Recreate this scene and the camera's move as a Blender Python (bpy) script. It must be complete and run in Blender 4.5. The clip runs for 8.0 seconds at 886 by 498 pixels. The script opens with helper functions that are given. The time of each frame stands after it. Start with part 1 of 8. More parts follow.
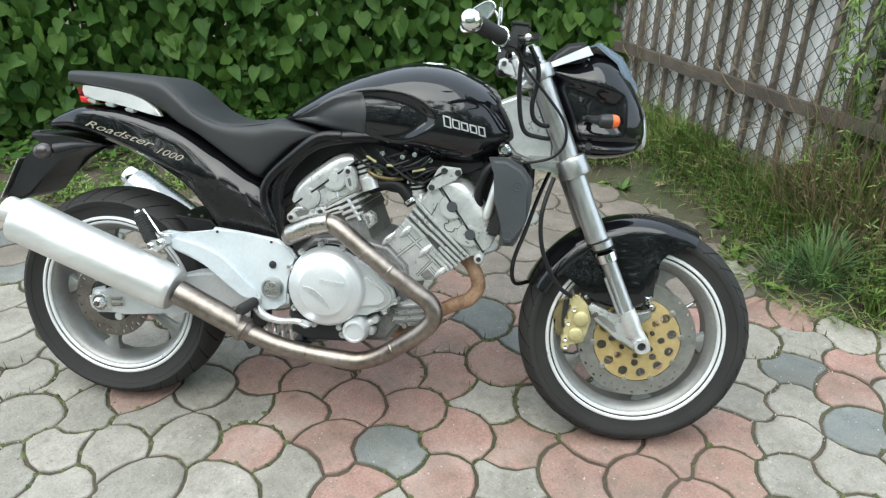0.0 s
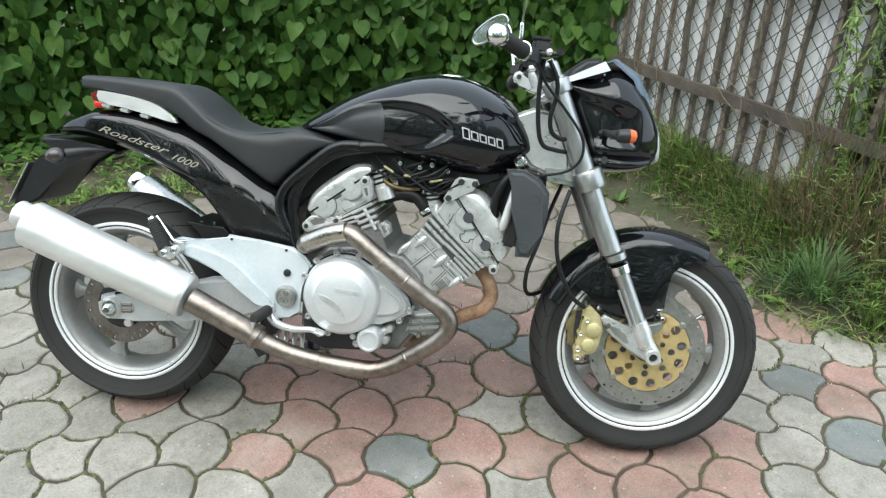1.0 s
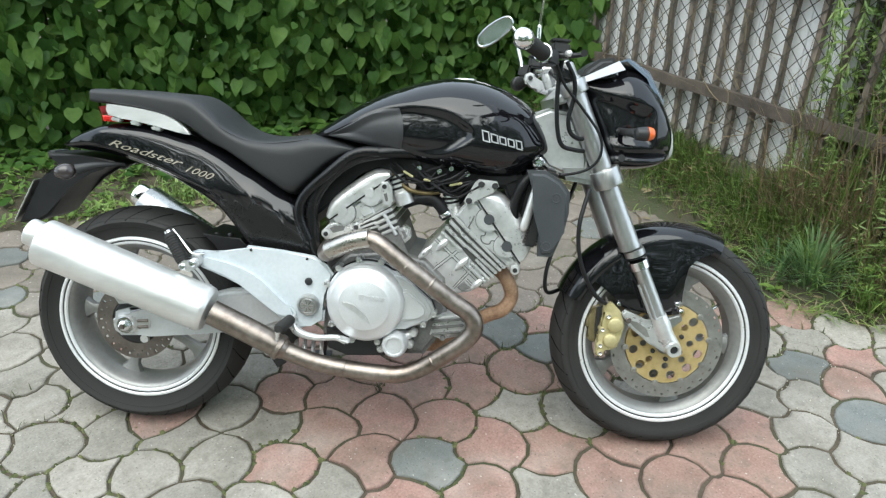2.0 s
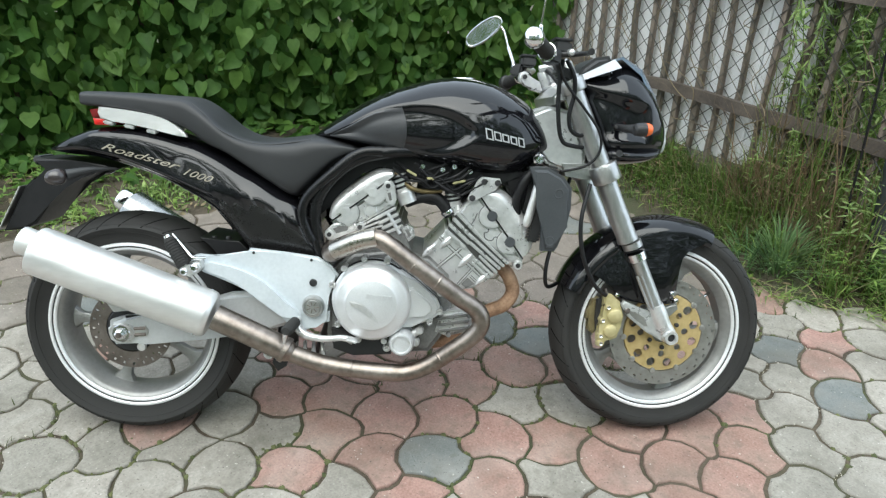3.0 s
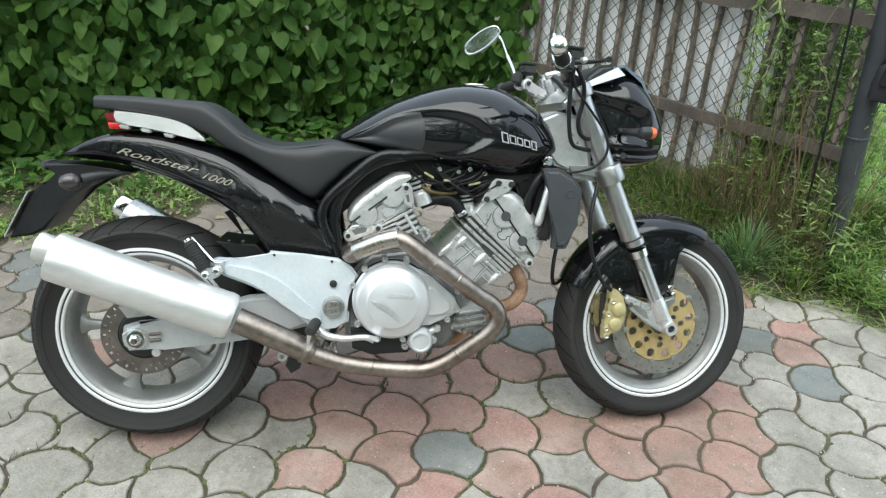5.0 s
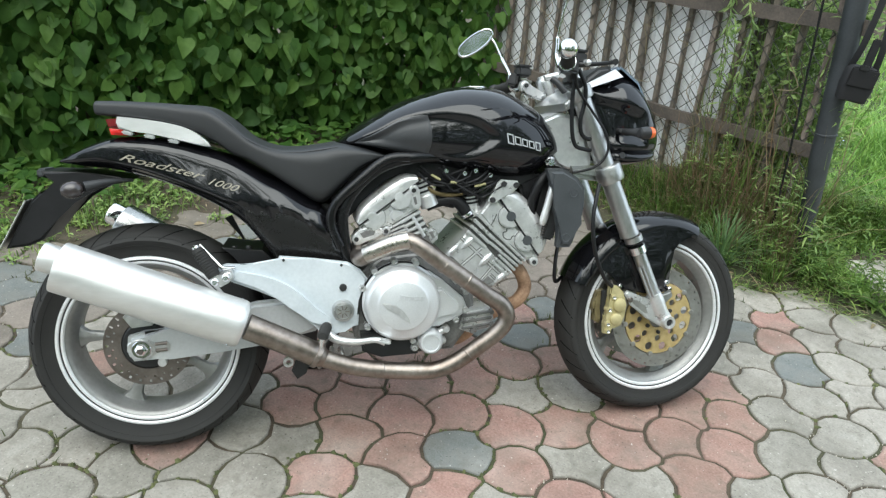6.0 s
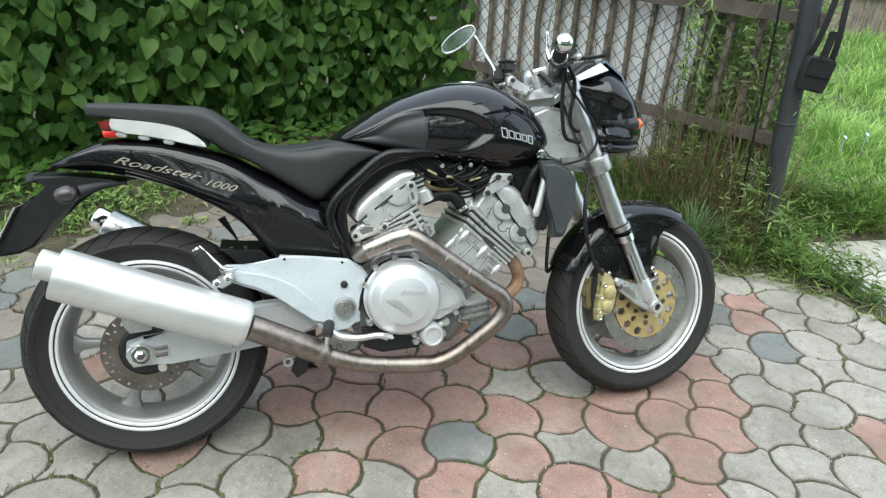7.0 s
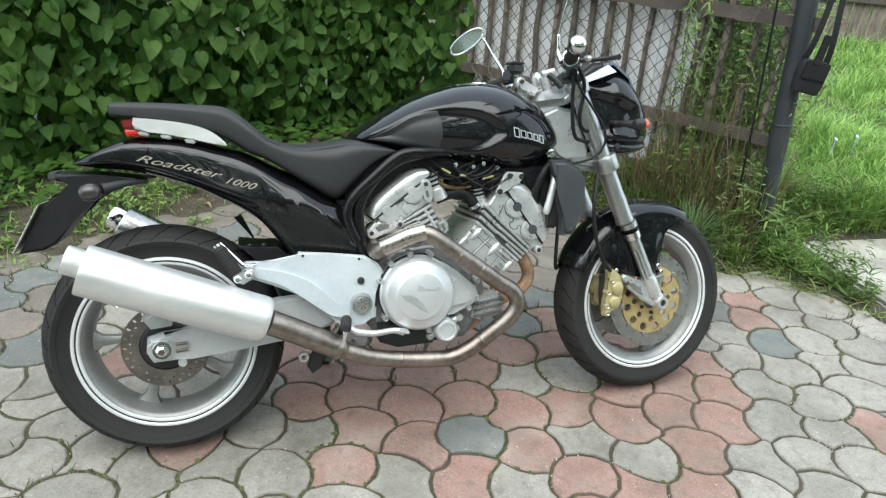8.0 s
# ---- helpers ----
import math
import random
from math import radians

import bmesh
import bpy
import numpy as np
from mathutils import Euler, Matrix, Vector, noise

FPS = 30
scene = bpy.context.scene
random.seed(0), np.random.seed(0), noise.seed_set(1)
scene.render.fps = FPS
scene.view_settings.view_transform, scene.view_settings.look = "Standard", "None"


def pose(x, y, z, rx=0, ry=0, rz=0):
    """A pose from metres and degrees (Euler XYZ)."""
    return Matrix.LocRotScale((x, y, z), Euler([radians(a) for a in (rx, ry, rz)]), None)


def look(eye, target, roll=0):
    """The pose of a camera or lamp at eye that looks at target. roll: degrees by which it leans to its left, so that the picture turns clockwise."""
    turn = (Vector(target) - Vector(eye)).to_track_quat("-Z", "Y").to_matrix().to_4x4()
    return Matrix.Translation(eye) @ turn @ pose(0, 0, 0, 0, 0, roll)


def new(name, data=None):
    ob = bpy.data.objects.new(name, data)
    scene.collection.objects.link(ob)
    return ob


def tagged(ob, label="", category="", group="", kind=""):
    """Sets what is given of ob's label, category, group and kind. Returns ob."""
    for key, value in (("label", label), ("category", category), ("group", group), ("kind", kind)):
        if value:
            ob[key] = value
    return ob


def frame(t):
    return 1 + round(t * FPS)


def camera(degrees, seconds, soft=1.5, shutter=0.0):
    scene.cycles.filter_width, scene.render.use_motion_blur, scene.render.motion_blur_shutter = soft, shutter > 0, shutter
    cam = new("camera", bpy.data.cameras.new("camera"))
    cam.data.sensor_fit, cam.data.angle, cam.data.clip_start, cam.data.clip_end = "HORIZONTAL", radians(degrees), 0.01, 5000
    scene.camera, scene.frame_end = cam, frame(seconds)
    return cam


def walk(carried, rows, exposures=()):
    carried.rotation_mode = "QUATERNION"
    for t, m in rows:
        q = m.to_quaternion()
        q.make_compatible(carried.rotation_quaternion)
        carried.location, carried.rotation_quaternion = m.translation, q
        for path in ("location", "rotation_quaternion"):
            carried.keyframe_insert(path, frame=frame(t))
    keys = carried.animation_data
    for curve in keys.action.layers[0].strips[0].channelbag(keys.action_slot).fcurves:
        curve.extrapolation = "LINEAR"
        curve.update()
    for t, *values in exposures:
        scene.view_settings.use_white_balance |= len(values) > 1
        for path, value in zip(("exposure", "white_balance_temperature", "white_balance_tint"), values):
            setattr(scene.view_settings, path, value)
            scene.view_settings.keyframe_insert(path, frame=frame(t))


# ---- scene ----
cam = camera(64.8, 8.0, soft=1.3)
PATH = [
    (0, (1.175, -1.462, 1.382), (0.906, 0.268, 0.415), -0.5),
    (0.5, (1.15, -1.481, 1.392), (0.908, 0.26, 0.437), 0.0),
    (1, (1.087, -1.483, 1.393), (0.874, 0.266, 0.446), 1.1),
    (1.5, (1.026, -1.487, 1.402), (0.841, 0.265, 0.455), 0.6),
    (3, (0.803, -1.525, 1.405), (0.837, 0.237, 0.46), 1.1),
    (3.5, (0.749, -1.523, 1.395), (0.833, 0.241, 0.457), 1.6),
    (4, (0.692, -1.542, 1.386), (0.819, 0.225, 0.456), 2.2),
    (4.5, (0.644, -1.58, 1.4), (0.816, 0.189, 0.482), 2.6),
    (6, (0.435, -1.574, 1.403), (0.795, 0.174, 0.499), 3.6),
    (6.5, (0.364, -1.57, 1.4), (0.805, 0.158, 0.496), 3.8),
    (7, (0.305, -1.574, 1.396), (0.803, 0.142, 0.496), 3.7),
    (7.5, (0.271, -1.576, 1.395), (0.791, 0.134, 0.499), 3.8),
    (8, (0.223, -1.599, 1.395), (0.757, 0.111, 0.506), 4.1),
]
walk(cam, [(t, look(eye, target, roll)) for t, eye, target, roll in PATH], [(0.0, 0.8, 6240, 3.0), (4.0, 0.71, 6240, 3.0), (8.0, 0.67, 6240, 3.0)])

# ---- light ----
SUN_EL, SUN_AZ = 60.0, 200.0
world = bpy.data.worlds.new("sky")
scene.world = world
world.use_nodes = True
wn = world.node_tree
sky = wn.nodes.new("ShaderNodeTexSky")
sky.sky_type, sky.sun_disc = "NISHITA", False
sky.sun_elevation, sky.sun_rotation = radians(SUN_EL), radians(SUN_AZ)
sky.air_density, sky.dust_density, sky.ozone_density = 1.0, 2.5, 1.0
wn.nodes["Background"].inputs["Strength"].default_value = 0.15
# thin bright cloud over the whole sky
cloud = wn.nodes.new("ShaderNodeMix")
cloud.data_type = "RGBA"
cloud.inputs["Factor"].default_value = 0.7
cloud.inputs["B"].default_value = (8.5, 9.2, 10.1, 1)
wn.links.new(sky.outputs["Color"], cloud.inputs["A"])
wn.links.new(cloud.outputs["Result"], wn.nodes["Background"].inputs["Color"])
sun = new("sun", bpy.data.lights.new("sun", "SUN"))
sun.data.energy, sun.data.angle, sun.data.color = 2.5, radians(75), (1.0, 0.955, 0.88)
az, el = radians(SUN_AZ), radians(SUN_EL)
sun.matrix_world = look((math.sin(az) * math.cos(el) * 30, math.cos(az) * math.cos(el) * 30, math.sin(el) * 30), (0, 0, 0))


# ---- materials ----
def surface(name, c1, c2, rough, metal=0.0, scale=9.0, fine=90.0, bump=0.0, spread=0.0, per="", coat=0.0, stretch=None, spec=0.5, through_light=0.0, rough2=None, stain=0.0):
    """A surface of two colours, mixed at two scales, with relief; per: "object" or "island" varies whole pieces."""
    m = bpy.data.materials.new(name)
    m.use_nodes = True
    t = m.node_tree
    b = t.nodes["Principled BSDF"]
    co = t.nodes.new("ShaderNodeTexCoord")
    src = co.outputs["Object"]
    if stretch:
        mp = t.nodes.new("ShaderNodeMapping")
        mp.inputs["Scale"].default_value = stretch
        t.links.new(src, mp.inputs["Vector"])
        src = mp.outputs["Vector"]
    n1, n2 = t.nodes.new("ShaderNodeTexNoise"), t.nodes.new("ShaderNodeTexNoise")
    n1.inputs["Scale"].default_value, n1.inputs["Detail"].default_value = scale, 4
    n2.inputs["Scale"].default_value, n2.inputs["Detail"].default_value = fine, 3
    for n in (n1, n2):
        t.links.new(src, n.inputs["Vector"])
    add = t.nodes.new("ShaderNodeMath")
    add.operation = "MULTIPLY_ADD"
    add.inputs[1].default_value, add.inputs[2].default_value = 0.45, 0.0
    t.links.new(n2.outputs["Fac"], add.inputs[0])
    mix0 = t.nodes.new("ShaderNodeMath")
    mix0.operation = "MULTIPLY_ADD"
    mix0.inputs[1].default_value = 0.75
    t.links.new(n1.outputs["Fac"], mix0.inputs[0])
    t.links.new(add.outputs[0], mix0.inputs[2])
    ramp = t.nodes.new("ShaderNodeMapRange")
    ramp.inputs["From Min"].default_value, ramp.inputs["From Max"].default_value = 0.4, 0.8
    t.links.new(mix0.outputs[0], ramp.inputs["Value"])
    mix = t.nodes.new("ShaderNodeMix")
    mix.data_type = "RGBA"
    mix.inputs["A"].default_value, mix.inputs["B"].default_value = (*c1, 1), (*c2, 1)
    t.links.new(ramp.outputs["Result"], mix.inputs["Factor"])
    colour = mix.outputs["Result"]
    if stain:
        # worn, dirty patches with a ragged outline
        n3 = t.nodes.new("ShaderNodeTexNoise")
        n3.inputs["Scale"].default_value, n3.inputs["Detail"].default_value, n3.inputs["Roughness"].default_value = 6.5, 7, 0.68
        t.links.new(src, n3.inputs["Vector"])
        patch = t.nodes.new("ShaderNodeMapRange")
        patch.inputs["From Min"].default_value, patch.inputs["From Max"].default_value = 0.47, 0.66
        t.links.new(n3.outputs["Fac"], patch.inputs["Value"])
        amount = t.nodes.new("ShaderNodeMath")
        amount.operation = "MULTIPLY"
        amount.inputs[1].default_value = stain
        t.links.new(patch.outputs["Result"], amount.inputs[0])
        dirty = t.nodes.new("ShaderNodeMix")
        dirty.data_type = "RGBA"
        dirty.inputs["B"].default_value = (0.115, 0.1, 0.078, 1)
        t.links.new(amount.outputs[0], dirty.inputs["Factor"])
        t.links.new(colour, dirty.inputs["A"])
        colour = dirty.outputs["Result"]
    if per:
        if per == "object":
            rnd = t.nodes.new("ShaderNodeObjectInfo").outputs["Random"]
        else:
            rnd = t.nodes.new("ShaderNodeNewGeometry").outputs["Random Per Island"]
        hs = t.nodes.new("ShaderNodeHueSaturation")
        mr = t.nodes.new("ShaderNodeMapRange")
        mr.inputs["To Min"].default_value, mr.inputs["To Max"].default_value = 1 - spread, 1 + spread
        t.links.new(rnd, mr.inputs["Value"])
        t.links.new(mr.outputs["Result"], hs.inputs["Value"])
        mh = t.nodes.new("ShaderNodeMapRange")
        mh.inputs["To Min"].default_value, mh.inputs["To Max"].default_value = 0.5 + spread * 0.05, 0.5 - spread * 0.05
        t.links.new(rnd, mh.inputs["Value"])
        t.links.new(mh.outputs["Result"], hs.inputs["Hue"])
        t.links.new(colour, hs.inputs["Color"])
        colour = hs.outputs["Color"]
    t.links.new(colour, b.inputs["Base Color"])
    b.inputs["Metallic"].default_value = metal
    b.inputs["Specular IOR Level"].default_value = spec
    if rough2 is None:
        b.inputs["Roughness"].default_value = rough
    else:
        rr = t.nodes.new("ShaderNodeMapRange")
        rr.inputs["To Min"].default_value, rr.inputs["To Max"].default_value = rough, rough2
        t.links.new(ramp.outputs["Result"], rr.inputs["Value"])
        t.links.new(rr.outputs["Result"], b.inputs["Roughness"])
    b.inputs["Coat Weight"].default_value = coat
    b.inputs["Coat Roughness"].default_value = 0.05
    if bump:
        bp = t.nodes.new("ShaderNodeBump")
        bp.inputs["Strength"].default_value, bp.inputs["Distance"].default_value = 1.0, bump
        t.links.new(mix0.outputs[0], bp.inputs["Height"])
        t.links.new(bp.outputs["Normal"], b.inputs["Normal"])
    if through_light:
        tr = t.nodes.new("ShaderNodeBsdfTranslucent")
        ms = t.nodes.new("ShaderNodeMixShader")
        ms.inputs[0].default_value = through_light
        t.links.new(colour, tr.inputs["Color"])
        t.links.new(b.outputs[0], ms.inputs[1])
        t.links.new(tr.outputs[0], ms.inputs[2])
        t.links.new(ms.outputs[0], t.nodes["Material Output"].inputs["Surface"])
    return m


BLACK = surface("black_paint", (0.004, 0.004, 0.005), (0.008, 0.008, 0.01), 0.03, rough2=0.07, scale=14, fine=160, spec=0.5, coat=0.1)
VINYL = surface("seat_vinyl", (0.011, 0.0116, 0.0127), (0.0195, 0.0203, 0.022), 0.4, bump=0.0006, fine=420, scale=6, rough2=0.62)
SATIN = surface("satin_black_panel", (0.008, 0.008, 0.0085), (0.014, 0.013, 0.013), 0.22, fine=260, rough2=0.34)
PAD = surface("grey_pad", (0.03, 0.031, 0.034), (0.045, 0.046, 0.05), 0.32, bump=0.0003, fine=300, rough2=0.42)
PLASTIC = surface("black_plastic", (0.012, 0.012, 0.013), (0.025, 0.025, 0.026), 0.38, bump=0.0003, fine=250, rough2=0.55)
GREYPLASTIC = surface("grey_plastic", (0.036, 0.04, 0.044), (0.054, 0.058, 0.063), 0.45, bump=0.0004, fine=260, rough2=0.55)
CAST = surface("cast_aluminium", (0.54, 0.54, 0.54), (0.74, 0.74, 0.735), 0.25, 0.62, scale=16, rough2=0.36)
COVER = surface("painted_cover", (0.56, 0.57, 0.58), (0.7, 0.71, 0.72), 0.28, 0.45, bump=0.0003, fine=400, rough2=0.42)
SWING = surface("pale_grey_paint", (0.49, 0.505, 0.51), (0.61, 0.62, 0.63), 0.36, 0.2, scale=7, fine=120, rough2=0.5)
MOSS = surface("moss", (0.05, 0.06, 0.022), (0.11, 0.12, 0.048), 0.9, scale=20, fine=200, bump=0.002, spread=0.3, per="island")
FRAMEBLACK = surface("frame_paint", (0.005, 0.005, 0.0055), (0.009, 0.009, 0.01), 0.2, rough2=0.3, spec=0.35)
PALE = surface("pale_blue_grey_paint", (0.49, 0.53, 0.56), (0.61, 0.65, 0.68), 0.34, 0.15, scale=7, fine=120, rough2=0.5)
BRUSHED = surface("brushed_aluminium", (0.68, 0.677, 0.668), (0.81, 0.81, 0.8), 0.36, 0.72, scale=7, fine=60, stretch=(0.6, 2, 2), rough2=0.5)
STEEL = surface("heat_tinted_steel", (0.18, 0.145, 0.122), (0.4, 0.355, 0.32), 0.3, 1.0, scale=7, fine=70, rough2=0.48)
SHIELD = surface("polished_steel", (0.4, 0.37, 0.33), (0.6, 0.57, 0.52), 0.22, 1.0, scale=9, rough2=0.36)
RUST = surface("rusty_steel", (0.22, 0.13, 0.08), (0.48, 0.31, 0.2), 0.6, 0.35, scale=30, fine=150, bump=0.0008)
DULLSTEEL = surface("dull_polished_steel", (0.3, 0.3, 0.29), (0.46, 0.46, 0.45), 0.2, 1.0, scale=12, rough2=0.34)
CHROME = surface("chrome", (0.75, 0.75, 0.76), (0.85, 0.85, 0.86), 0.1, 1.0, rough2=0.18)
FORK = surface("fork_aluminium", (0.42, 0.42, 0.415), (0.54, 0.54, 0.535), 0.28, 0.9, stretch=(3, 3, 0.5), rough2=0.4)
RIM = surface("wheel_paint", (0.24, 0.24, 0.235), (0.34, 0.34, 0.33), 0.34, 0.6, scale=12, rough2=0.5)
RIMLIP = surface("polished_rim_lip", (0.76, 0.77, 0.78), (0.86, 0.87, 0.88), 0.26, 0.45, rough2=0.42)
RUBBER = surface("tyre_rubber", (0.0125, 0.0123, 0.012), (0.028, 0.0272, 0.0255), 0.6, bump=0.0006, fine=220, scale=11, rough2=0.85, spec=0.4)
HOSE = surface("hose_rubber", (0.007, 0.007, 0.0078), (0.013, 0.013, 0.014), 0.4, rough2=0.5, spec=0.3)
DISC = surface("disc_steel", (0.3, 0.29, 0.27), (0.42, 0.41, 0.385), 0.32, 0.8, scale=20, rough2=0.4)
DARKDISC = surface("worn_disc_steel", (0.14, 0.12, 0.105), (0.24, 0.21, 0.19), 0.4, 0.8, scale=20, rough2=0.5)
GOLD = surface("gold_anodised", (0.46, 0.34, 0.14), (0.62, 0.48, 0.24), 0.4, 0.55, scale=15, rough2=0.5)
# darkened casting: carries the shade of fin gaps and creases in its colour
CASTSHADE = surface("dull_shaded_cast_aluminium", (0.06, 0.06, 0.058), (0.13, 0.13, 0.126), 0.45, 0.5, bump=0.0002, fine=330, scale=16, rough2=0.55)
CRANK = surface("dull_engine_casting", (0.12, 0.119, 0.115), (0.27, 0.267, 0.26), 0.42, 0.5, bump=0.0004, fine=160, scale=14, rough2=0.6)
# dark casting colour for the shade inside slots
SLOTSHADE = surface("slot_shade_casting", (0.09, 0.088, 0.084), (0.2, 0.196, 0.19), 0.6, 0.4, scale=25)
TAG = surface("yellowed_tape", (0.3, 0.28, 0.13), (0.45, 0.42, 0.23), 0.6)
BRASS = surface("brass", (0.09, 0.07, 0.03), (0.17, 0.13, 0.06), 0.4, 0.6)
# near-black rubber, the shade of tread grooves as colour
GROOVESHADE = surface("tread_groove_shade", (0.0015, 0.0015, 0.0016), (0.003, 0.003, 0.003), 0.9, spec=0.1)
GOLDPALE = surface("pale_gold_paint", (0.4, 0.35, 0.17), (0.54, 0.47, 0.26), 0.42, 0.35, scale=18, rough2=0.55)
SAND = surface("pale_sand", (0.36, 0.33, 0.27), (0.6, 0.56, 0.48), 0.9, scale=30, spread=0.3, per="island")
# darker copy of the caliper's gold, for its shaded inner half
GOLDSHADE = surface("shaded_gold_paint", (0.13, 0.105, 0.05), (0.24, 0.2, 0.1), 0.5, 0.3, scale=18)
ORANGE = surface("orange_lens", (0.62, 0.1, 0.015), (0.75, 0.15, 0.03), 0.15, rough2=0.2, spec=0.7)
RED = surface("red_lens", (0.55, 0.012, 0.012), (0.72, 0.03, 0.025), 0.14, rough2=0.2, spec=0.7)
SMOKED = surface("smoked_lens", (0.03, 0.025, 0.025), (0.05, 0.04, 0.04), 0.12, rough2=0.2, spec=0.7)
WHITE = surface("white_decal", (0.72, 0.73, 0.74), (0.8, 0.8, 0.8), 0.4)
BADGE = surface("silver_badge", (0.4, 0.41, 0.42), (0.56, 0.57, 0.58), 0.35, 0.3)
CREAM = surface("gold_decal", (0.15, 0.135, 0.1), (0.33, 0.3, 0.24), 0.35, scale=25, spec=0.6)
SCREEN = surface("blue_grey_screen", (0.1, 0.14, 0.19), (0.14, 0.18, 0.23), 0.12, rough2=0.2, spec=0.6)
MIRROR = surface("mirror_glass", (0.8, 0.81, 0.8), (0.88, 0.88, 0.87), 0.05, 1.0, scale=60, rough2=0.11)
LENS = surface("lamp_glass", (0.6, 0.62, 0.64), (0.75, 0.77, 0.78), 0.08, 0.2)
PAVE_GREY = surface("grey_concrete_stone", (0.212, 0.196, 0.17), (0.408, 0.382, 0.338), 0.8, stain=0.5, scale=8, fine=150, bump=0.0016, spread=0.16, per="object")
PAVE_PINK = surface("red_concrete_stone", (0.212, 0.12, 0.097), (0.42, 0.272, 0.228), 0.8, stain=0.5, scale=8, fine=150, bump=0.0016, spread=0.12, per="object")
# dirt and the hedge's shadow together in one darker brown stone colour
PAVE_BROWN_SHADE = surface("dusty_shaded_brown_stone", (0.13, 0.112, 0.096), (0.25, 0.215, 0.185), 0.85, stain=0.5, scale=8, fine=150, bump=0.0016, spread=0.14, per="object")
PAVE_FAR = surface("dusty_shaded_brown_stones", (0.13, 0.112, 0.096), (0.25, 0.215, 0.185), 0.85, stain=0.5, scale=8, fine=150, bump=0.0016, spread=0.14, per="island")
PAVE_DARK = surface("dark_concrete_stone", (0.11, 0.12, 0.117), (0.2, 0.21, 0.203), 0.8, stain=0.4, scale=10, fine=230, bump=0.0016, spread=0.1, per="object")
PAVE_REST = surface("grey_concrete_stones", (0.212, 0.196, 0.17), (0.408, 0.382, 0.338), 0.8, stain=0.5, scale=8, fine=150, bump=0.0016, spread=0.16, per="island")
SLAB = surface("pale_concrete", (0.27, 0.255, 0.225), (0.5, 0.475, 0.42), 0.85, scale=5, fine=120, bump=0.003)
REDDARK = surface("dark_red_lens", (0.12, 0.008, 0.01), (0.2, 0.015, 0.015), 0.14, rough2=0.2, spec=0.7)
LEAF = surface("hedge_leaf", (0.058, 0.128, 0.024), (0.108, 0.215, 0.046), 0.5, scale=3, fine=40, spread=0.3, per="island", through_light=0.55, spec=0.28, rough2=0.55)
WEED = surface("weed_leaf", (0.085, 0.16, 0.032), (0.185, 0.285, 0.07), 0.5, scale=4, fine=50, spread=0.35, per="island", through_light=0.3, spec=0.3)
GRASS = surface("grass_blade", (0.115, 0.2, 0.045), (0.26, 0.36, 0.105), 0.5, scale=2.5, fine=30, spread=0.4, per="island", through_light=0.3, spec=0.3)
TUFT = surface("sedge_blade", (0.1, 0.19, 0.07), (0.2, 0.31, 0.135), 0.45, scale=2.5, fine=30, spread=0.35, per="island", through_light=0.3, spec=0.35)
BUSH = surface("bush_leaf", (0.205, 0.32, 0.1), (0.385, 0.51, 0.2), 0.5, scale=3, fine=40, spread=0.35, per="island", through_light=0.5, spec=0.3)
LAWN = surface("lawn_blade", (0.18, 0.335, 0.065), (0.33, 0.5, 0.14), 0.55, scale=1.5, fine=30, spread=0.3, per="island", through_light=0.35, spec=0.3)
STALK = surface("brown_stalk", (0.19, 0.125, 0.075), (0.36, 0.26, 0.16), 0.75, spread=0.3, per="island", through_light=0.2)
DRY = surface("dry_grass", (0.16, 0.125, 0.068), (0.32, 0.26, 0.155), 0.7, spread=0.3, per="island", through_light=0.2)
TWIG = surface("twig_bark", (0.06, 0.045, 0.03), (0.13, 0.1, 0.07), 0.8, bump=0.002)
WOOD = surface("weathered_wood", (0.065, 0.054, 0.046), (0.27, 0.222, 0.175), 0.8, scale=9, fine=110, bump=0.003, stretch=(4, 4, 0.6), spread=0.25, per="object")
RAILWOOD = surface("weathered_rail_wood", (0.055, 0.045, 0.038), (0.13, 0.105, 0.085), 0.8, scale=9, fine=110, bump=0.003)
WALLWHITE = surface("whitewashed_board", (0.68, 0.69, 0.7), (0.82, 0.82, 0.82), 0.7, scale=2.5, fine=60, bump=0.001, spread=0.06, per="object")
WIRE = surface("galvanised_wire", (0.06, 0.06, 0.055), (0.15, 0.15, 0.14), 0.55, 0.4, scale=30)
POST = surface("dark_painted_metal", (0.022, 0.025, 0.028), (0.045, 0.05, 0.055), 0.45, bump=0.0006, fine=120, rough2=0.6)
FABRIC = surface("black_fabric", (0.006, 0.006, 0.007), (0.014, 0.014, 0.016), 0.8, bump=0.001, fine=500)


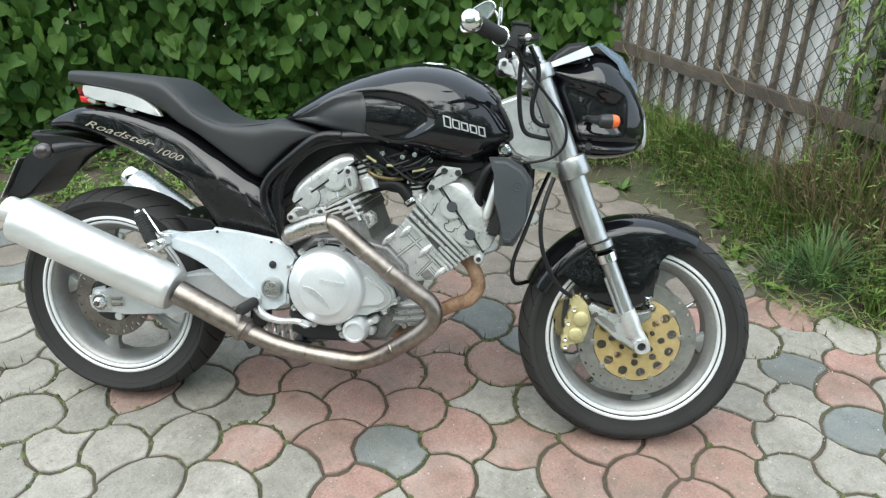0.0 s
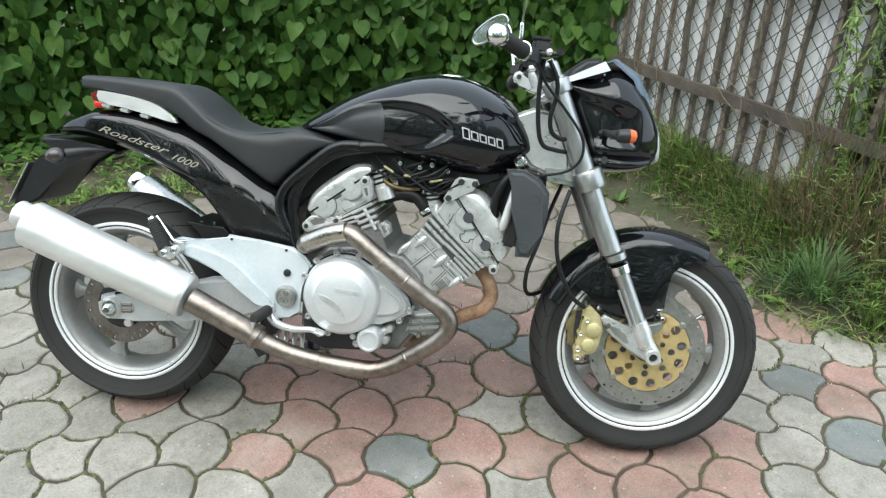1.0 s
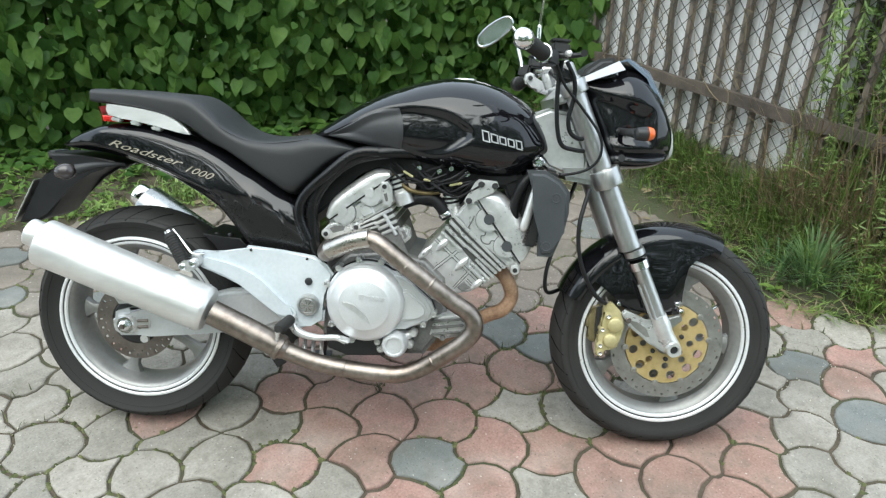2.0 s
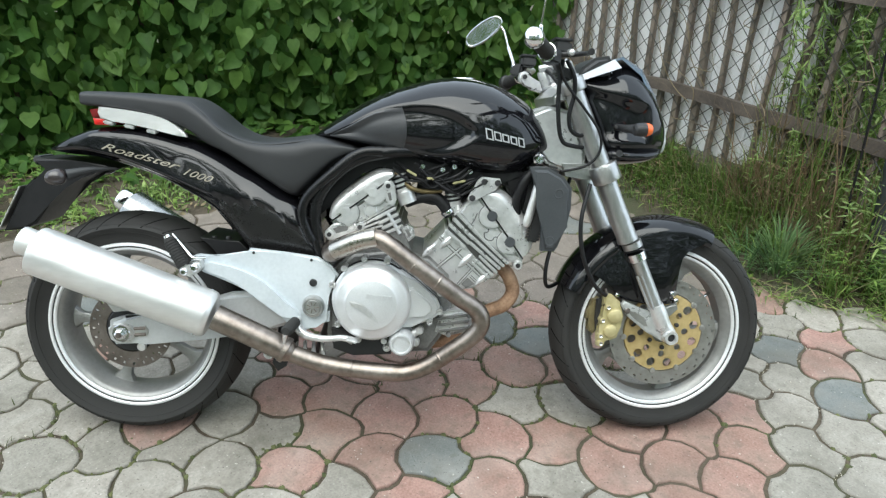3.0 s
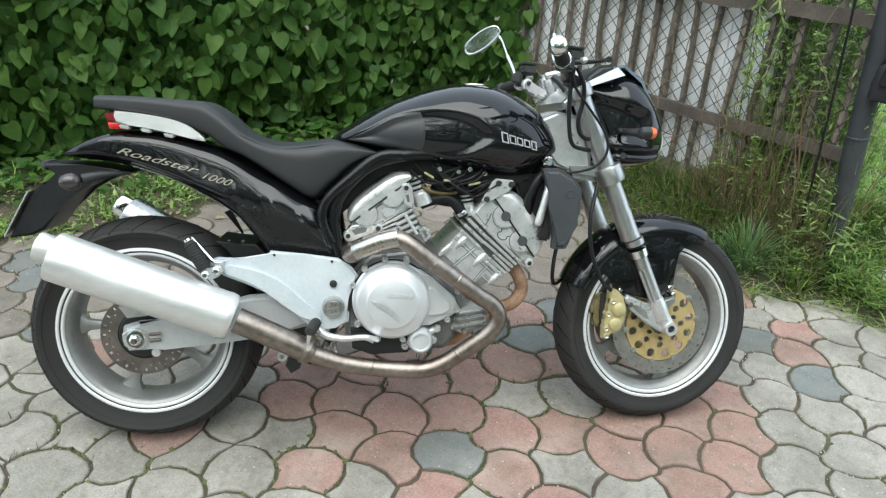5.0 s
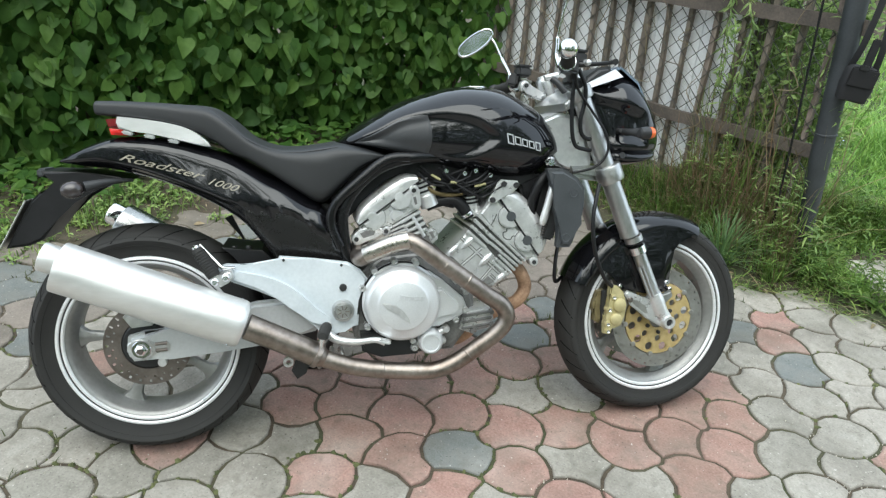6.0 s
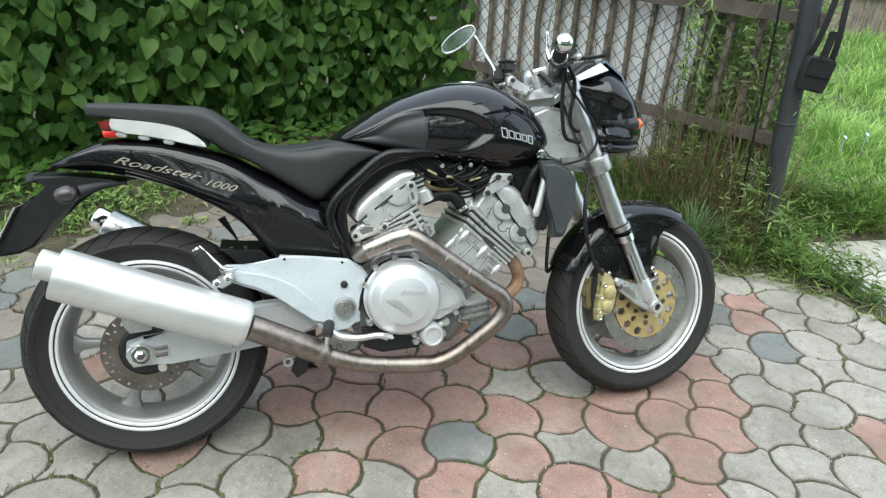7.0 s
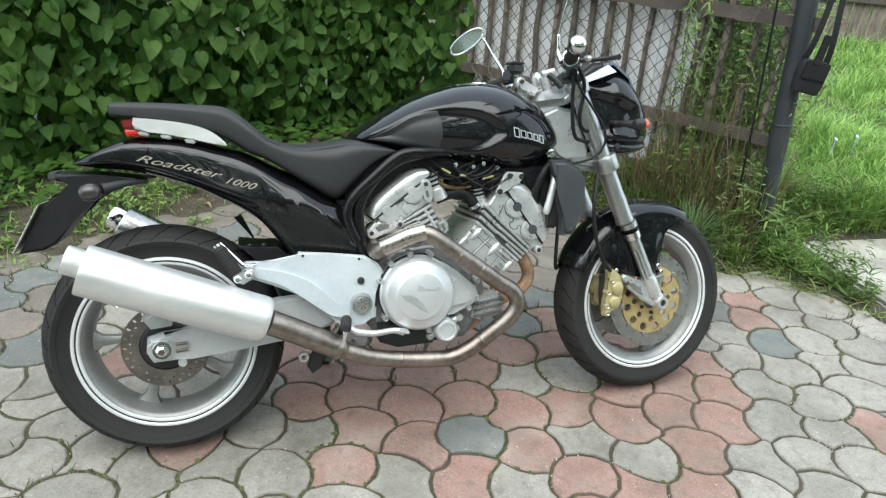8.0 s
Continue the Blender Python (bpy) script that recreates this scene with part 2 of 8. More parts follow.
def soil_material():
    """Earth with moss and litter."""
    m = surface("earth", (0.042, 0.033, 0.023), (0.1, 0.08, 0.056), 0.95, scale=7, fine=85, bump=0.012)
    t = m.node_tree
    b = t.nodes["Principled BSDF"]
    old = b.inputs["Base Color"].links[0].from_socket
    n = t.nodes.new("ShaderNodeTexNoise")
    n.inputs["Scale"].default_value, n.inputs["Detail"].default_value = 3.2, 5
    t.links.new(t.nodes["Texture Coordinate"].outputs["Object"], n.inputs["Vector"])
    r = t.nodes.new("ShaderNodeMapRange")
    r.inputs["From Min"].default_value, r.inputs["From Max"].default_value = 0.48, 0.66
    # the turf behind the fence covers the earth
    sp = t.nodes.new("ShaderNodeSeparateXYZ")
    t.links.new(t.nodes["Texture Coordinate"].outputs["Object"], sp.inputs["Vector"])
    far = t.nodes.new("ShaderNodeMapRange")
    far.inputs["From Min"].default_value, far.inputs["From Max"].default_value, far.inputs["To Max"].default_value = 2.5, 4.5, 0.3
    t.links.new(sp.outputs["X"], far.inputs["Value"])
    more = t.nodes.new("ShaderNodeMath")
    t.links.new(n.outputs["Fac"], more.inputs[0])
    t.links.new(far.outputs["Result"], more.inputs[1])
    t.links.new(more.outputs[0], r.inputs["Value"])
    mx = t.nodes.new("ShaderNodeMix")
    mx.data_type = "RGBA"
    mx.inputs["B"].default_value = (0.05, 0.058, 0.027, 1)
    t.links.new(r.outputs["Result"], mx.inputs["Factor"])
    t.links.new(old, mx.inputs["A"])
    t.links.new(mx.outputs["Result"], b.inputs["Base Color"])
    return m



def weather(m, most):
    """Dirt blotches, dark pits and pale sand over a stone, running on from stone to stone."""
    t = m.node_tree
    b = t.nodes["Principled BSDF"]
    at = t.nodes.new("ShaderNodeNewGeometry").outputs["Position"]
    for scale, detail, low, high, colour, share in ((3.1, 6, 0.56, 0.74, (0.6, 0.57, 0.52), 0.22), (4.5, 8, 0.46, 0.72, (0.085, 0.078, 0.06), most), (26.0, 5, 0.54, 0.74, (0.1, 0.095, 0.075), most * 0.8), (150.0, 2, 0.66, 0.72, (0.03, 0.03, 0.026), 0.6), (95.0, 3, 0.68, 0.73, (0.6, 0.57, 0.52), 0.55)):
        n = t.nodes.new("ShaderNodeTexNoise")
        n.inputs["Scale"].default_value, n.inputs["Detail"].default_value = scale, detail
        t.links.new(at, n.inputs["Vector"])
        r = t.nodes.new("ShaderNodeMapRange")
        r.inputs["From Min"].default_value, r.inputs["From Max"].default_value, r.inputs["To Max"].default_value = low, high, share
        t.links.new(n.outputs["Fac"], r.inputs["Value"])
        mx = t.nodes.new("ShaderNodeMix")
        mx.data_type = "RGBA"
        mx.inputs["B"].default_value = (*colour, 1)
        t.links.new(r.outputs["Result"], mx.inputs["Factor"])
        t.links.new(b.inputs["Base Color"].links[0].from_socket, mx.inputs["A"])
        t.links.new(mx.outputs["Result"], b.inputs["Base Color"])


EARTH = soil_material()
for paving, amount in ((PAVE_GREY, 0.5), (PAVE_BROWN_SHADE, 0.5), (PAVE_FAR, 0.5), (PAVE_REST, 0.5), (PAVE_PINK, 0.5), (PAVE_DARK, 0.35), (SLAB, 0.6)):
    weather(paving, amount)


# ---- building helpers ----
def mesh_of(bm, sharp=38):
    me = bpy.data.meshes.new("mesh")
    bmesh.ops.recalc_face_normals(bm, faces=bm.faces)
    bm.edges.index_update()
    crisp = [e.index for e in bm.edges if any(len(f.verts) > 4 for f in e.link_faces)]
    bm.to_mesh(me)
    bm.free()
    me.shade_smooth()
    me.set_sharp_from_angle(angle=radians(sharp))
    # flat end faces stay flat
    for i in crisp:
        me.edges[i].use_edge_sharp = True
    return me


def part(name, bm, material, parent=None, label="", m=None, sharp=38):
    """One mesh object out of a bmesh, under a thing or a part."""
    if m is not None:
        bm.transform(m)
    ob = new(name, mesh_of(bm, sharp))
    ob.data.name = name
    ob.data.materials.append(material)
    if parent is not None:
        ob.parent = parent
    return tagged(ob, label)


def thing(name, m, label, category, group="", kind=""):
    ob = new(name)
    ob.matrix_world = m
    ob.empty_display_size = 0.1
    return tagged(ob, label, category, group, kind)


def raw(name, verts, faces, material, parent=None, label="", smooth=True):
    me = bpy.data.meshes.new(name)
    me.from_pydata(verts, [], faces)
    me.materials.append(material)
    if smooth:
        me.shade_smooth()
    ob = new(name, me)
    if parent is not None:
        ob.parent = parent
    return tagged(ob, label)


def spline(points, steps):
    """Points along a smooth curve through the points given."""
    p = [Vector(q) for q in points]
    out = []
    for i in range(len(p) - 1):
        a, b, c, d = p[max(i - 1, 0)], p[i], p[i + 1], p[min(i + 2, len(p) - 1)]
        for k in range(steps):
            t = k / steps
            out.append(0.5 * (2 * b + (c - a) * t + (2 * a - 5 * b + 4 * c - d) * t * t + (3 * b - a - 3 * c + d) * t ** 3))
    return out + [p[-1]]


def skin(bm, rings, closed=True, caps=True):
    rows = [[bm.verts.new(v) for v in r] for r in rings]
    n = len(rows[0])
    for a, b in zip(rows, rows[1:]):
        for i in range(n if closed else n - 1):
            j = (i + 1) % n
            bm.faces.new((a[i], a[j], b[j], b[i]))
    if caps:
        bm.faces.new(rows[0])
        bm.faces.new(rows[-1][::-1])


def tube(points, r, steps=5, seg=12, bm=None, radii=None):
    """A round tube along a smooth curve; radii: one a control point."""
    bm = bm or bmesh.new()
    c = spline(points, steps) if len(points) > 2 else [Vector(p) for p in points]
    rr = [r] * len(c)
    if radii:
        rr = [v.x for v in spline([(q, 0, 0) for q in radii], steps)] if len(points) > 2 else list(radii)
    side = None
    rings = []
    for i, q in enumerate(c):
        d = (c[min(i + 1, len(c) - 1)] - c[max(i - 1, 0)]).normalized()
        if side is None:
            side = d.orthogonal().normalized()
        side = (side - d * side.dot(d)).normalized()
        up = d.cross(side)
        rings.append([q + rr[i] * (math.cos(math.tau * k / seg) * side + math.sin(math.tau * k / seg) * up) for k in range(seg)])
    skin(bm, rings)
    return bm


def turned(profile, at, axis=(0, 1, 0), seg=48, bm=None, start=0.0, sweep=math.tau, ring=False):
    """A turned shape: profile of (radius, height along the axis)."""
    bm = bm or bmesh.new()
    d = Vector(axis).normalized()
    u = Vector((1, 0, 0)) if abs(d.x) < 0.9 else Vector((0, 0, 1))
    u = (u - d * u.dot(d)).normalized()
    w = d.cross(u)
    full = sweep > 6.28
    n = seg if full else seg + 1
    rows = []
    for r, h in profile:
        rows.append([bm.verts.new(Vector(at) + d * h + r * (math.cos(start + sweep * k / seg) * u + math.sin(start + sweep * k / seg) * w)) for k in range(n)])
    pairs = list(zip(rows, rows[1:])) + ([(rows[-1], rows[0])] if ring else [])
    for a, b in pairs:
        for i in range(n if full else n - 1):
            j = (i + 1) % n
            bm.faces.new((a[i], a[j], b[j], b[i]))
    if not ring and full:
        bm.faces.new(rows[0])
        bm.faces.new(rows[-1][::-1])
    return bm


def plate(outline, y0, y1, bevel=0.003, smooth=0, bm=None, segs=2):
    """A plate cut to an outline in x and z, from y0 to y1, with rounded edges."""
    own = bmesh.new()
    pts = [(x, 0, z) for x, z in outline]
    if smooth:
        pts = [tuple(v) for v in spline(pts + [pts[0]], smooth)[:-1]]
    a = [own.verts.new((p[0], y0, p[2])) for p in pts]
    b = [own.verts.new((p[0], y1, p[2])) for p in pts]
    own.faces.new(a)
    own.faces.new(b[::-1])
    n = len(a)
    rims = []
    for i in range(n):
        j = (i + 1) % n
        f = own.faces.new((a[i], b[i], b[j], a[j]))
        rims += [e for e in f.edges if (e.verts[0] in a) == (e.verts[1] in a)]
    if bevel:
        bmesh.ops.bevel(own, geom=list(set(rims)), offset=bevel, segments=segs, affect="EDGES", clamp_overlap=True)
    if bm is None:
        return own
    me = bpy.data.meshes.new("t")
    own.to_mesh(me)
    own.free()
    bm.from_mesh(me)
    bpy.data.meshes.remove(me)
    return bm


def block(size, m=None, bevel=0.004, bm=None, segs=2):
    own = bmesh.new()
    bmesh.ops.create_cube(own, size=1, matrix=Matrix.Diagonal((*size, 1)))
    if bevel:
        bmesh.ops.bevel(own, geom=own.edges[:], offset=bevel, segments=segs, affect="EDGES", clamp_overlap=True)
    if m is not None:
        own.transform(m)
    if bm is None:
        return own
    me = bpy.data.meshes.new("t")
    own.to_mesh(me)
    own.free()
    bm.from_mesh(me)
    bpy.data.meshes.remove(me)
    return bm


def curve_at(table, x):
    """The value at x of a smooth curve through rows of (x, value, ...), as a list of values."""
    xs = [r[0] for r in table]
    x = min(max(x, xs[0]), xs[-1])
    i = min(max(sum(1 for q in xs if q <= x) - 1, 0), len(xs) - 2)
    t = (x - xs[i]) / (xs[i + 1] - xs[i])
    out = []
    for k in range(1, len(table[0])):
        p1, p2 = table[i][k], table[i + 1][k]
        h = xs[i + 1] - xs[i]
        s1 = (p2 - table[i - 1][k]) / (xs[i + 1] - xs[i - 1]) if i > 0 else (p2 - p1) / h
        s2 = (table[i + 2][k] - p1) / (xs[i + 2] - xs[i]) if i + 2 < len(xs) else (p2 - p1) / h
        out.append((2 * t ** 3 - 3 * t * t + 1) * p1 + (t ** 3 - 2 * t * t + t) * h * s1 + (3 * t * t - 2 * t ** 3) * p2 + (t ** 3 - t * t) * h * s2)
    return out


def smooth_step(a, b, v):
    t = min(max((v - a) / (b - a), 0), 1)
    return t * t * (3 - 2 * t)


class Hull:
    """A body along x, alike on both sides: rows of (x, top, bottom, half width, share of the height at which it is widest)."""

    def __init__(self, rows, power=2.4, press=None):
        self.rows, self.power, self.press = rows, power, press

    def half(self, x, z):
        top, bot, w, k = curve_at(self.rows, x)
        mid = bot + (top - bot) * k
        q = (z - mid) / (top - mid) if z > mid else (mid - z) / (mid - bot)
        y = w * max(1 - min(abs(q), 1) ** self.power, 0) ** (1 / self.power)
        return y - (self.press(x, z) if self.press else 0) * smooth_step(0, 0.03, y)

    def mesh(self, nx=60, na=64):
        bm = bmesh.new()
        x0, x1 = self.rows[0][0], self.rows[-1][0]
        rings = []
        for i in range(nx + 1):
            x = x0 + (x1 - x0) * (0.5 - 0.5 * math.cos(math.pi * i / nx))
            top, bot, w, k = curve_at(self.rows, x)
            mid = bot + (top - bot) * k
            ring = []
            for j in range(na):
                a = math.tau * j / na
                c, s = math.cos(a), math.sin(a)
                z = mid + (top - mid if s > 0 else mid - bot) * math.copysign(abs(s) ** (2 / self.power), s)
                y = w * math.copysign(abs(c) ** (2 / self.power), c)
                if self.press:
                    y -= math.copysign(self.press(x, z) * smooth_step(0, 0.03, abs(y)), y)
                ring.append((x, y, z))
            rings.append(ring)
        skin(bm, rings)
        return bm

    def patch(self, x0, x1, low, high, lift, side=-1, nx=30, nz=16, round_end=0.0, thick=0.004):
        """A sheet that lies on the side of the hull, between the curves low and high."""
        bm = bmesh.new()
        top, under = [], []
        for j in range(nz + 1):
            v = j / nz
            xe = x1 - round_end * (2 * v - 1) ** 2
            row, row2 = [], []
            for i in range(nx + 1):
                x = x0 + (xe - x0) * i / nx
                lo, hi = low(x), high(x)
                z = lo + (hi - lo) * v
                edge = min(i, nx - i, j, nz - j) == 0
                y = self.half(x, z)
                row.append(bm.verts.new((x, side * (y + (lift * 0.3 if edge else lift)), z)))
                row2.append(bm.verts.new((x, side * (y - thick), z)))
            top.append(row)
            under.append(row2)
        for j in range(nz):
            for i in range(nx):
                bm.faces.new((top[j][i], top[j][i + 1], top[j + 1][i + 1], top[j + 1][i]))
                bm.faces.new((under[j][i], under[j + 1][i], under[j + 1][i + 1], under[j][i + 1]))
        for i in range(nx):
            bm.faces.new((top[0][i], under[0][i], under[0][i + 1], top[0][i + 1]))
            bm.faces.new((top[nz][i], top[nz][i + 1], under[nz][i + 1], under[nz][i]))
        for j in range(nz):
            bm.faces.new((top[j][0], top[j + 1][0], under[j + 1][0], under[j][0]))
            bm.faces.new((top[j][nx], under[j][nx], under[j + 1][nx], top[j + 1][nx]))
        return bm


# ---- the ground ----
EDGE = [(-6.0, -0.97), (-2.0, 0.71), (0.2, 1.63), (0.9, 1.88), (1.4, 1.8), (1.67, 1.51), (1.84, 1.28), (1.95, 1.0), (2.08, 0.74), (2.34, 0.66), (2.56, 0.43), (2.68, 0.2), (3.0, -0.4), (3.6, -1.6), (4.2, -3.0)]
FENCE_A, FENCE_B = Vector((2.53, 0.87)), Vector((1.47, 2.52))


def beyond_edge(x, y):
    """How far (x, y) lies outside the paving's edge; inside: minus."""
    best, inside = 9.0, False
    for (ax, ay), (bx, by) in zip(EDGE, EDGE[1:]):
        dx, dy = bx - ax, by - ay
        t = min(max(((x - ax) * dx + (y - ay) * dy) / (dx * dx + dy * dy), 0), 1)
        best = min(best, math.hypot(x - ax - dx * t, y - ay - dy * t))
    ring = EDGE + [(4.2, -8.0), (-6.0, -8.0)]
    for (ax, ay), (bx, by) in zip(ring, ring[1:] + ring[:1]):
        if (ay > y) != (by > y) and x < ax + (y - ay) / (by - ay) * (bx - ax):
            inside = not inside
    return -best if inside else best


def off_slab(x, y):
    """Distance outside the concrete slab; inside: minus."""
    return max(abs(x - 3.5) - 0.76, abs(y - 0.33 + 0.08 * (x - 3.4)) - 0.52)


def ground_height(x, y):
    d = beyond_edge(x, y) if -7 < x < 8 and -4 < y < 7 else 3.0
    if d < 0:
        return -0.0065 - 0.003 * noise.noise((x * 9, y * 9, 5.0))
    bank = (0.21 - 0.08 * smooth_step(2.35, 2.75, x)) * smooth_step(0.04, 0.44 + 0.4 * smooth_step(2.35, 2.75, x), d) if x > 1.2 else 0.07 * smooth_step(0.0, 0.8, d)
    bank *= smooth_step(-0.12, 0.22, off_slab(x, y))
    return -0.0065 + bank + 0.016 * noise.noise((x * 3, y * 3, 0)) * smooth_step(0, 0.3, d)


def build_ground():
    line = [-400, -120, -40, -16, -9] + [-6 + 0.09 * i for i in range(150)] + [9, 16, 40, 120, 400]
    verts = [(x, y, ground_height(x, y)) for y in line for x in line]
    n = len(line)
    faces = [(j * n + i, j * n + i + 1, (j + 1) * n + i + 1, (j + 1) * n + i) for j in range(n - 1) for i in range(n - 1)]
    ob = raw("ground", verts, faces, EARTH)
    return tagged(ob, "brown earth with moss and sparse litter around the paving", "ground", kind="structure")


ground = build_ground()

slab_bm = bmesh.new()
for sx, sy, sw, sl, sr in ((3.36, 0.34, 1.2, 1.0, -5), (4.6, 0.22, 1.22, 1.0, -6)):
    block((sw, sl, 0.09), pose(sx, sy, -0.022, 0, -0.6, sr), 0.014, slab_bm)
slab = part("concrete_path", slab_bm, SLAB)
tagged(slab, "pale worn concrete path slabs beside the grass", "path", kind="structure")


# ---- plants ----
def leaves(name, spots, material, parent=None, shape="heart", label=""):
    """One mesh of many leaves: rows of (place, way to the tip, normal, length)."""
    if shape == "heart":
        t = [(0, 0, 0), (0.26, -0.08, 0.02), (0.44, 0.12, 0.04), (0.44, 0.38, 0.05), (0.27, 0.7, 0.0), (0, 1, -0.16), (-0.27, 0.7, 0.0), (-0.44, 0.38, 0.05), (-0.44, 0.12, 0.04), (-0.26, -0.08, 0.02), (0, 0.4, -0.03)]
        f = [(10, i, (i + 1) % 10) for i in range(10)]
    elif shape == "oval":
        t = [(0, 0, 0), (0.18, 0.3, 0.05), (0.16, 0.65, 0.02), (0, 1, -0.12), (-0.16, 0.65, 0.02), (-0.18, 0.3, 0.05), (0, 0.45, 0.0)]
        f = [(6, i, (i + 1) % 6) for i in range(6)]
    elif shape == "lance":
        t = [(0, 0, 0), (0.075, 0.25, 0.03), (0.07, 0.6, 0.02), (0, 1, -0.12), (-0.07, 0.6, 0.02), (-0.075, 0.25, 0.03), (0, 0.45, -0.01)]
        f = [(6, i, (i + 1) % 6) for i in range(6)]
    else:
        t = [(-0.03, 0, 0), (0.03, 0, 0), (0.035, 0.4, 0.05), (-0.035, 0.4, 0.05), (0.02, 0.75, 0.0), (-0.02, 0.75, 0.0), (0, 1, -0.12)]
        f = [(0, 1, 2, 3), (3, 2, 4, 5), (5, 4, 6)]
    verts, faces = [], []
    for at, tip, up, size in spots:
        tip = tip.normalized()
        side = tip.cross(up)
        side = side.normalized() if side.length > 1e-4 else tip.orthogonal().normalized()
        up = side.cross(tip)
        base = len(verts)
        broad, curl = 0.72 + 0.4 * ((at.x * 913.7 + at.z * 377.1) % 1.0), -0.6 + 3.4 * ((at.z * 719.3 + at.y * 541.9) % 1.0)
        verts += [at + size * (a * broad * side + b * tip + (c * curl + 0.1 * (curl - 1) * a * a) * up) for a, b, c in t]
        faces += [tuple(base + i for i in q) for q in f]
    return raw(name, verts, faces, material, parent, label)


def rand_dir(rng, spread):
    return Vector((rng.gauss(0, spread), rng.gauss(0, spread), rng.gauss(0, spread)))


def hedge_front(x):
    return curve_at([(-5.5, 0.15), (-3.0, 1.1), (-0.9, 1.95), (0.0, 2.34), (0.7, 2.57), (1.1, 2.56), (1.45, 2.4), (1.75, 2.36)], x)[0]


def build_hedge():
    rng = random.Random(11)
    hedge = thing("hedge", Matrix(), "dense dark green climbing hedge of heart-shaped leaves", "hedge")
    spots = []
    for k in range(16500):
        x = rng.uniform(-4.6, 1.56)
        z = rng.uniform(0.03, 1.9 + 0.12 * noise.noise((x * 2.1, 0.0, 5.0)))
        depth = rng.random() ** 1.4 * 0.42
        bulge = 0.09 * noise.noise((x * 1.7, z * 1.9, 3.0)) + 0.05 * noise.noise((x * 4.3, z * 4.1, 9.0))
        y = hedge_front(x) + depth + bulge + 0.1 * smooth_step(0.5, 0.0, z)
        n = Vector((0.2, -0.85, 0.4)) + rand_dir(rng, 0.34)
        tip = Vector((0, -0.2, -0.95)) + rand_dir(rng, 0.4)
        spots.append((Vector((x, y, z)), tip, n, rng.uniform(0.06, 0.108) * (1.0 if rng.random() < 0.75 else 0.6)))
    for k in range(2700):
        x, z = rng.uniform(-4.6, 1.56), rng.uniform(0.0, 1.95)
        spots.append((Vector((x, hedge_front(x) + rng.uniform(0.45, 0.62), z)), Vector((0, -0.25, -0.9)) + rand_dir(rng, 0.4), Vector((0.38, -0.85, 0.35)) + rand_dir(rng, 0.3), rng.uniform(0.11, 0.16)))
    foliage = leaves("foliage", spots, LEAF, hedge)
    tagged(foliage, "dark green heart-shaped leaves with pale glints", kind="stuff")
    for k in range(46):
        x = -4.5 + 6.1 * k / 46 + rng.uniform(-0.05, 0.05)
        y = hedge_front(x) + rng.uniform(0.26, 0.42)
        pts = [(x + 0.06 * rng.gauss(0, 1) * i / 3, y + 0.03 * rng.gauss(0, 1), -0.03 + 1.85 * i / 5) for i in range(6)]
        part("stem", tube(pts, 0.008, 3, 6, radii=[0.013, 0.012, 0.01, 0.008, 0.006, 0.004]), TWIG, hedge)
    low = []
    for k in range(1100):
        x = rng.uniform(-3.2, 1.5)
        y = hedge_front(x) - abs(rng.gauss(0, 0.24)) + 0.1
        z = ground_height(x, y)
        low.append((Vector((x, y, z + rng.uniform(0.01, 0.09))), Vector((rng.gauss(0, 1), -0.5 + rng.gauss(0, 0.7), rng.uniform(-0.1, 0.4))), Vector((rng.gauss(0, 0.3), -0.3, 1)), rng.uniform(0.035, 0.075)))
    lo = leaves("creeping_leaves", low, LEAF, hedge, "heart")
    tagged(lo, "low shoots creeping over the earth", kind="stuff")


build_hedge()


def blades(spots, material, name, label, category):
    """Grass: rows of (place, lean, height, width)."""
    verts, faces = [], []
    for at, lean, h, w in spots:
        side = Vector((-lean.y, lean.x, 0))
        side = side.normalized() * w if side.length > 1e-4 else Vector((w, 0, 0))
        b = len(verts)
        p1, p2, p3 = at + Vector((0, 0, 0.45 * h)) + lean * 0.2, at + Vector((0, 0, 0.8 * h)) + lean * 0.55, at + Vector((0, 0, 0.98 * h)) + lean
        verts += [at - side, at + side, p1 - side * 0.9, p1 + side * 0.9, p2 - side * 0.6, p2 + side * 0.6, p3]
        faces += [(b, b + 1, b + 3, b + 2), (b + 2, b + 3, b + 5, b + 4), (b + 4, b + 5, b + 6)]
    ob = raw(name, verts, faces, material)
    return tagged(ob, label, category, kind="stuff")


def fence_at(s, off=0.0):
    """A place on the fence's line, s metres from the post; off: towards the paving."""
    d = (FENCE_B - FENCE_A).normalized()
    p = FENCE_A + d * s + Vector((-d.y, d.x)) * off
    return p


def fence_side(x, y):
    d = (FENCE_B - FENCE_A).normalized()
    v = Vector((x, y)) - FENCE_A
    return -d.y * v.x + d.x * v.y


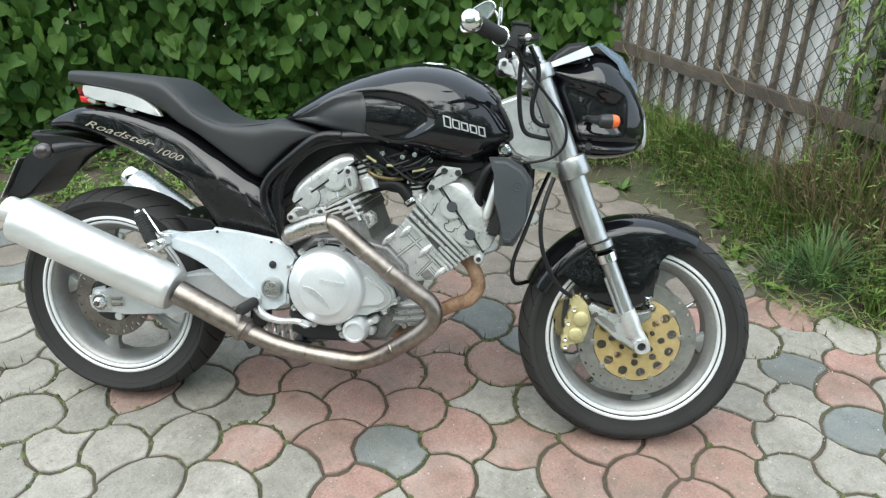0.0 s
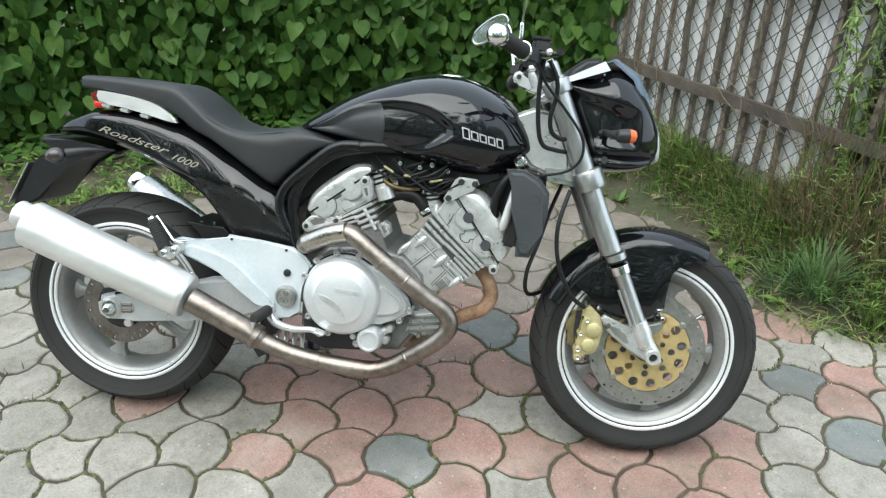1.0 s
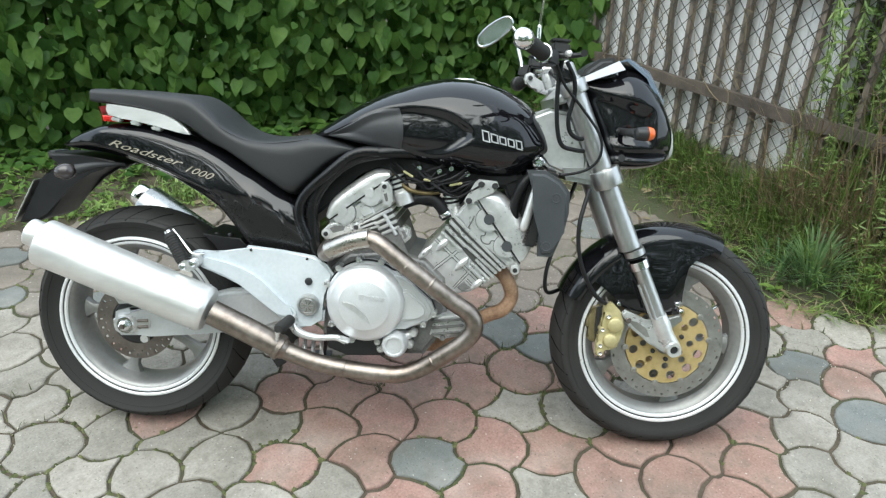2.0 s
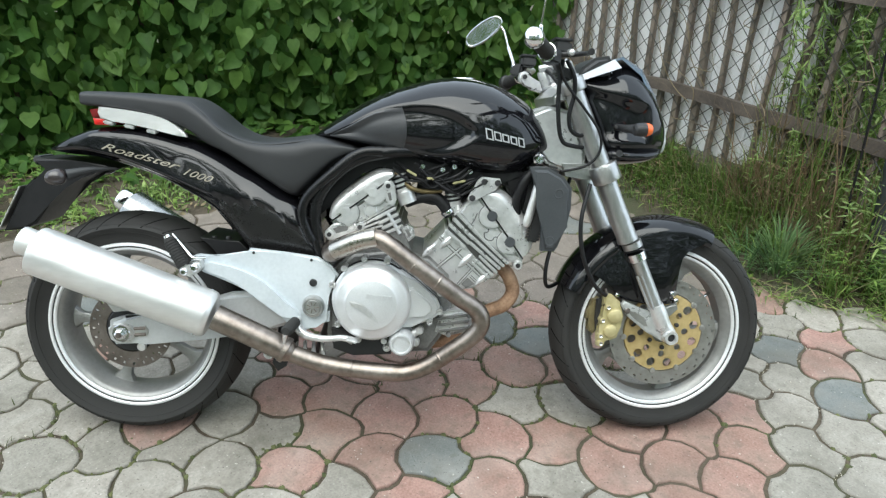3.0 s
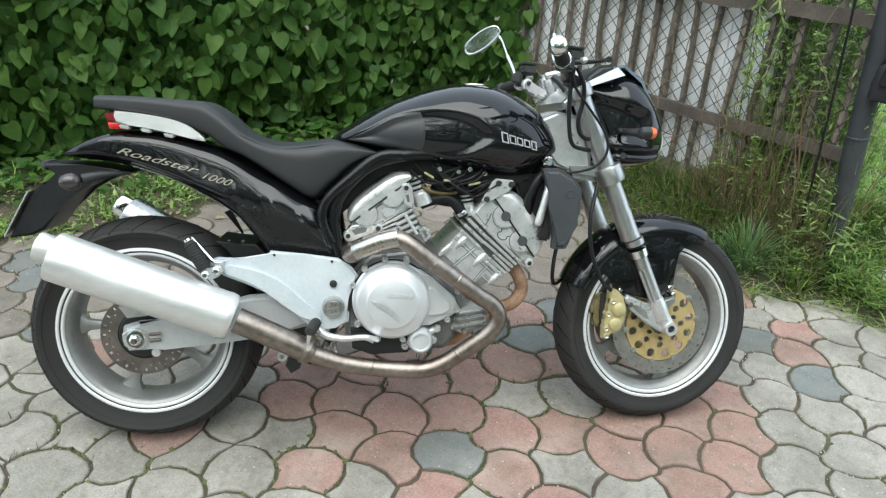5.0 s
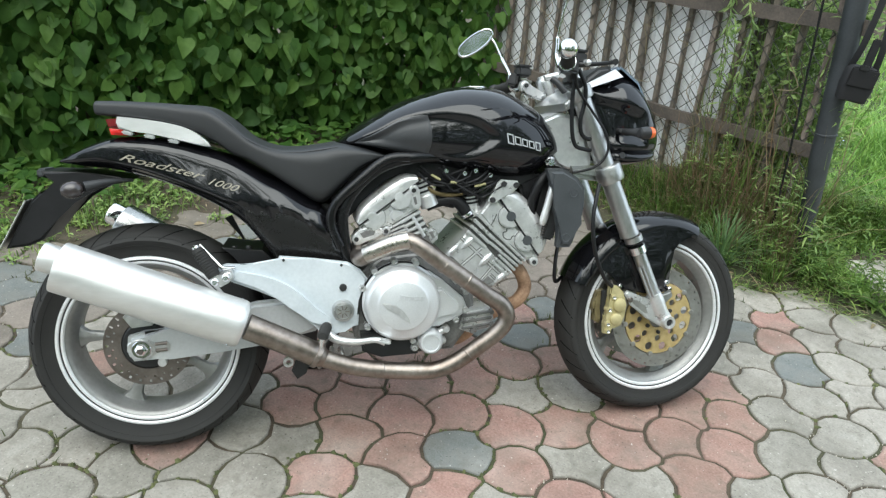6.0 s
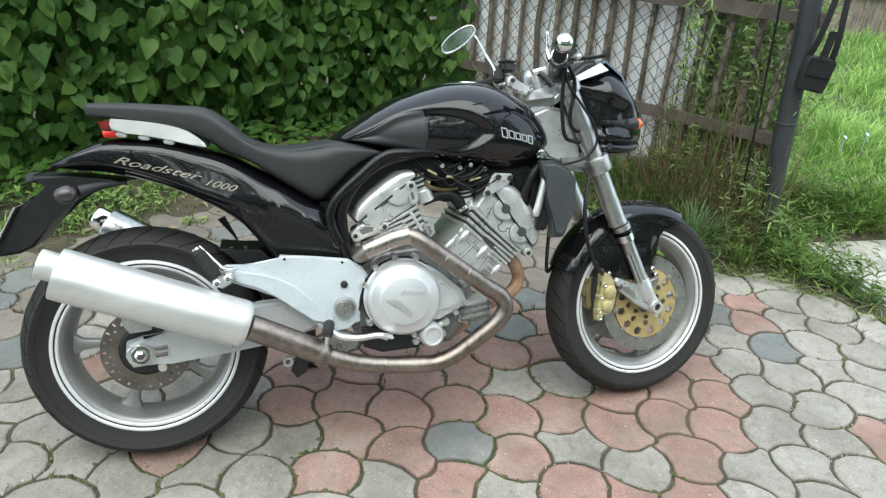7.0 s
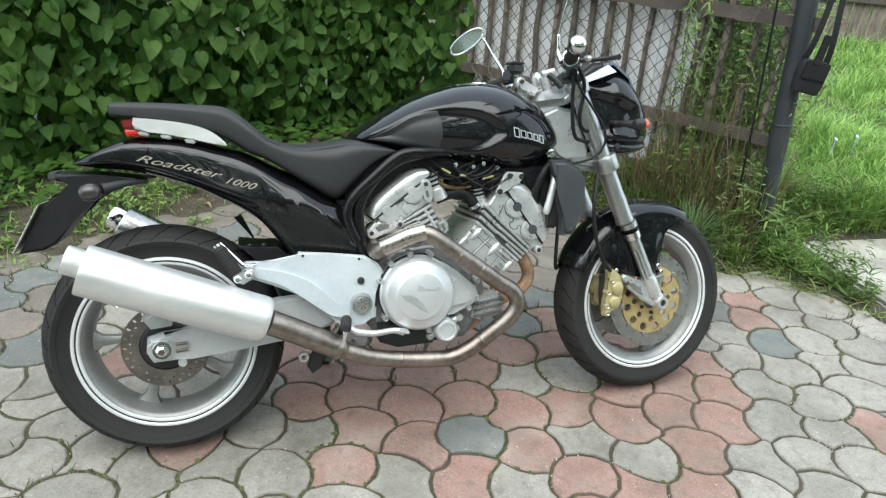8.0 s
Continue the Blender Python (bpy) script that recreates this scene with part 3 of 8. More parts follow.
def build_grass():
    rng = random.Random(5)
    spots, dry = [], []
    tries = 0
    while len(spots) < 10500 and tries < 260000:
        tries += 1
        x, y = rng.uniform(1.1, 3.4), rng.uniform(-1.0, 2.7)
        d = beyond_edge(x, y)
        if d < -0.02 or (fence_side(x, y) < -0.1 and y > 1.2):
            continue
        clump = noise.noise((x * 2.6, y * 2.6, 4.0))
        if rng.random() > 0.05 + 0.95 * smooth_step(-0.2, 0.35, clump) or (d < 0.16 and rng.random() < 0.75):
            continue
        if off_slab(x, y) < 0.04 * rng.random():
            continue
        h = (0.03 + 0.07 * rng.random()) * (0.5 + 0.8 * smooth_step(0, 0.5, d)) * (1 + 0.7 * clump)
        lean = Vector((rng.gauss(-0.02, 0.06), rng.gauss(-0.04, 0.06), 0))
        (dry if rng.random() < 0.16 else spots).append((Vector((x, y, ground_height(x, y) - 0.005)), lean, max(h, 0.03), rng.uniform(0.0016, 0.0038)))
    blades(spots, GRASS, "bank_grass", "unmown green grass on the bank beside the paving", "grass")
    blades(dry, DRY, "dry_bank_grass", "dry straw-coloured blades in the bank grass", "grass")
    spots = []
    for k in range(78000):
        r = rng.random() ** 1.6
        x, y = 2.5 + 8.5 * r + rng.uniform(-0.2, 0.2), rng.uniform(-0.5, 1.4) + 8.5 * r * rng.uniform(-0.25, 1.0)
        if beyond_edge(x, y) < 0.2 or off_slab(x, y) < 0.05 * rng.random():
            continue
        if fence_side(x, y) > -0.12 and x < 2.6 and y > 0.85:
            continue
        s = 1 + 0.7 * r
        tall = 0.55 + 1.1 * smooth_step(-0.3, 0.5, noise.noise((x * 1.4, y * 1.4, 3.0))) + 0.5 * noise.noise((x * 4.0, y * 4.0, 6.0))
        if tall < 0.45 and rng.random() < 0.6:
            continue
        h = rng.uniform(0.05, 0.12) * s * max(tall, 0.4)
        spots.append((Vector((x, y, ground_height(x, y) - 0.01)), Vector((rng.gauss(0, 0.6), rng.gauss(-0.1, 0.6), 0)) * h, h, rng.uniform(0.0016, 0.004) * s * 1.3))
    blades(spots, LAWN, "lawn_grass", "bright green long lawn grass behind the fence post", "grass")
    tuft = []
    for cx, cy, n, h0 in ((2.2, 0.9, 190, 0.18), (2.1, 0.97, 60, 0.13), (2.35, 0.86, 30, 0.11)):
        for k in range(n):
            a, q = rng.uniform(0, math.tau), rng.random() ** 0.5
            out = Vector((math.cos(a), math.sin(a), 0))
            at = Vector((cx, cy, 0)) + out * 0.06 * q
            at.z = ground_height(at.x, at.y) - 0.005
            tuft.append((at, out * rng.uniform(0.06, 0.19) * (0.3 + q), h0 * rng.uniform(0.4, 1.1) * (1.25 - 0.6 * q), rng.uniform(0.0024, 0.0048)))
    blades(tuft, TUFT, "grass_tuft", "arching tufts of long grass at the paving's edge", "grass")


build_grass()


def build_weeds():
    """Tall leafy weeds before and behind the open part of the fence."""
    rng = random.Random(21)
    groups = (("tall_weeds", "green and withered weeds with narrow leaves at the fence", 34, (0.04, 0.56), (0.03, 0.14), (0.12, 0.36)),
              ("bush", "loose green small-leaved bush grown through the fence", 100, (0.06, 0.54), (-0.4, -0.03), (0.35, 1.7)),
              ("low_weeds", "low leafy weeds at the foot of the fence", 60, (0.5, 1.9), (0.03, 0.2), (0.06, 0.2)))
    for name, label, count, along, off, height in groups:
        plant = thing(name, Matrix(), label, "weeds" if name != "bush" else "bush")
        spots, dry = [], []
        for k in range(count):
            p = fence_at(rng.uniform(*along), rng.uniform(*off))
            z0 = ground_height(p.x, p.y) - 0.01
            h = rng.uniform(*height) * (0.75 + 0.25 * rng.random())
            lean = Vector((rng.gauss(0, 0.1), rng.gauss(0, 0.1), 0)) * h
            pts = [Vector((p.x, p.y, z0)), Vector((p.x, p.y, z0 + h * 0.5)) + lean * 0.3, Vector((p.x, p.y, z0 + h)) + lean]
            part("stem", tube(pts, 0.0025, 3, 5, radii=[0.004, 0.003, 0.0015]), WEED, plant)
            line = spline(pts, 8)
            for i in range(int(14 + (150 if name == "bush" else 110) * h)):
                q = line[rng.randrange(2, len(line))]
                out = Vector((rng.gauss(0, 1), rng.gauss(0, 1), rng.uniform(-0.5, 0.6)))
                (dry if rng.random() < (0.5 if q.z < z0 + 0.25 else 0.07) else spots).append((q, out, Vector((-0.25, -0.6, 0.75)) + rand_dir(rng, 0.5), rng.uniform(0.018, 0.04) if name == "bush" else rng.uniform(0.016, 0.045)))
        if name == "bush":
            for i in range(2100):
                p = fence_at(rng.uniform(0.06, 0.54), rng.uniform(-0.65, -0.18))
                spots.append((Vector((p.x, p.y, rng.uniform(0.15, 1.75))), Vector((rng.gauss(0, 1), rng.gauss(0, 1), -0.5)), Vector((-0.4, -0.6, 0.7)) + rand_dir(rng, 0.5), rng.uniform(0.03, 0.06)))
        f = leaves("foliage", spots, WEED if name == "low_weeds" else BUSH, plant, "oval" if name == "bush" else "lance")
        tagged(f, kind="stuff")
        if dry:
            f = leaves("dry_foliage", dry, STALK, plant, "blade", "withered straw-coloured leaves")
            tagged(f, kind="stuff")
    stand = thing("leafy_weeds", Matrix(), "fresh green narrow-leaved weeds standing behind the open fence", "weeds")
    spots = []
    for k in range(46):
        s = rng.uniform(0.08, 0.5) if k % 3 else rng.uniform(-0.12, 0.1)
        p = fence_at(s, rng.uniform(-0.3, -0.05) if k % 3 else rng.uniform(0.04, 0.1))
        z0, h = ground_height(p.x, p.y) - 0.01, rng.uniform(0.3, 1.0) * (0.5 if k % 3 == 0 else 1.0 if s > 0.08 else 0.5)
        lean = Vector((rng.gauss(-0.03, 0.09), rng.gauss(-0.05, 0.09), 0)) * h
        pts = [Vector((p.x, p.y, z0)), Vector((p.x, p.y, z0 + h * 0.5)) + lean * 0.3, Vector((p.x, p.y, z0 + h)) + lean]
        part("stem", tube(pts, 0.0025, 3, 5, radii=[0.0035, 0.0028, 0.0015]), WEED, stand)
        line = spline(pts, 10)
        for i in range(int(8 + 34 * h)):
            q = line[rng.randrange(3, len(line))]
            a = rng.uniform(0, math.tau)
            spots.append((q, Vector((math.cos(a), math.sin(a), rng.uniform(-0.5, 0.6))), Vector((-0.25, -0.5, 0.8)) + rand_dir(rng, 0.4), rng.uniform(0.032, 0.07)))
    tagged(leaves("foliage", spots, BUSH, stand, "lance"), kind="stuff")
    spots = []
    for k in range(2600):
        x = rng.uniform(-1.9, 0.9)
        y = curve_at([(-2.0, 0.71), (0.2, 1.63), (0.9, 1.9)], x)[0] + rng.uniform(0.02, 0.6)
        if noise.noise((x * 2.2, y * 2.2, 6.0)) < -0.1:
            continue
        z = ground_height(x, y)
        spots.append((Vector((x, y, z + rng.uniform(0, 0.07))), Vector((rng.gauss(0, 1), rng.gauss(0, 1), rng.uniform(0, 0.7))), Vector((0, 0, 1)), rng.uniform(0.02, 0.055)))
    ob = leaves("bed_weeds", spots, WEED, None, "oval")
    tagged(ob, "small green weeds on the earth below the hedge", "weeds", kind="stuff")
    tufts, broad = [], []
    for cx, cy, n, wide, tall in ((-0.55, 1.48, 90, 0.09, 0.1), (-0.5, 1.64, 80, 0.1, 0.1), (-0.25, 1.72, 150, 0.14, 0.08), (-1.02, 1.3, 50, 0.07, 0.08), (-0.8, 1.4, 70, 0.12, 0.07), (-1.15, 1.75, 60, 0.12, 0.09), (0.25, 1.85, 60, 0.14, 0.06), (0.0, 1.5, 16, 0.03, 0.05), (-0.7, 1.2, 40, 0.08, 0.05)):
        for k in range(n):
            x, y = cx + rng.gauss(0, wide), cy + rng.gauss(0, wide * 0.7)
            z = ground_height(x, y) - 0.004
            tufts.append((Vector((x, y, z)), Vector((rng.gauss(0, 0.4), rng.gauss(0, 0.4), 0)) * tall, tall * rng.uniform(0.4, 1.2), rng.uniform(0.0018, 0.004)))
            if k % 3 == 0:
                for i in range(4):
                    a = rng.uniform(0, math.tau)
                    broad.append((Vector((x, y, z + tall * rng.random() * 0.7)), Vector((math.cos(a), math.sin(a), rng.uniform(0.0, 0.7))), Vector((0, 0, 1)), rng.uniform(0.02, 0.045)))
    blades(tufts, GRASS, "bed_grass", "small clumps of grass in the earth bed", "grass")
    ob = leaves("bed_clumps", broad, BUSH, None, "oval")
    tagged(ob, "small pale green weeds among the bed grass", "weeds", kind="stuff")
    litter, crumbs = [], []
    for k in range(9000):
        x = rng.uniform(-1.9, 2.6)
        y = rng.uniform(0.2, 2.5)
        d = beyond_edge(x, y)
        if d < -0.05 or (d > 0.7 and x > 1.2) or rng.random() > 0.45 + 0.8 * noise.noise((x * 3.1, y * 3.1, 7.0)):
            continue
        row = (Vector((x, y, ground_height(x, y) + rng.uniform(0.004, 0.014))), Vector((rng.gauss(0, 1), rng.gauss(0, 1), 0.1)), Vector((rng.gauss(0, 0.35), rng.gauss(0, 0.35), 1)), rng.uniform(0.008, 0.03) if k % 6 else rng.uniform(0.03, 0.055))
        (litter if k % 3 == 0 else crumbs).append(row)
    ob = leaves("leaf_litter", litter, DRY, None, "oval")
    tagged(ob, "dry fallen leaves and straw on the earth", "litter", kind="stuff")
    ob = leaves("twig_litter", crumbs, STALK, None, "blade")
    tagged(ob, "reddish-brown twigs and leaf crumbs on the earth", "litter", kind="stuff")
    bm = bmesh.new()
    for x, y, z in ((3.62, 1.62, 0.28), (3.75, 1.6, 0.3), (3.5, 1.9, 0.25)):
        tube([(x, y, 0.1), (x, y, z)], 0.0025, 1, 5, bm)
        turned([(0.003, 0), (0.011, 0.004), (0.013, 0.006), (0.004, 0.005)], (x, y, z), (0.2, -0.6, 0.8), 8, bm)
    ob = part("chicory_flowers", bm, surface("pale_blue_petal", (0.4, 0.45, 0.75), (0.55, 0.6, 0.85), 0.6))
    tagged(ob, "small pale blue wild flowers on thin stalks", "flowers", kind="stuff")


build_weeds()


def build_tall_grass():
    """Seeding grass along the fence, partly withered."""
    rng = random.Random(31)
    green, dry = [], []
    for k in range(2300):
        s = rng.uniform(-0.05, 0.6) if k < 1100 else rng.uniform(0.5, 1.85)
        off = 0.02 + 0.24 * rng.random() ** 1.5
        p = fence_at(s, off)
        h = rng.uniform(0.08, 0.26) * (1.2 - 2.4 * off) if s < 0.6 else rng.uniform(0.05, 0.17) * (1.15 - 2.0 * off)
        row = (Vector((p.x, p.y, ground_height(p.x, p.y) - 0.01)), Vector((rng.gauss(-0.04, 0.13), rng.gauss(-0.04, 0.13), 0)) * (h / 0.3), h, rng.uniform(0.0016, 0.0036))
        (dry if rng.random() < (0.8 - 2.0 * off if s < 0.6 else 0.2) else green).append(row)
    for k in range(420):
        p = fence_at(rng.uniform(-0.02, 0.56), rng.uniform(-0.3, 0.1))
        h = rng.uniform(0.25, 0.7)
        (dry if rng.random() < 0.35 else green).append((Vector((p.x, p.y, ground_height(p.x, p.y) - 0.01)), Vector((rng.gauss(-0.03, 0.12), rng.gauss(-0.03, 0.12), 0)) * (h / 0.5), h, rng.uniform(0.0014, 0.003)))
    stalks = []
    for k in range(330):
        p = fence_at(abs(rng.gauss(0.0, 0.3)) - 0.02 if k % 2 else rng.uniform(0.25, 0.62), rng.uniform(-0.1, 0.16))
        h = rng.uniform(0.1, 0.34) if k % 5 else rng.uniform(0.35, 0.8)
        stalks.append((Vector((p.x, p.y, ground_height(p.x, p.y) - 0.01)), Vector((rng.gauss(-0.05, 0.24), rng.gauss(-0.05, 0.2), 0)) * (h / 0.4), h, rng.uniform(0.0012, 0.003)))
    blades(stalks, STALK, "brown_stalks", "reddish-brown withered stalks at the fence", "stalks")
    blades(green, GRASS, "tall_grass", "tall green grass along the foot of the fence", "grass")
    blades(dry, DRY, "withered_grass", "withered straw-brown grass along the fence", "grass")
    vines = thing("dry_vines", Matrix(), "thin dry vines clinging to the chain-link", "vines")
    for k in range(34):
        s = rng.uniform(0.15, 1.7)
        z = rng.uniform(0.25, 0.9)
        pts = []
        for i in range(5):
            p = fence_at(s, 0.045 + rng.uniform(0, 0.02))
            pts.append((p.x, p.y, z))
            s += rng.gauss(0.0, 0.06)
            z += rng.uniform(-0.02, 0.14)
        part("vine", tube(pts, 0.0018, 4, 5, radii=[0.0022, 0.002, 0.0018, 0.0014, 0.0008]), DRY if k % 3 else TWIG, vines)


build_tall_grass()


def build_broad_weeds():
    """Rosettes of broad leaves on the bank and leafy clumps beside the slab."""
    rng = random.Random(52)
    spots = []
    for k in range(120):
        x, y = rng.uniform(1.3, 2.7), rng.uniform(0.4, 2.3)
        d = beyond_edge(x, y)
        if not 0.03 < d < 0.36:
            continue
        z = ground_height(x, y)
        for i in range(rng.randrange(6, 11)):
            a = rng.uniform(0, math.tau)
            spots.append((Vector((x, y, z)), Vector((math.cos(a), math.sin(a), rng.uniform(0.2, 0.9))), Vector((0, 0, 1)), rng.uniform(0.035, 0.085)))
    ob = leaves("broad_weeds", spots, WEED, None, "oval")
    tagged(ob, "broad-leaved green weeds at the paving's edge", "weeds", kind="stuff")
    spots = []
    for k in range(150):
        x, y = (rng.gauss(2.88, 0.14), rng.gauss(1.02, 0.12)) if k < 60 else (rng.uniform(2.66, 3.9), 0.82 + rng.gauss(0.06, 0.05)) if k < 110 else (2.7 + rng.gauss(0, 0.03), rng.uniform(0.25, 0.9))
        if off_slab(x, y) < -0.02 or beyond_edge(x, y) < 0.06:
            continue
        z, h = ground_height(x, y), rng.uniform(0.08, 0.26)
        for i in range(26):
            a = rng.uniform(0, math.tau)
            spots.append((Vector((x, y, z + h * rng.random())), Vector((math.cos(a), math.sin(a), rng.uniform(-0.1, 0.9))), Vector((0, 0, 1)), rng.uniform(0.02, 0.055)))
    for k in range(52):
        # leafy stalks between the fence's foot, the post and the slab
        f = rng.random()
        x, y = 2.3 + 0.34 * f + rng.gauss(0, 0.05), 0.84 - 0.24 * f + rng.gauss(0, 0.07)
        if off_slab(x, y) < 0.0 or beyond_edge(x, y) < 0.05:
            continue
        z, h = ground_height(x, y), rng.uniform(0.05, 0.2)
        for i in range(int(10 + 90 * h)):
            a = rng.uniform(0, math.tau)
            spots.append((Vector((x + rng.gauss(0, 0.012), y + rng.gauss(0, 0.012), z + h * rng.random())), Vector((math.cos(a), math.sin(a), rng.uniform(-0.2, 0.7))), Vector((0, 0, 1)), rng.uniform(0.018, 0.048)))
    hang = thing("hanging_vine", Matrix(), "drooping narrow-leaved vine over the boards' edge", "vine")
    drop = []
    for k in range(3):
        s0 = rng.uniform(0.4, 0.56)
        pts = []
        z = rng.uniform(1.25, 1.7)
        for i in range(5):
            p = fence_at(s0 + 0.03 * rng.gauss(0, 1), 0.05 + 0.02 * rng.random())
            pts.append(Vector((p.x, p.y, z - 0.24 * i)))
        part("stem", tube(pts, 0.002, 4, 5), TWIG, hang)
        for q in spline(pts, 12):
            for i in range(2):
                drop.append((q, Vector((rng.gauss(0, 0.6), rng.gauss(-0.2, 0.6), -0.8)), Vector((rng.gauss(0, 0.5), -1, 0.5)), rng.uniform(0.03, 0.065)))
    tagged(leaves("foliage", drop, BUSH, hang, "lance"), kind="stuff")
    ob = leaves("slab_weeds", spots, WEED, None, "lance")
    tagged(ob, "dense leafy weeds overgrowing the slab's edge", "weeds", kind="stuff")


build_broad_weeds()


# ---- the fence ----
def build_fence():
    rng = random.Random(8)
    d2 = (FENCE_B - FENCE_A).normalized()
    turn = math.degrees(math.atan2(d2.y, d2.x))
    length = (FENCE_B - FENCE_A).length
    fence = thing("fence", pose(FENCE_A.x, FENCE_A.y, 0, 0, 0, turn), "weathered picket fence with chain-link netting before whitewashed boards", "fence")
    # in the fence's own axes: x along it from the post, y towards the paving, z up
    for z0, h in ((0.505, 0.055), (1.015, 0.06), (1.62, 0.06)):
        bm = bmesh.new()
        n = 14
        rings = []
        for i in range(n + 1):
            x = -0.02 + (length + 0.02) * i / n
            w = 0.006 * rng.gauss(0, 1)
            zz = z0 + w * 0.5
            y0, y1 = 0.009, 0.038 + 0.002 * rng.gauss(0, 1)
            rings.append([(x, y0, zz), (x, y1, zz + 0.002), (x, y1, zz + h), (x, y0, zz + h - 0.002)])
        skin(bm, rings)
        part("rail", bm, RAILWOOD, fence, "grey-brown weathered wooden rail")
    x = 0.1
    k = 0
    while x < length - 0.02:
        bm = bmesh.new()
        w = rng.uniform(0.024, 0.033)
        rings = []
        for i in range(9):
            z = 0.22 + 0.04 * rng.random() * (i == 0) + 1.55 * i / 8
            wob = 0.004 * rng.gauss(0, 1)
            ww = w * (1 + 0.12 * rng.gauss(0, 1))
            rings.append([(x - ww / 2 + wob, -0.022, z), (x + ww / 2 + wob, -0.022, z), (x + ww / 2 + wob - 0.003, 0.0, z), (x - ww / 2 + wob + 0.003, 0.0, z)])
        skin(bm, rings)
        part("picket", bm, WOOD, fence)
        x += 0.108 + rng.uniform(-0.01, 0.01) if k > 4 else 0.125
        k += 1
    wires = bmesh.new()
    step, top, low = 0.074, 1.62, 0.24
    rise = top - low
    i = -int(rise / step) - 1
    while i * step < length + rise:
        for sgn in (1, -1):
            a = Vector((i * step, 0, low)) if sgn == 1 else Vector((i * step, 0, top))
            t0, t1 = max(0, -a.x), min(rise, length - a.x)
            if t1 - t0 < 0.03:
                continue
            m = max(2, int((t1 - t0) / 0.062))
            pts = []
            for q in range(m + 1):
                t = t0 + (t1 - t0) * q / m
                xx, zz = a.x + t, a.z + sgn * t
                sag = 0.013 * noise.noise((xx * 4, zz * 4, 1.0))
                pts.append(Vector((xx + sag, 0.0055 + 0.0012 * sgn * (-1) ** q, zz + sag)))
            rings = []
            for q in pts:
                rings.append([q + Vector((0, 0.0021, 0.002)), q + Vector((0, -0.0021, 0.002)), q + Vector((0, 0, -0.0025))])
            skin(wires, rings)
        i += 1
    part("chain_link", wires, WIRE, fence, "dull grey chain-link wire netting")
    bx = 0.44
    while bx < length - 0.03:
        w = min(0.235, length - bx)
        part("white_board", block((w - 0.004, 0.015, 1.385), pose(bx + w / 2, -0.055 - 0.003 * rng.random(), 0.26 + 0.6925 + rng.uniform(-0.012, 0.012)), 0.002), WALLWHITE, fence, "whitewashed board")
        bx += w
    for x in (0.45, length - 0.2):
        part("stay", block((0.06, 0.06, 1.75), pose(x, -0.115, 0.8), 0.005), RAILWOOD, fence)
    return fence


build_fence()


def build_post():
    post = thing("gate_post", pose(2.53, 0.83, 0), "dark painted steel gate post leaning slightly", "post")
    bm = tube([(0, 0, -0.05), (-0.047, 0.043, 0.95), (-0.094, 0.086, 1.9)], 0.041, 4, 20)
    part("pole", bm, POST, post)
    part("collar", turned([(0.0412, -0.005), (0.0435, -0.003), (0.0435, 0.003), (0.0412, 0.005)], (-0.031, 0.028, 0.62), (-0.049, 0.045, 1), 24), POST, post, "thin weld seam ring")
    part("cable", tube([(-0.12, 0.06, 0.06), (-0.14, 0.085, 0.7), (-0.19, 0.125, 1.7)], 0.005, 4, 6), HOSE, post, "thin dark cable")
    return post


build_post()


def build_bag():
    """The black camera bag that hangs on the post by its strap."""
    bag = thing("camera_bag", pose(2.515, 0.8, 0.86, 0, 6, -25), "small black fabric bag hanging by its strap on the post", "bag")
    bm = bmesh.new()
    rings = []
    for z, w, d in ((-0.085, 0.042, 0.03), (-0.08, 0.054, 0.038), (-0.03, 0.06, 0.042), (0.03, 0.058, 0.04), (0.045, 0.05, 0.034), (0.05, 0.04, 0.026)):
        ring = []
        for k in range(24):
            a = math.tau * k / 24
            ring.append((w * math.copysign(abs(math.cos(a)) ** 0.5, math.cos(a)), d * math.copysign(abs(math.sin(a)) ** 0.5, math.sin(a)), z + 0.003 * math.sin(3 * a)))
        rings.append(ring)
    skin(bm, rings)
    part("body", bm, FABRIC, bag)
    part("flap", block((0.1, 0.012, 0.075), pose(0, -0.046, 0.012, 6), 0.005), FABRIC, bag)
    part("buckle", block((0.034, 0.01, 0.02), pose(-0.012, -0.055, 0.05), 0.003), PLASTIC, bag, "black plastic buckle")
    for s in (-1, 1):
        bm = bmesh.new()
        pts = spline([(0.045 * s, 0, 0.04), (0.035 * s, -0.01, 0.13), (0.02 * s - 0.012, 0.0, 0.3), (0.012 * s - 0.03, 0.02, 0.55), (-0.05, 0.06, 0.78)], 5)
        skin(bm, [[p + Vector((-0.012, 0, 0)), p + Vector((0.012, 0, 0)), p + Vector((0.012, 0.003, 0)), p + Vector((-0.012, 0.003, 0))] for p in pts])
        part("strap", bm, FABRIC, bag, "black webbing strap")
    part("side_tab", block((0.03, 0.012, 0.11), pose(0.0, -0.03, 0.1), 0.004), FABRIC, bag)
    return bag


build_bag()


def build_far_fence():
    """The brown board fence far behind the lawn."""
    far = thing("far_fence", pose(7.6, 5.9, 0.1, 0, 0, -38), "distant brown board fence behind the lawn", "fence")
    for i in range(40):
        part("board", block((0.19, 0.03, 1.5), pose(-4 + 0.2 * i, 0, 0.75), 0.004), WOOD, far)
    part("rail", block((8.0, 0.05, 0.09), pose(-0.1, -0.045, 0.55), 0.005), RAILWOOD, far)


build_far_fence()


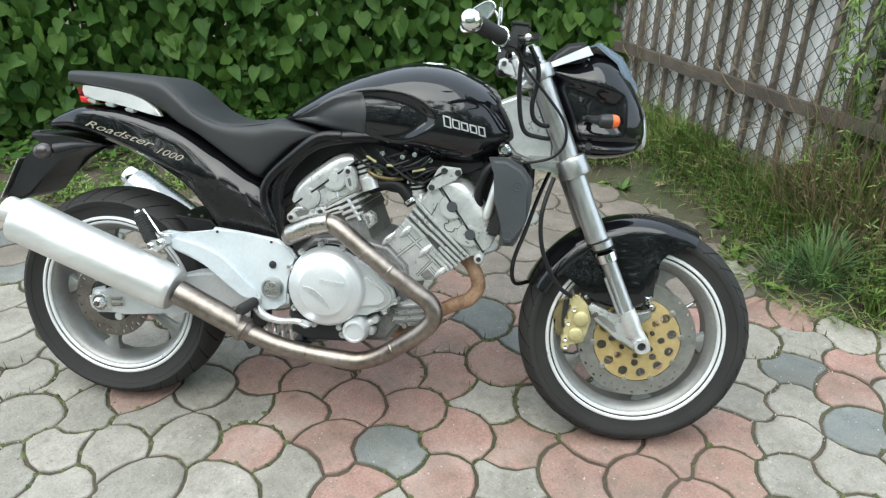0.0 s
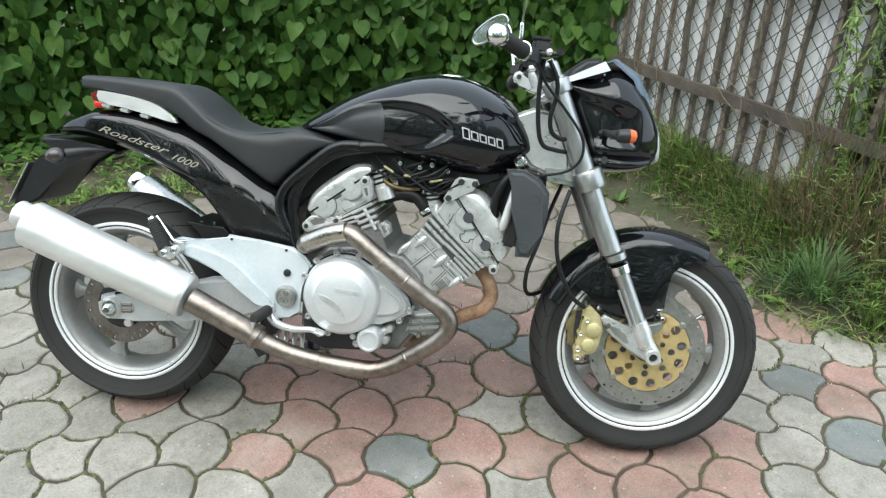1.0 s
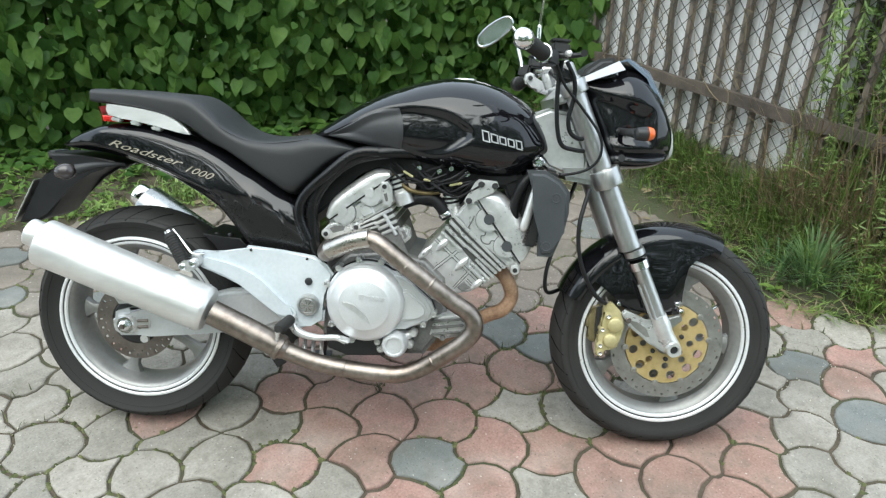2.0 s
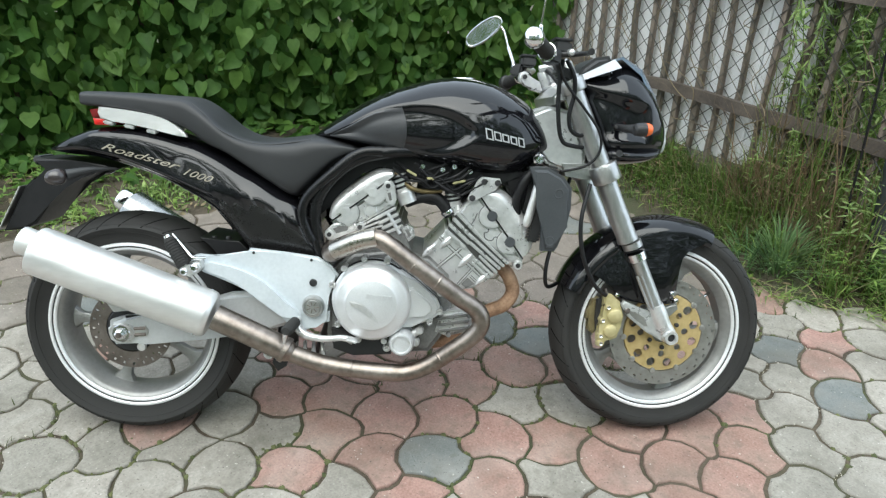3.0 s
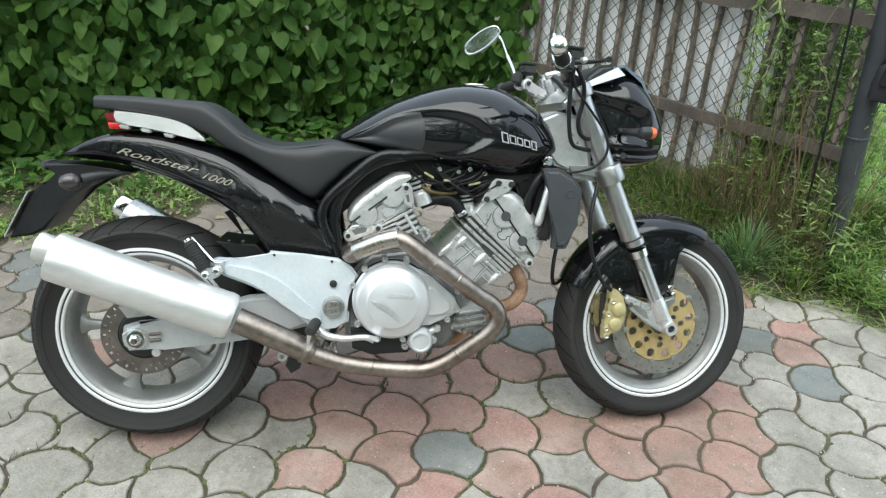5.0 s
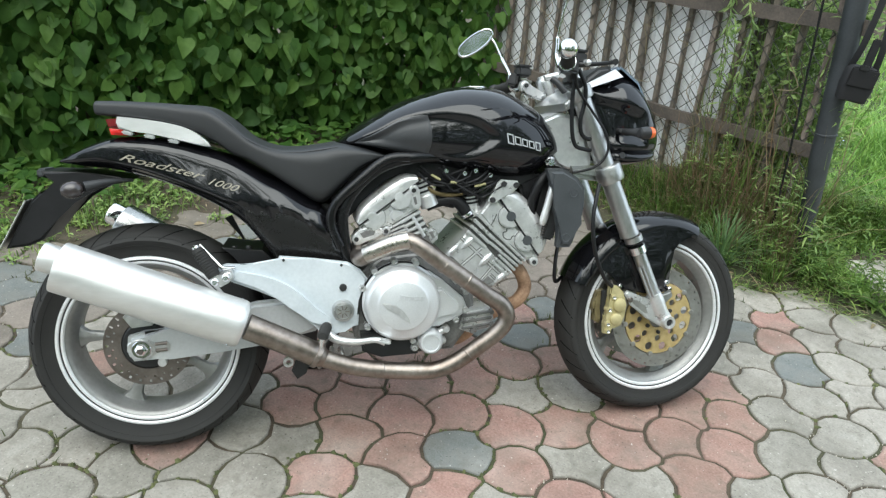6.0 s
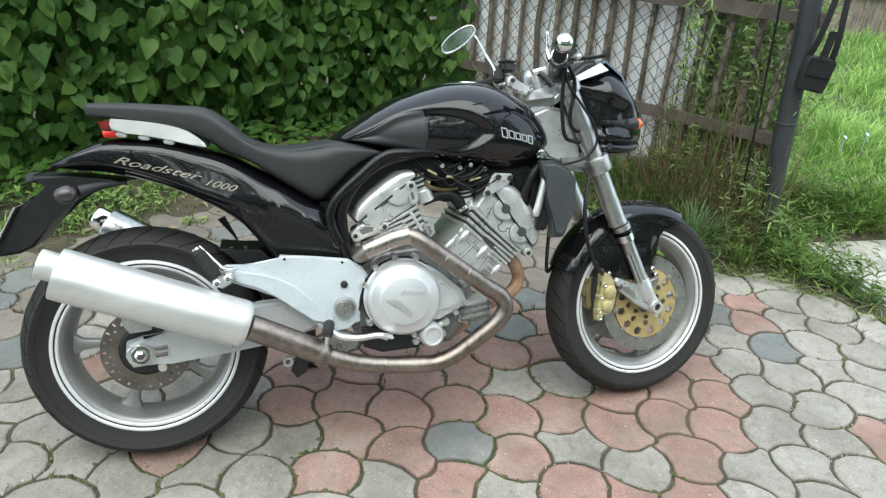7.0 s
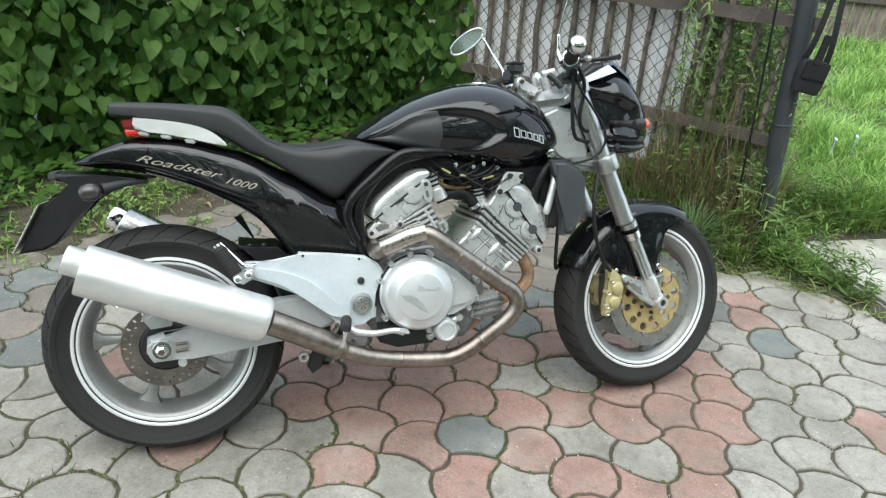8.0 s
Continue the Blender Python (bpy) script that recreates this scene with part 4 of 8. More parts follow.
def build_tree_line():
    """The trees across the yard, seen in the mirror and the gloss of the paint."""
    rng = random.Random(40)
    trees = thing("tree_line", Matrix(), "dark green row of trees across the yard", "trees")
    spots = []
    # dense below, thinning into loose sprays against the sky
    for k in range(86000):
        x = rng.uniform(-11, 12)
        z = 0.2 + 11.0 * rng.random() ** 1.15
        open_sky = noise.noise((x * 0.9, z * 0.9, 2.0)) + 0.5 * noise.noise((x * 2.3, z * 2.3, 4.0))
        if z > 4.2 and open_sky > 0.42 - 0.115 * (z - 4.2) - 0.1 * noise.noise((x * 0.3, 0.0, 1.0)):
            continue
        y = -7.4 + rng.uniform(-0.8, 0.4) + 0.6 * noise.noise((x * 0.7, z * 0.7, 5.0))
        spots.append((Vector((x, y, z)), Vector((0, 0.2, -0.8)) + rand_dir(rng, 0.6), Vector((0, 1, 0.4)) + rand_dir(rng, 0.5), rng.uniform(0.14, 0.25)))
    f = leaves("foliage", spots, LEAF, trees, "oval")
    tagged(f, kind="stuff")
    for k in range(7):
        x = -8.5 + 3 * k
        part("trunk", tube([(x, -7.7, -0.05), (x + 0.1, -7.7, 2.6), (x, -7.65, 8.6)], 0.1, 3, 10, radii=[0.16, 0.11, 0.04]), TWIG, trees)


build_tree_line()


# ---- the motorcycle: x forward, y to its left, z up from the tyres' line ----
bike = thing("motorcycle", pose(0, 0.028, 0, -16.5), "black roadster motorcycle with silver twin engine leaning on its stand", "motorcycle")
RW, FW = Vector((0, 0, 0.306)), Vector((1.435, 0, 0.300))
AX = Vector((-0.392, 0, 0.92)).normalized()
PIVOT = Vector((1.118, 0, 0.949))
STEER = Matrix.Translation(PIVOT) @ Matrix.Rotation(radians(5.0), 4, AX) @ Matrix.Translation(-PIVOT)


def wheel(name, at, m, tyre_r, tyre_w, rim_w, phase, material_label):
    """A cast wheel with five spokes; the tyre's section is a rounded crown."""
    hub = new(name)
    hub.parent = bike
    hub.empty_display_size = 0.05
    tagged(hub, material_label)
    prof = []
    n = 22
    for k in range(n + 1):
        a = math.pi * k / n
        h = -tyre_w * math.cos(a)
        r = 0.2285 + (tyre_r - 0.2285) * math.sin(a) ** 0.62
        seat_w = (rim_w - 0.003) / tyre_w
        prof.append((r, h * (seat_w + (1 - seat_w) * smooth_step(0, 0.16, min(k, n - k) / n))))
    prof += [(0.214, rim_w * 0.9), (0.214, -rim_w * 0.9)]
    tyre = part("tyre", turned(prof, at, (0, 1, 0), 96, ring=True), RUBBER, hub, "worn black sport tyre", m=m)
    # grooves are strips just above the tread, their depth painted as dark shade
    grooves = bmesh.new()
    for s in (-1, 1):
        for k in range(30):
            a0 = math.tau * k / 30 + (0.08 if s > 0 else 0)
            rings = []
            for q in range(7):
                t = q / 6
                cc = math.pi * (0.5 + s * (0.08 + 0.26 * t))
                r = 0.2285 + (tyre_r - 0.2285) * math.sin(cc) ** 0.62 + 0.0006
                h = -tyre_w * math.cos(cc)
                a = a0 + 0.11 * t + 0.05 * t * t
                c, e = Vector((math.cos(a), 0, math.sin(a))), Vector((-math.sin(a), 0, math.cos(a)))
                p = at + c * r + Vector((0, h, 0))
                w = 0.0022 * (1 - 0.6 * t)
                rings.append([p + e * w, p - e * w, p - e * w - c * 0.003, p + e * w - c * 0.003])
            skin(grooves, rings)
    tagged(part("tread_groove", grooves, GROOVESHADE, tyre, m=m), kind="stuff")
    ribs = bmesh.new()
    for s in (-1, 1):
        for q in (0.22, 0.42, 0.7):
            a = math.asin(q ** (1 / 0.62))
            k = a / math.pi
            seat_w = (rim_w - 0.003) / tyre_w
            h = tyre_w * math.cos(a) * (seat_w + (1 - seat_w) * smooth_step(0, 0.16, k))
            r = 0.2285 + (tyre_r - 0.2285) * q
            turned([(r - 0.0012, s * (h - 0.001)), (r, s * (h + 0.0012)), (r + 0.0012, s * (h - 0.001))], at, (0, 1, 0), 96, ribs, ring=True)
    part("sidewall_rib", ribs, RUBBER, tyre, m=m)
    lip = bmesh.new()
    for s in (-1, 1):
        turned([(0.2295, s * rim_w), (0.231, s * (rim_w - 0.003)), (0.23, s * (rim_w - 0.008)), (0.222, s * (rim_w - 0.008)), (0.2215, s * (rim_w - 0.001)), (0.224, s * (rim_w + 0.001))], at, (0, 1, 0), 96, lip, ring=True)
        turned([(0.2175, s * (rim_w - 0.003)), (0.2175, s * (rim_w - 0.01)), (0.21, s * (rim_w - 0.012)), (0.2095, s * (rim_w - 0.006)), (0.2125, s * (rim_w - 0.003))], at, (0, 1, 0), 96, lip, ring=True)
    part("rim_lip", lip, RIMLIP, hub, "bright machined rim edge", m=m)
    part("rim", turned([(0.2235, -rim_w + 0.006), (0.21, -rim_w + 0.009), (0.199, -rim_w + 0.016), (0.187, -0.022), (0.185, 0.022), (0.199, rim_w - 0.016), (0.21, rim_w - 0.009), (0.2235, rim_w - 0.006), (0.222, 0.0)], at, (0, 1, 0), 96, ring=True), RIM, hub, "silver painted cast rim", m=m)
    part("hub_body", turned([(0.02, -0.055), (0.036, -0.055), (0.04, -0.02), (0.048, 0.0), (0.04, 0.02), (0.036, 0.055), (0.02, 0.055)], at, (0, 1, 0), 32), RIM, hub, m=m)
    for k in range(5):
        a = radians(phase) + math.tau * k / 5
        rings = []
        for t, wid, dep, sweep in ((0.0, 0.028, 0.022, -0.16), (0.3, 0.015, 0.016, -0.07), (0.6, 0.0125, 0.013, -0.01), (0.85, 0.017, 0.013, 0.0), (1.0, 0.036, 0.016, 0.0)):
            r = 0.038 + 0.15 * t
            aa = a + sweep
            c, e = Vector((math.cos(aa), 0, math.sin(aa))), Vector((-math.sin(aa), 0, math.cos(aa)))
            p = at + c * r
            ring = []
            for q in range(10):
                b = math.tau * q / 10
                ring.append(p + e * wid * math.cos(b) + Vector((0, dep * math.copysign(abs(math.sin(b)) ** 0.6, math.sin(b)), 0)))
            rings.append(ring)
        part("spoke", _skinned(rings), RIM, hub, m=m)
    a = radians(phase - 36)
    c = Vector((math.cos(a), 0, math.sin(a)))
    part("valve", tube([at + c * 0.186, at + c * 0.15 + Vector((0, -0.01, 0))], 0.004, 1, 8), CHROME, hub, "valve stem", m=m)
    return hub


def _skinned(rings):
    bm = bmesh.new()
    skin(bm, rings)
    return bm


def drilled_ring(at, r0, r1, y, thick, rows, bm=None):
    """A flat ring with round holes: rows of (radius of the row, hole radius, count, phase)."""
    bm = bm or bmesh.new()
    outer, inner = [], []
    n = 96
    holes = [[(hr * math.cos(ph + math.tau * k / cnt), hr * math.sin(ph + math.tau * k / cnt), rad) for k in range(cnt)] for hr, rad, cnt, ph in rows]
    flat = [h for hh in holes for h in hh]
    nr = max(4, int((r1 - r0) / 0.0045))
    grid = []
    for i in range(nr + 1):
        r = r0 + (r1 - r0) * i / nr
        row = []
        for k in range(n * 2):
            a = math.tau * k / (n * 2)
            x, z = r * math.cos(a), r * math.sin(a)
            for hx, hz, rad in flat:
                d = math.hypot(x - hx, z - hz)
                if rad * 0.55 < d < rad:
                    x, z = hx + (x - hx) / d * rad, hz + (z - hz) / d * rad
            row.append((x, z))
        grid.append(row)
    for yy, flip in ((y - thick / 2, False), (y + thick / 2, True)):
        vs = [[bm.verts.new((at.x + x, at.y + yy, at.z + z)) for x, z in row] for row in grid]
        for i in range(nr):
            for k in range(n * 2):
                q = (k + 1) % (n * 2)
                mx = sum(g[0] for g in (grid[i][k], grid[i][q], grid[i + 1][q], grid[i + 1][k])) / 4
                mz = sum(g[1] for g in (grid[i][k], grid[i][q], grid[i + 1][q], grid[i + 1][k])) / 4
                if any(math.hypot(mx - hx, mz - hz) < rad * 0.93 for hx, hz, rad in flat):
                    continue
                f = (vs[i][k], vs[i][q], vs[i + 1][q], vs[i + 1][k])
                bm.faces.new(f[::-1] if flip else f)
        (outer if not flip else inner).append(vs)
    a, b = outer[0], inner[0]
    for row in (0, nr):
        for k in range(n * 2):
            q = (k + 1) % (n * 2)
            bm.faces.new((a[row][k], b[row][k], b[row][q], a[row][q]))
    return bm


def build_wheels():
    rear = wheel("rear_wheel", RW, None, 0.306, 0.088, 0.066, 178, "rear wheel with a wide tyre and brake disc")
    front = wheel("front_wheel", FW, STEER, 0.300, 0.062, 0.05, 66, "front wheel with twin drilled brake discs")
    part("brake_disc", drilled_ring(RW, 0.066, 0.11, -0.082, 0.005, [(0.1, 0.0034, 24, 0), (0.09, 0.0034, 24, 0.13)]), DARKDISC, rear, "worn drilled rear brake disc", sharp=30)
    part("disc_carrier", turned([(0.02, -0.09), (0.06, -0.088), (0.07, -0.078), (0.02, -0.06)], RW, (0, 1, 0), 40), PLASTIC, rear)
    for s in (-1, 1):
        d = part("brake_disc", drilled_ring(FW, 0.112, 0.15, s * 0.066, 0.005, [(0.143, 0.0027, 24, 0), (0.132, 0.0027, 24, 0.13)]), DISC, front, "drilled steel front brake disc", m=STEER, sharp=30)
        part("disc_carrier", drilled_ring(FW, 0.03, 0.109, s * 0.068, 0.006, [(0.089, 0.0125, 12, 0.2), (0.062, 0.0095, 8, 0.0)]), GOLD, d, "gold disc carrier with round holes", m=STEER, sharp=30)
        for k in range(10):
            a = math.tau * k / 10 + 0.1
            part("bobbin", turned([(0.003, 0), (0.008, -0.001), (0.008, -0.006), (0.004, -0.007)], FW + Vector((0.111 * math.cos(a), s * 0.068 + (0.003 if s > 0 else 0), 0.111 * math.sin(a))), (0, 1, 0), 12), DISC, d, m=STEER)
    for k in range(6):
        a = math.tau * k / 6 + 0.5
        part("disc_bolt", turned([(0.002, -0.078), (0.006, -0.077), (0.006, -0.07)], FW + Vector((0.042 * math.cos(a), 0, 0.042 * math.sin(a))), (0, 1, 0), 8), PLASTIC, front, m=STEER)


build_wheels()


# bodywork
def scoop_high(x):
    return curve_at([(0.53, 0.826), (0.598, 0.858), (0.661, 0.892), (0.736, 0.909), (0.805, 0.907), (0.864, 0.891), (0.906, 0.860), (0.922, 0.836)], x)[0]


def scoop_low(x):
    return curve_at([(0.53, 0.822), (0.62, 0.805), (0.7, 0.79), (0.76, 0.777), (0.81, 0.774), (0.85, 0.783), (0.895, 0.81), (0.922, 0.834)], x)[0]


def tank_press(x, z):
    if not 0.53 < x < 0.922:
        return 0.0
    d = min(z - scoop_low(x), scoop_high(x) - z, (0.922 - x) * 0.8)
    return 0.017 * smooth_step(0.0, 0.03, d)


TANK = Hull([(0.498, 0.826, 0.816, 0.05, 0.45), (0.53, 0.85, 0.812, 0.09, 0.42), (0.60, 0.895, 0.798, 0.125, 0.4), (0.66, 0.926, 0.783, 0.142, 0.4), (0.72, 0.948, 0.770, 0.153, 0.4), (0.80, 0.969, 0.748, 0.162, 0.42), (0.87, 0.975, 0.733, 0.166, 0.44),
             (0.95, 0.964, 0.72, 0.16, 0.46), (1.02, 0.932, 0.722, 0.142, 0.46), (1.06, 0.902, 0.748, 0.122, 0.45), (1.088, 0.858, 0.775, 0.1, 0.45), (1.104, 0.81, 0.785, 0.075, 0.5)], 2.3, tank_press)
SEAT = Hull([(-0.084, 0.923, 0.897, 0.082, 0.45), (-0.08, 0.927, 0.892, 0.089, 0.4), (0.03, 0.925, 0.88, 0.102, 0.4), (0.12, 0.919, 0.86, 0.107, 0.4), (0.185, 0.912, 0.832, 0.11, 0.4), (0.235, 0.88, 0.797, 0.118, 0.4), (0.28, 0.84, 0.778, 0.122, 0.4),
             (0.33, 0.817, 0.746, 0.126, 0.42), (0.39, 0.811, 0.704, 0.13, 0.45), (0.456, 0.818, 0.668, 0.135, 0.45), (0.5, 0.824, 0.703, 0.136, 0.45), (0.55, 0.816, 0.752, 0.134, 0.45), (0.6, 0.801, 0.782, 0.13, 0.5), (0.62, 0.793, 0.789, 0.125, 0.5)], 5.0)


def tail_line(x):
    return curve_at([(-0.175, 0.777), (-0.093, 0.786), (-0.004, 0.772), (0.085, 0.742), (0.175, 0.706), (0.248, 0.676), (0.313, 0.669), (0.379, 0.655), (0.453, 0.603), (0.52, 0.53)], x)[0]


def tail_press(x, z):
    under = tail_line(x) - z
    high = min(max(-under, 0.0) / max(curve_at(TAIL.rows, x)[0] - tail_line(x), 0.02), 1.0)
    return 0.016 * smooth_step(0.0, 0.014, under) + 0.013 * (1 - (1 - high) ** 2) * smooth_step(0.0, 0.2, x) + 0.05 * max(under - 0.012, 0.0) * smooth_step(0.22, 0.3, x)


TAIL = Hull([(-0.178, 0.784, 0.777, 0.06, 0.5), (-0.14, 0.803, 0.768, 0.085, 0.5), (-0.10, 0.822, 0.763, 0.096, 0.5), (-0.05, 0.838, 0.757, 0.106, 0.48), (0.04, 0.838, 0.732, 0.115, 0.5), (0.11, 0.828, 0.705, 0.12, 0.5), (0.17, 0.812, 0.673, 0.124, 0.5),
             (0.22, 0.797, 0.643, 0.128, 0.5), (0.262, 0.778, 0.608, 0.131, 0.5), (0.3, 0.757, 0.558, 0.133, 0.5), (0.325, 0.744, 0.522, 0.134, 0.5), (0.34, 0.738, 0.499, 0.1345, 0.5), (0.36, 0.727, 0.496, 0.135, 0.5), (0.417, 0.69, 0.494, 0.136, 0.5), (0.455, 0.668, 0.494, 0.137, 0.5), (0.50, 0.605, 0.492, 0.137, 0.5), (0.522, 0.548, 0.49, 0.136, 0.5)], 4.2, tail_press)


def lettering(text, size, place, material, parent, label, hull, shear=0.25, lift=0.0012):
    """Letters that lie on a hull's right side; place: matrix from the letters' plane to x and z."""
    cu = bpy.data.curves.new("letters", "FONT")
    cu.body, cu.size, cu.shear, cu.offset = text, size, shear, 0.0001
    cu.resolution_u = 3
    ob = new("letters", cu)
    dg = bpy.context.evaluated_depsgraph_get()
    me = bpy.data.meshes.new_from_object(ob.evaluated_get(dg))
    bpy.data.objects.remove(ob)
    bm = bmesh.new()
    bm.from_mesh(me)
    bpy.data.meshes.remove(me)
    bmesh.ops.triangulate(bm, faces=bm.faces)
    bmesh.ops.subdivide_edges(bm, edges=[e for e in bm.edges if e.calc_length() > 0.008], cuts=1)
    for v in bm.verts:
        x, z = place(v.co.x, v.co.y)
        v.co = (x, -(hull.half(x, z) + lift), z)
    return part("lettering", bm, material, parent, label)


def build_bodywork():
    tank = part("fuel_tank", TANK.mesh(200, 220), BLACK, bike, "glossy black fuel tank with a sculpted side hollow", sharp=60)
    for s in (-1, 1):
        part("knee_pad", TANK.patch(0.545, 0.74, lambda x: scoop_low(x) + 0.005, lambda x: scoop_high(x) - 0.006 - 0.006 * smooth_step(0.66, 0.75, x), 0.004, s, 30, 16, 0.012), PAD, tank, "matt dark grey knee pad")
    # the maker's badge, as plain bars
    bm = bmesh.new()
    for i, (w, h) in enumerate(((0.0185, 0.027), (0.0185, 0.022), (0.0175, 0.02), (0.0175, 0.02), (0.0165, 0.023))):
        x0, z0 = 0.936 + 0.0205 * i, 0.8385 - 0.0052 * i
        for x1, x2, z1, z2 in ((0, w, h - 0.0034, h), (0, w, 0, 0.0034), (0, 0.0034, 0.0034, h - 0.0034), (w - 0.0034, w, 0.0034, h - 0.0034)):
            q = []
            for dx, dz in ((x1, z1), (x2, z1), (x2, z2), (x1, z2)):
                x, z = x0 + dx - dz * 0.15, z0 - h / 2 + dz - dx * 0.25
                q.append(bm.verts.new((x, -(TANK.half(x, z) + 0.0012), z)))
            bm.faces.new(q)
    part("badge", bm, BADGE, tank, "silver outlined maker's badge")
    part("filler_cap", turned([(0.0, 0.0), (0.034, 0.0), (0.036, -0.004), (0.036, -0.012)], (0.88, 0, 0.9745), (0, 0, 1), 32), CHROME, tank, "round filler cap")
    seat = part("seat", SEAT.mesh(90, 80), VINYL, bike, "dark grey vinyl stepped dual seat", sharp=60)
    part("seat_seam", tube([(x, -SEAT.half(x, z) - 0.0002, z) for x, z in ((0.2, 0.9), (0.235, 0.872), (0.27, 0.838), (0.33, 0.81), (0.4, 0.802), (0.5, 0.815))], 0.0012, 6, 6), PLASTIC, seat)
    tail = part("tail_fairing", TAIL.mesh(100, 80), BLACK, bike, "glossy black swooping tail fairing", sharp=60)
    for s in (-1, 1):
        part("side_panel", TAIL.patch(0.262, 0.512, lambda x: curve_at(TAIL.rows, x)[1] + 0.004, lambda x: max(tail_line(x) - 0.016, curve_at(TAIL.rows, x)[1] + 0.006), 0.0025, s, 30, 14), SATIN, tail, "satin black side panel")
    c, s_ = math.cos(radians(-15.0)), math.sin(radians(-15.0))

    def on_tail(u, v):
        return -0.03 + c * u - s_ * v, 0.782 + s_ * u + c * v - 0.16 * max(u - 0.03, 0) * max(0.26 - u, 0) * -1.2
    lettering("Roadster", 0.026, lambda u, v: on_tail(u * 2.05 - 0.003, v + 0.004), CREAM, tail, "pale gold slanted lettering", TAIL, 0.5)
    lettering("1000", 0.025, lambda u, v: on_tail(u * 1.5 + 0.208, v * 1.0 - 0.003), CREAM, tail, "pale gold slanted number", TAIL, 0.5)
    for s in (-1, 1):
        bm = plate([(-0.028, 0.889), (0.037, 0.882), (0.1, 0.871), (0.14, 0.857), (0.166, 0.839), (0.184, 0.817), (0.15, 0.823), (0.1, 0.836), (0.04, 0.849), (-0.026, 0.861)], 0, 0.022, 0.008, smooth=2, segs=4)
        bm.transform(pose(0, 0, 0, 0, 0, -1.2 * s) @ pose(0, s * 0.107 - (0.022 if s > 0 else 0) - s * -0.006, 0))
        part("grab_strip", bm, BRUSHED, bike, "pale silver side strip under the seat")
        for x, z in ((-0.005, 0.85), (0.045, 0.842), (0.1, 0.83)):
            part("strip_spacer", block((0.026, 0.02, 0.01), pose(x, s * 0.1, z, 0, 12), 0.003), CAST, bike)
    lamp = part("tail_light", plate([(-0.05, 0.861), (-0.018, 0.858), (0.004, 0.852), (0.002, 0.843), (-0.046, 0.845)], -0.096, 0.096, 0.005), RED, bike, "red tail lamp lens")
    part("upper_lens", plate([(-0.056, 0.882), (-0.02, 0.886), (-0.018, 0.86), (-0.05, 0.863)], -0.097, 0.097, 0.005), REDDARK, lamp, "dark red upper lens")
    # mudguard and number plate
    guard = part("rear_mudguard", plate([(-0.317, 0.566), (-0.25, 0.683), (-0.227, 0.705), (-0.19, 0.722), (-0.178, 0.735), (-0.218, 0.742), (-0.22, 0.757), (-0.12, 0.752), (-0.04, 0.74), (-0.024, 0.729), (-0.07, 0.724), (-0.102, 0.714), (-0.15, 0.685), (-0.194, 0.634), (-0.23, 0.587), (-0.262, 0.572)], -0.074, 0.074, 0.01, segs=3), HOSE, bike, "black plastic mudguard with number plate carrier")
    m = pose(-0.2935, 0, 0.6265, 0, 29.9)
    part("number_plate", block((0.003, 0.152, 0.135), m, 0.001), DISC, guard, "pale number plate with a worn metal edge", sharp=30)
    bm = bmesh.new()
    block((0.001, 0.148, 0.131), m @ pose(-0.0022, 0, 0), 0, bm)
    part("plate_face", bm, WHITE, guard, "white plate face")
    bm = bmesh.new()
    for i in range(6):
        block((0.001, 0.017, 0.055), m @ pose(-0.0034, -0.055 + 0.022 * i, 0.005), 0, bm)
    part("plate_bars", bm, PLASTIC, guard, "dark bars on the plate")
    part("reflector", block((0.024, 0.07, 0.02), pose(-0.231, 0, 0.75), 0.004), GREYPLASTIC, guard)
    for s in (-1, 1):
        ind = part("rear_indicator", tube([(-0.01, s * 0.07, 0.733), (-0.06, s * 0.11, 0.732), (-0.105, s * 0.135, 0.722)], 0.009, 5, 12, radii=[0.004, 0.009, 0.014]), PLASTIC, bike, "black indicator stalk")
        part("indicator_lens", turned([(0.002, -0.027), (0.012, -0.026), (0.018, -0.019), (0.021, -0.007), (0.021, 0.004), (0.016, 0.016), (0.006, 0.022)], (-0.128, s * 0.14, 0.717), (1, -s * 0.12, 0.12), 24), SMOKED, ind, "smoked round indicator lens")


build_bodywork()


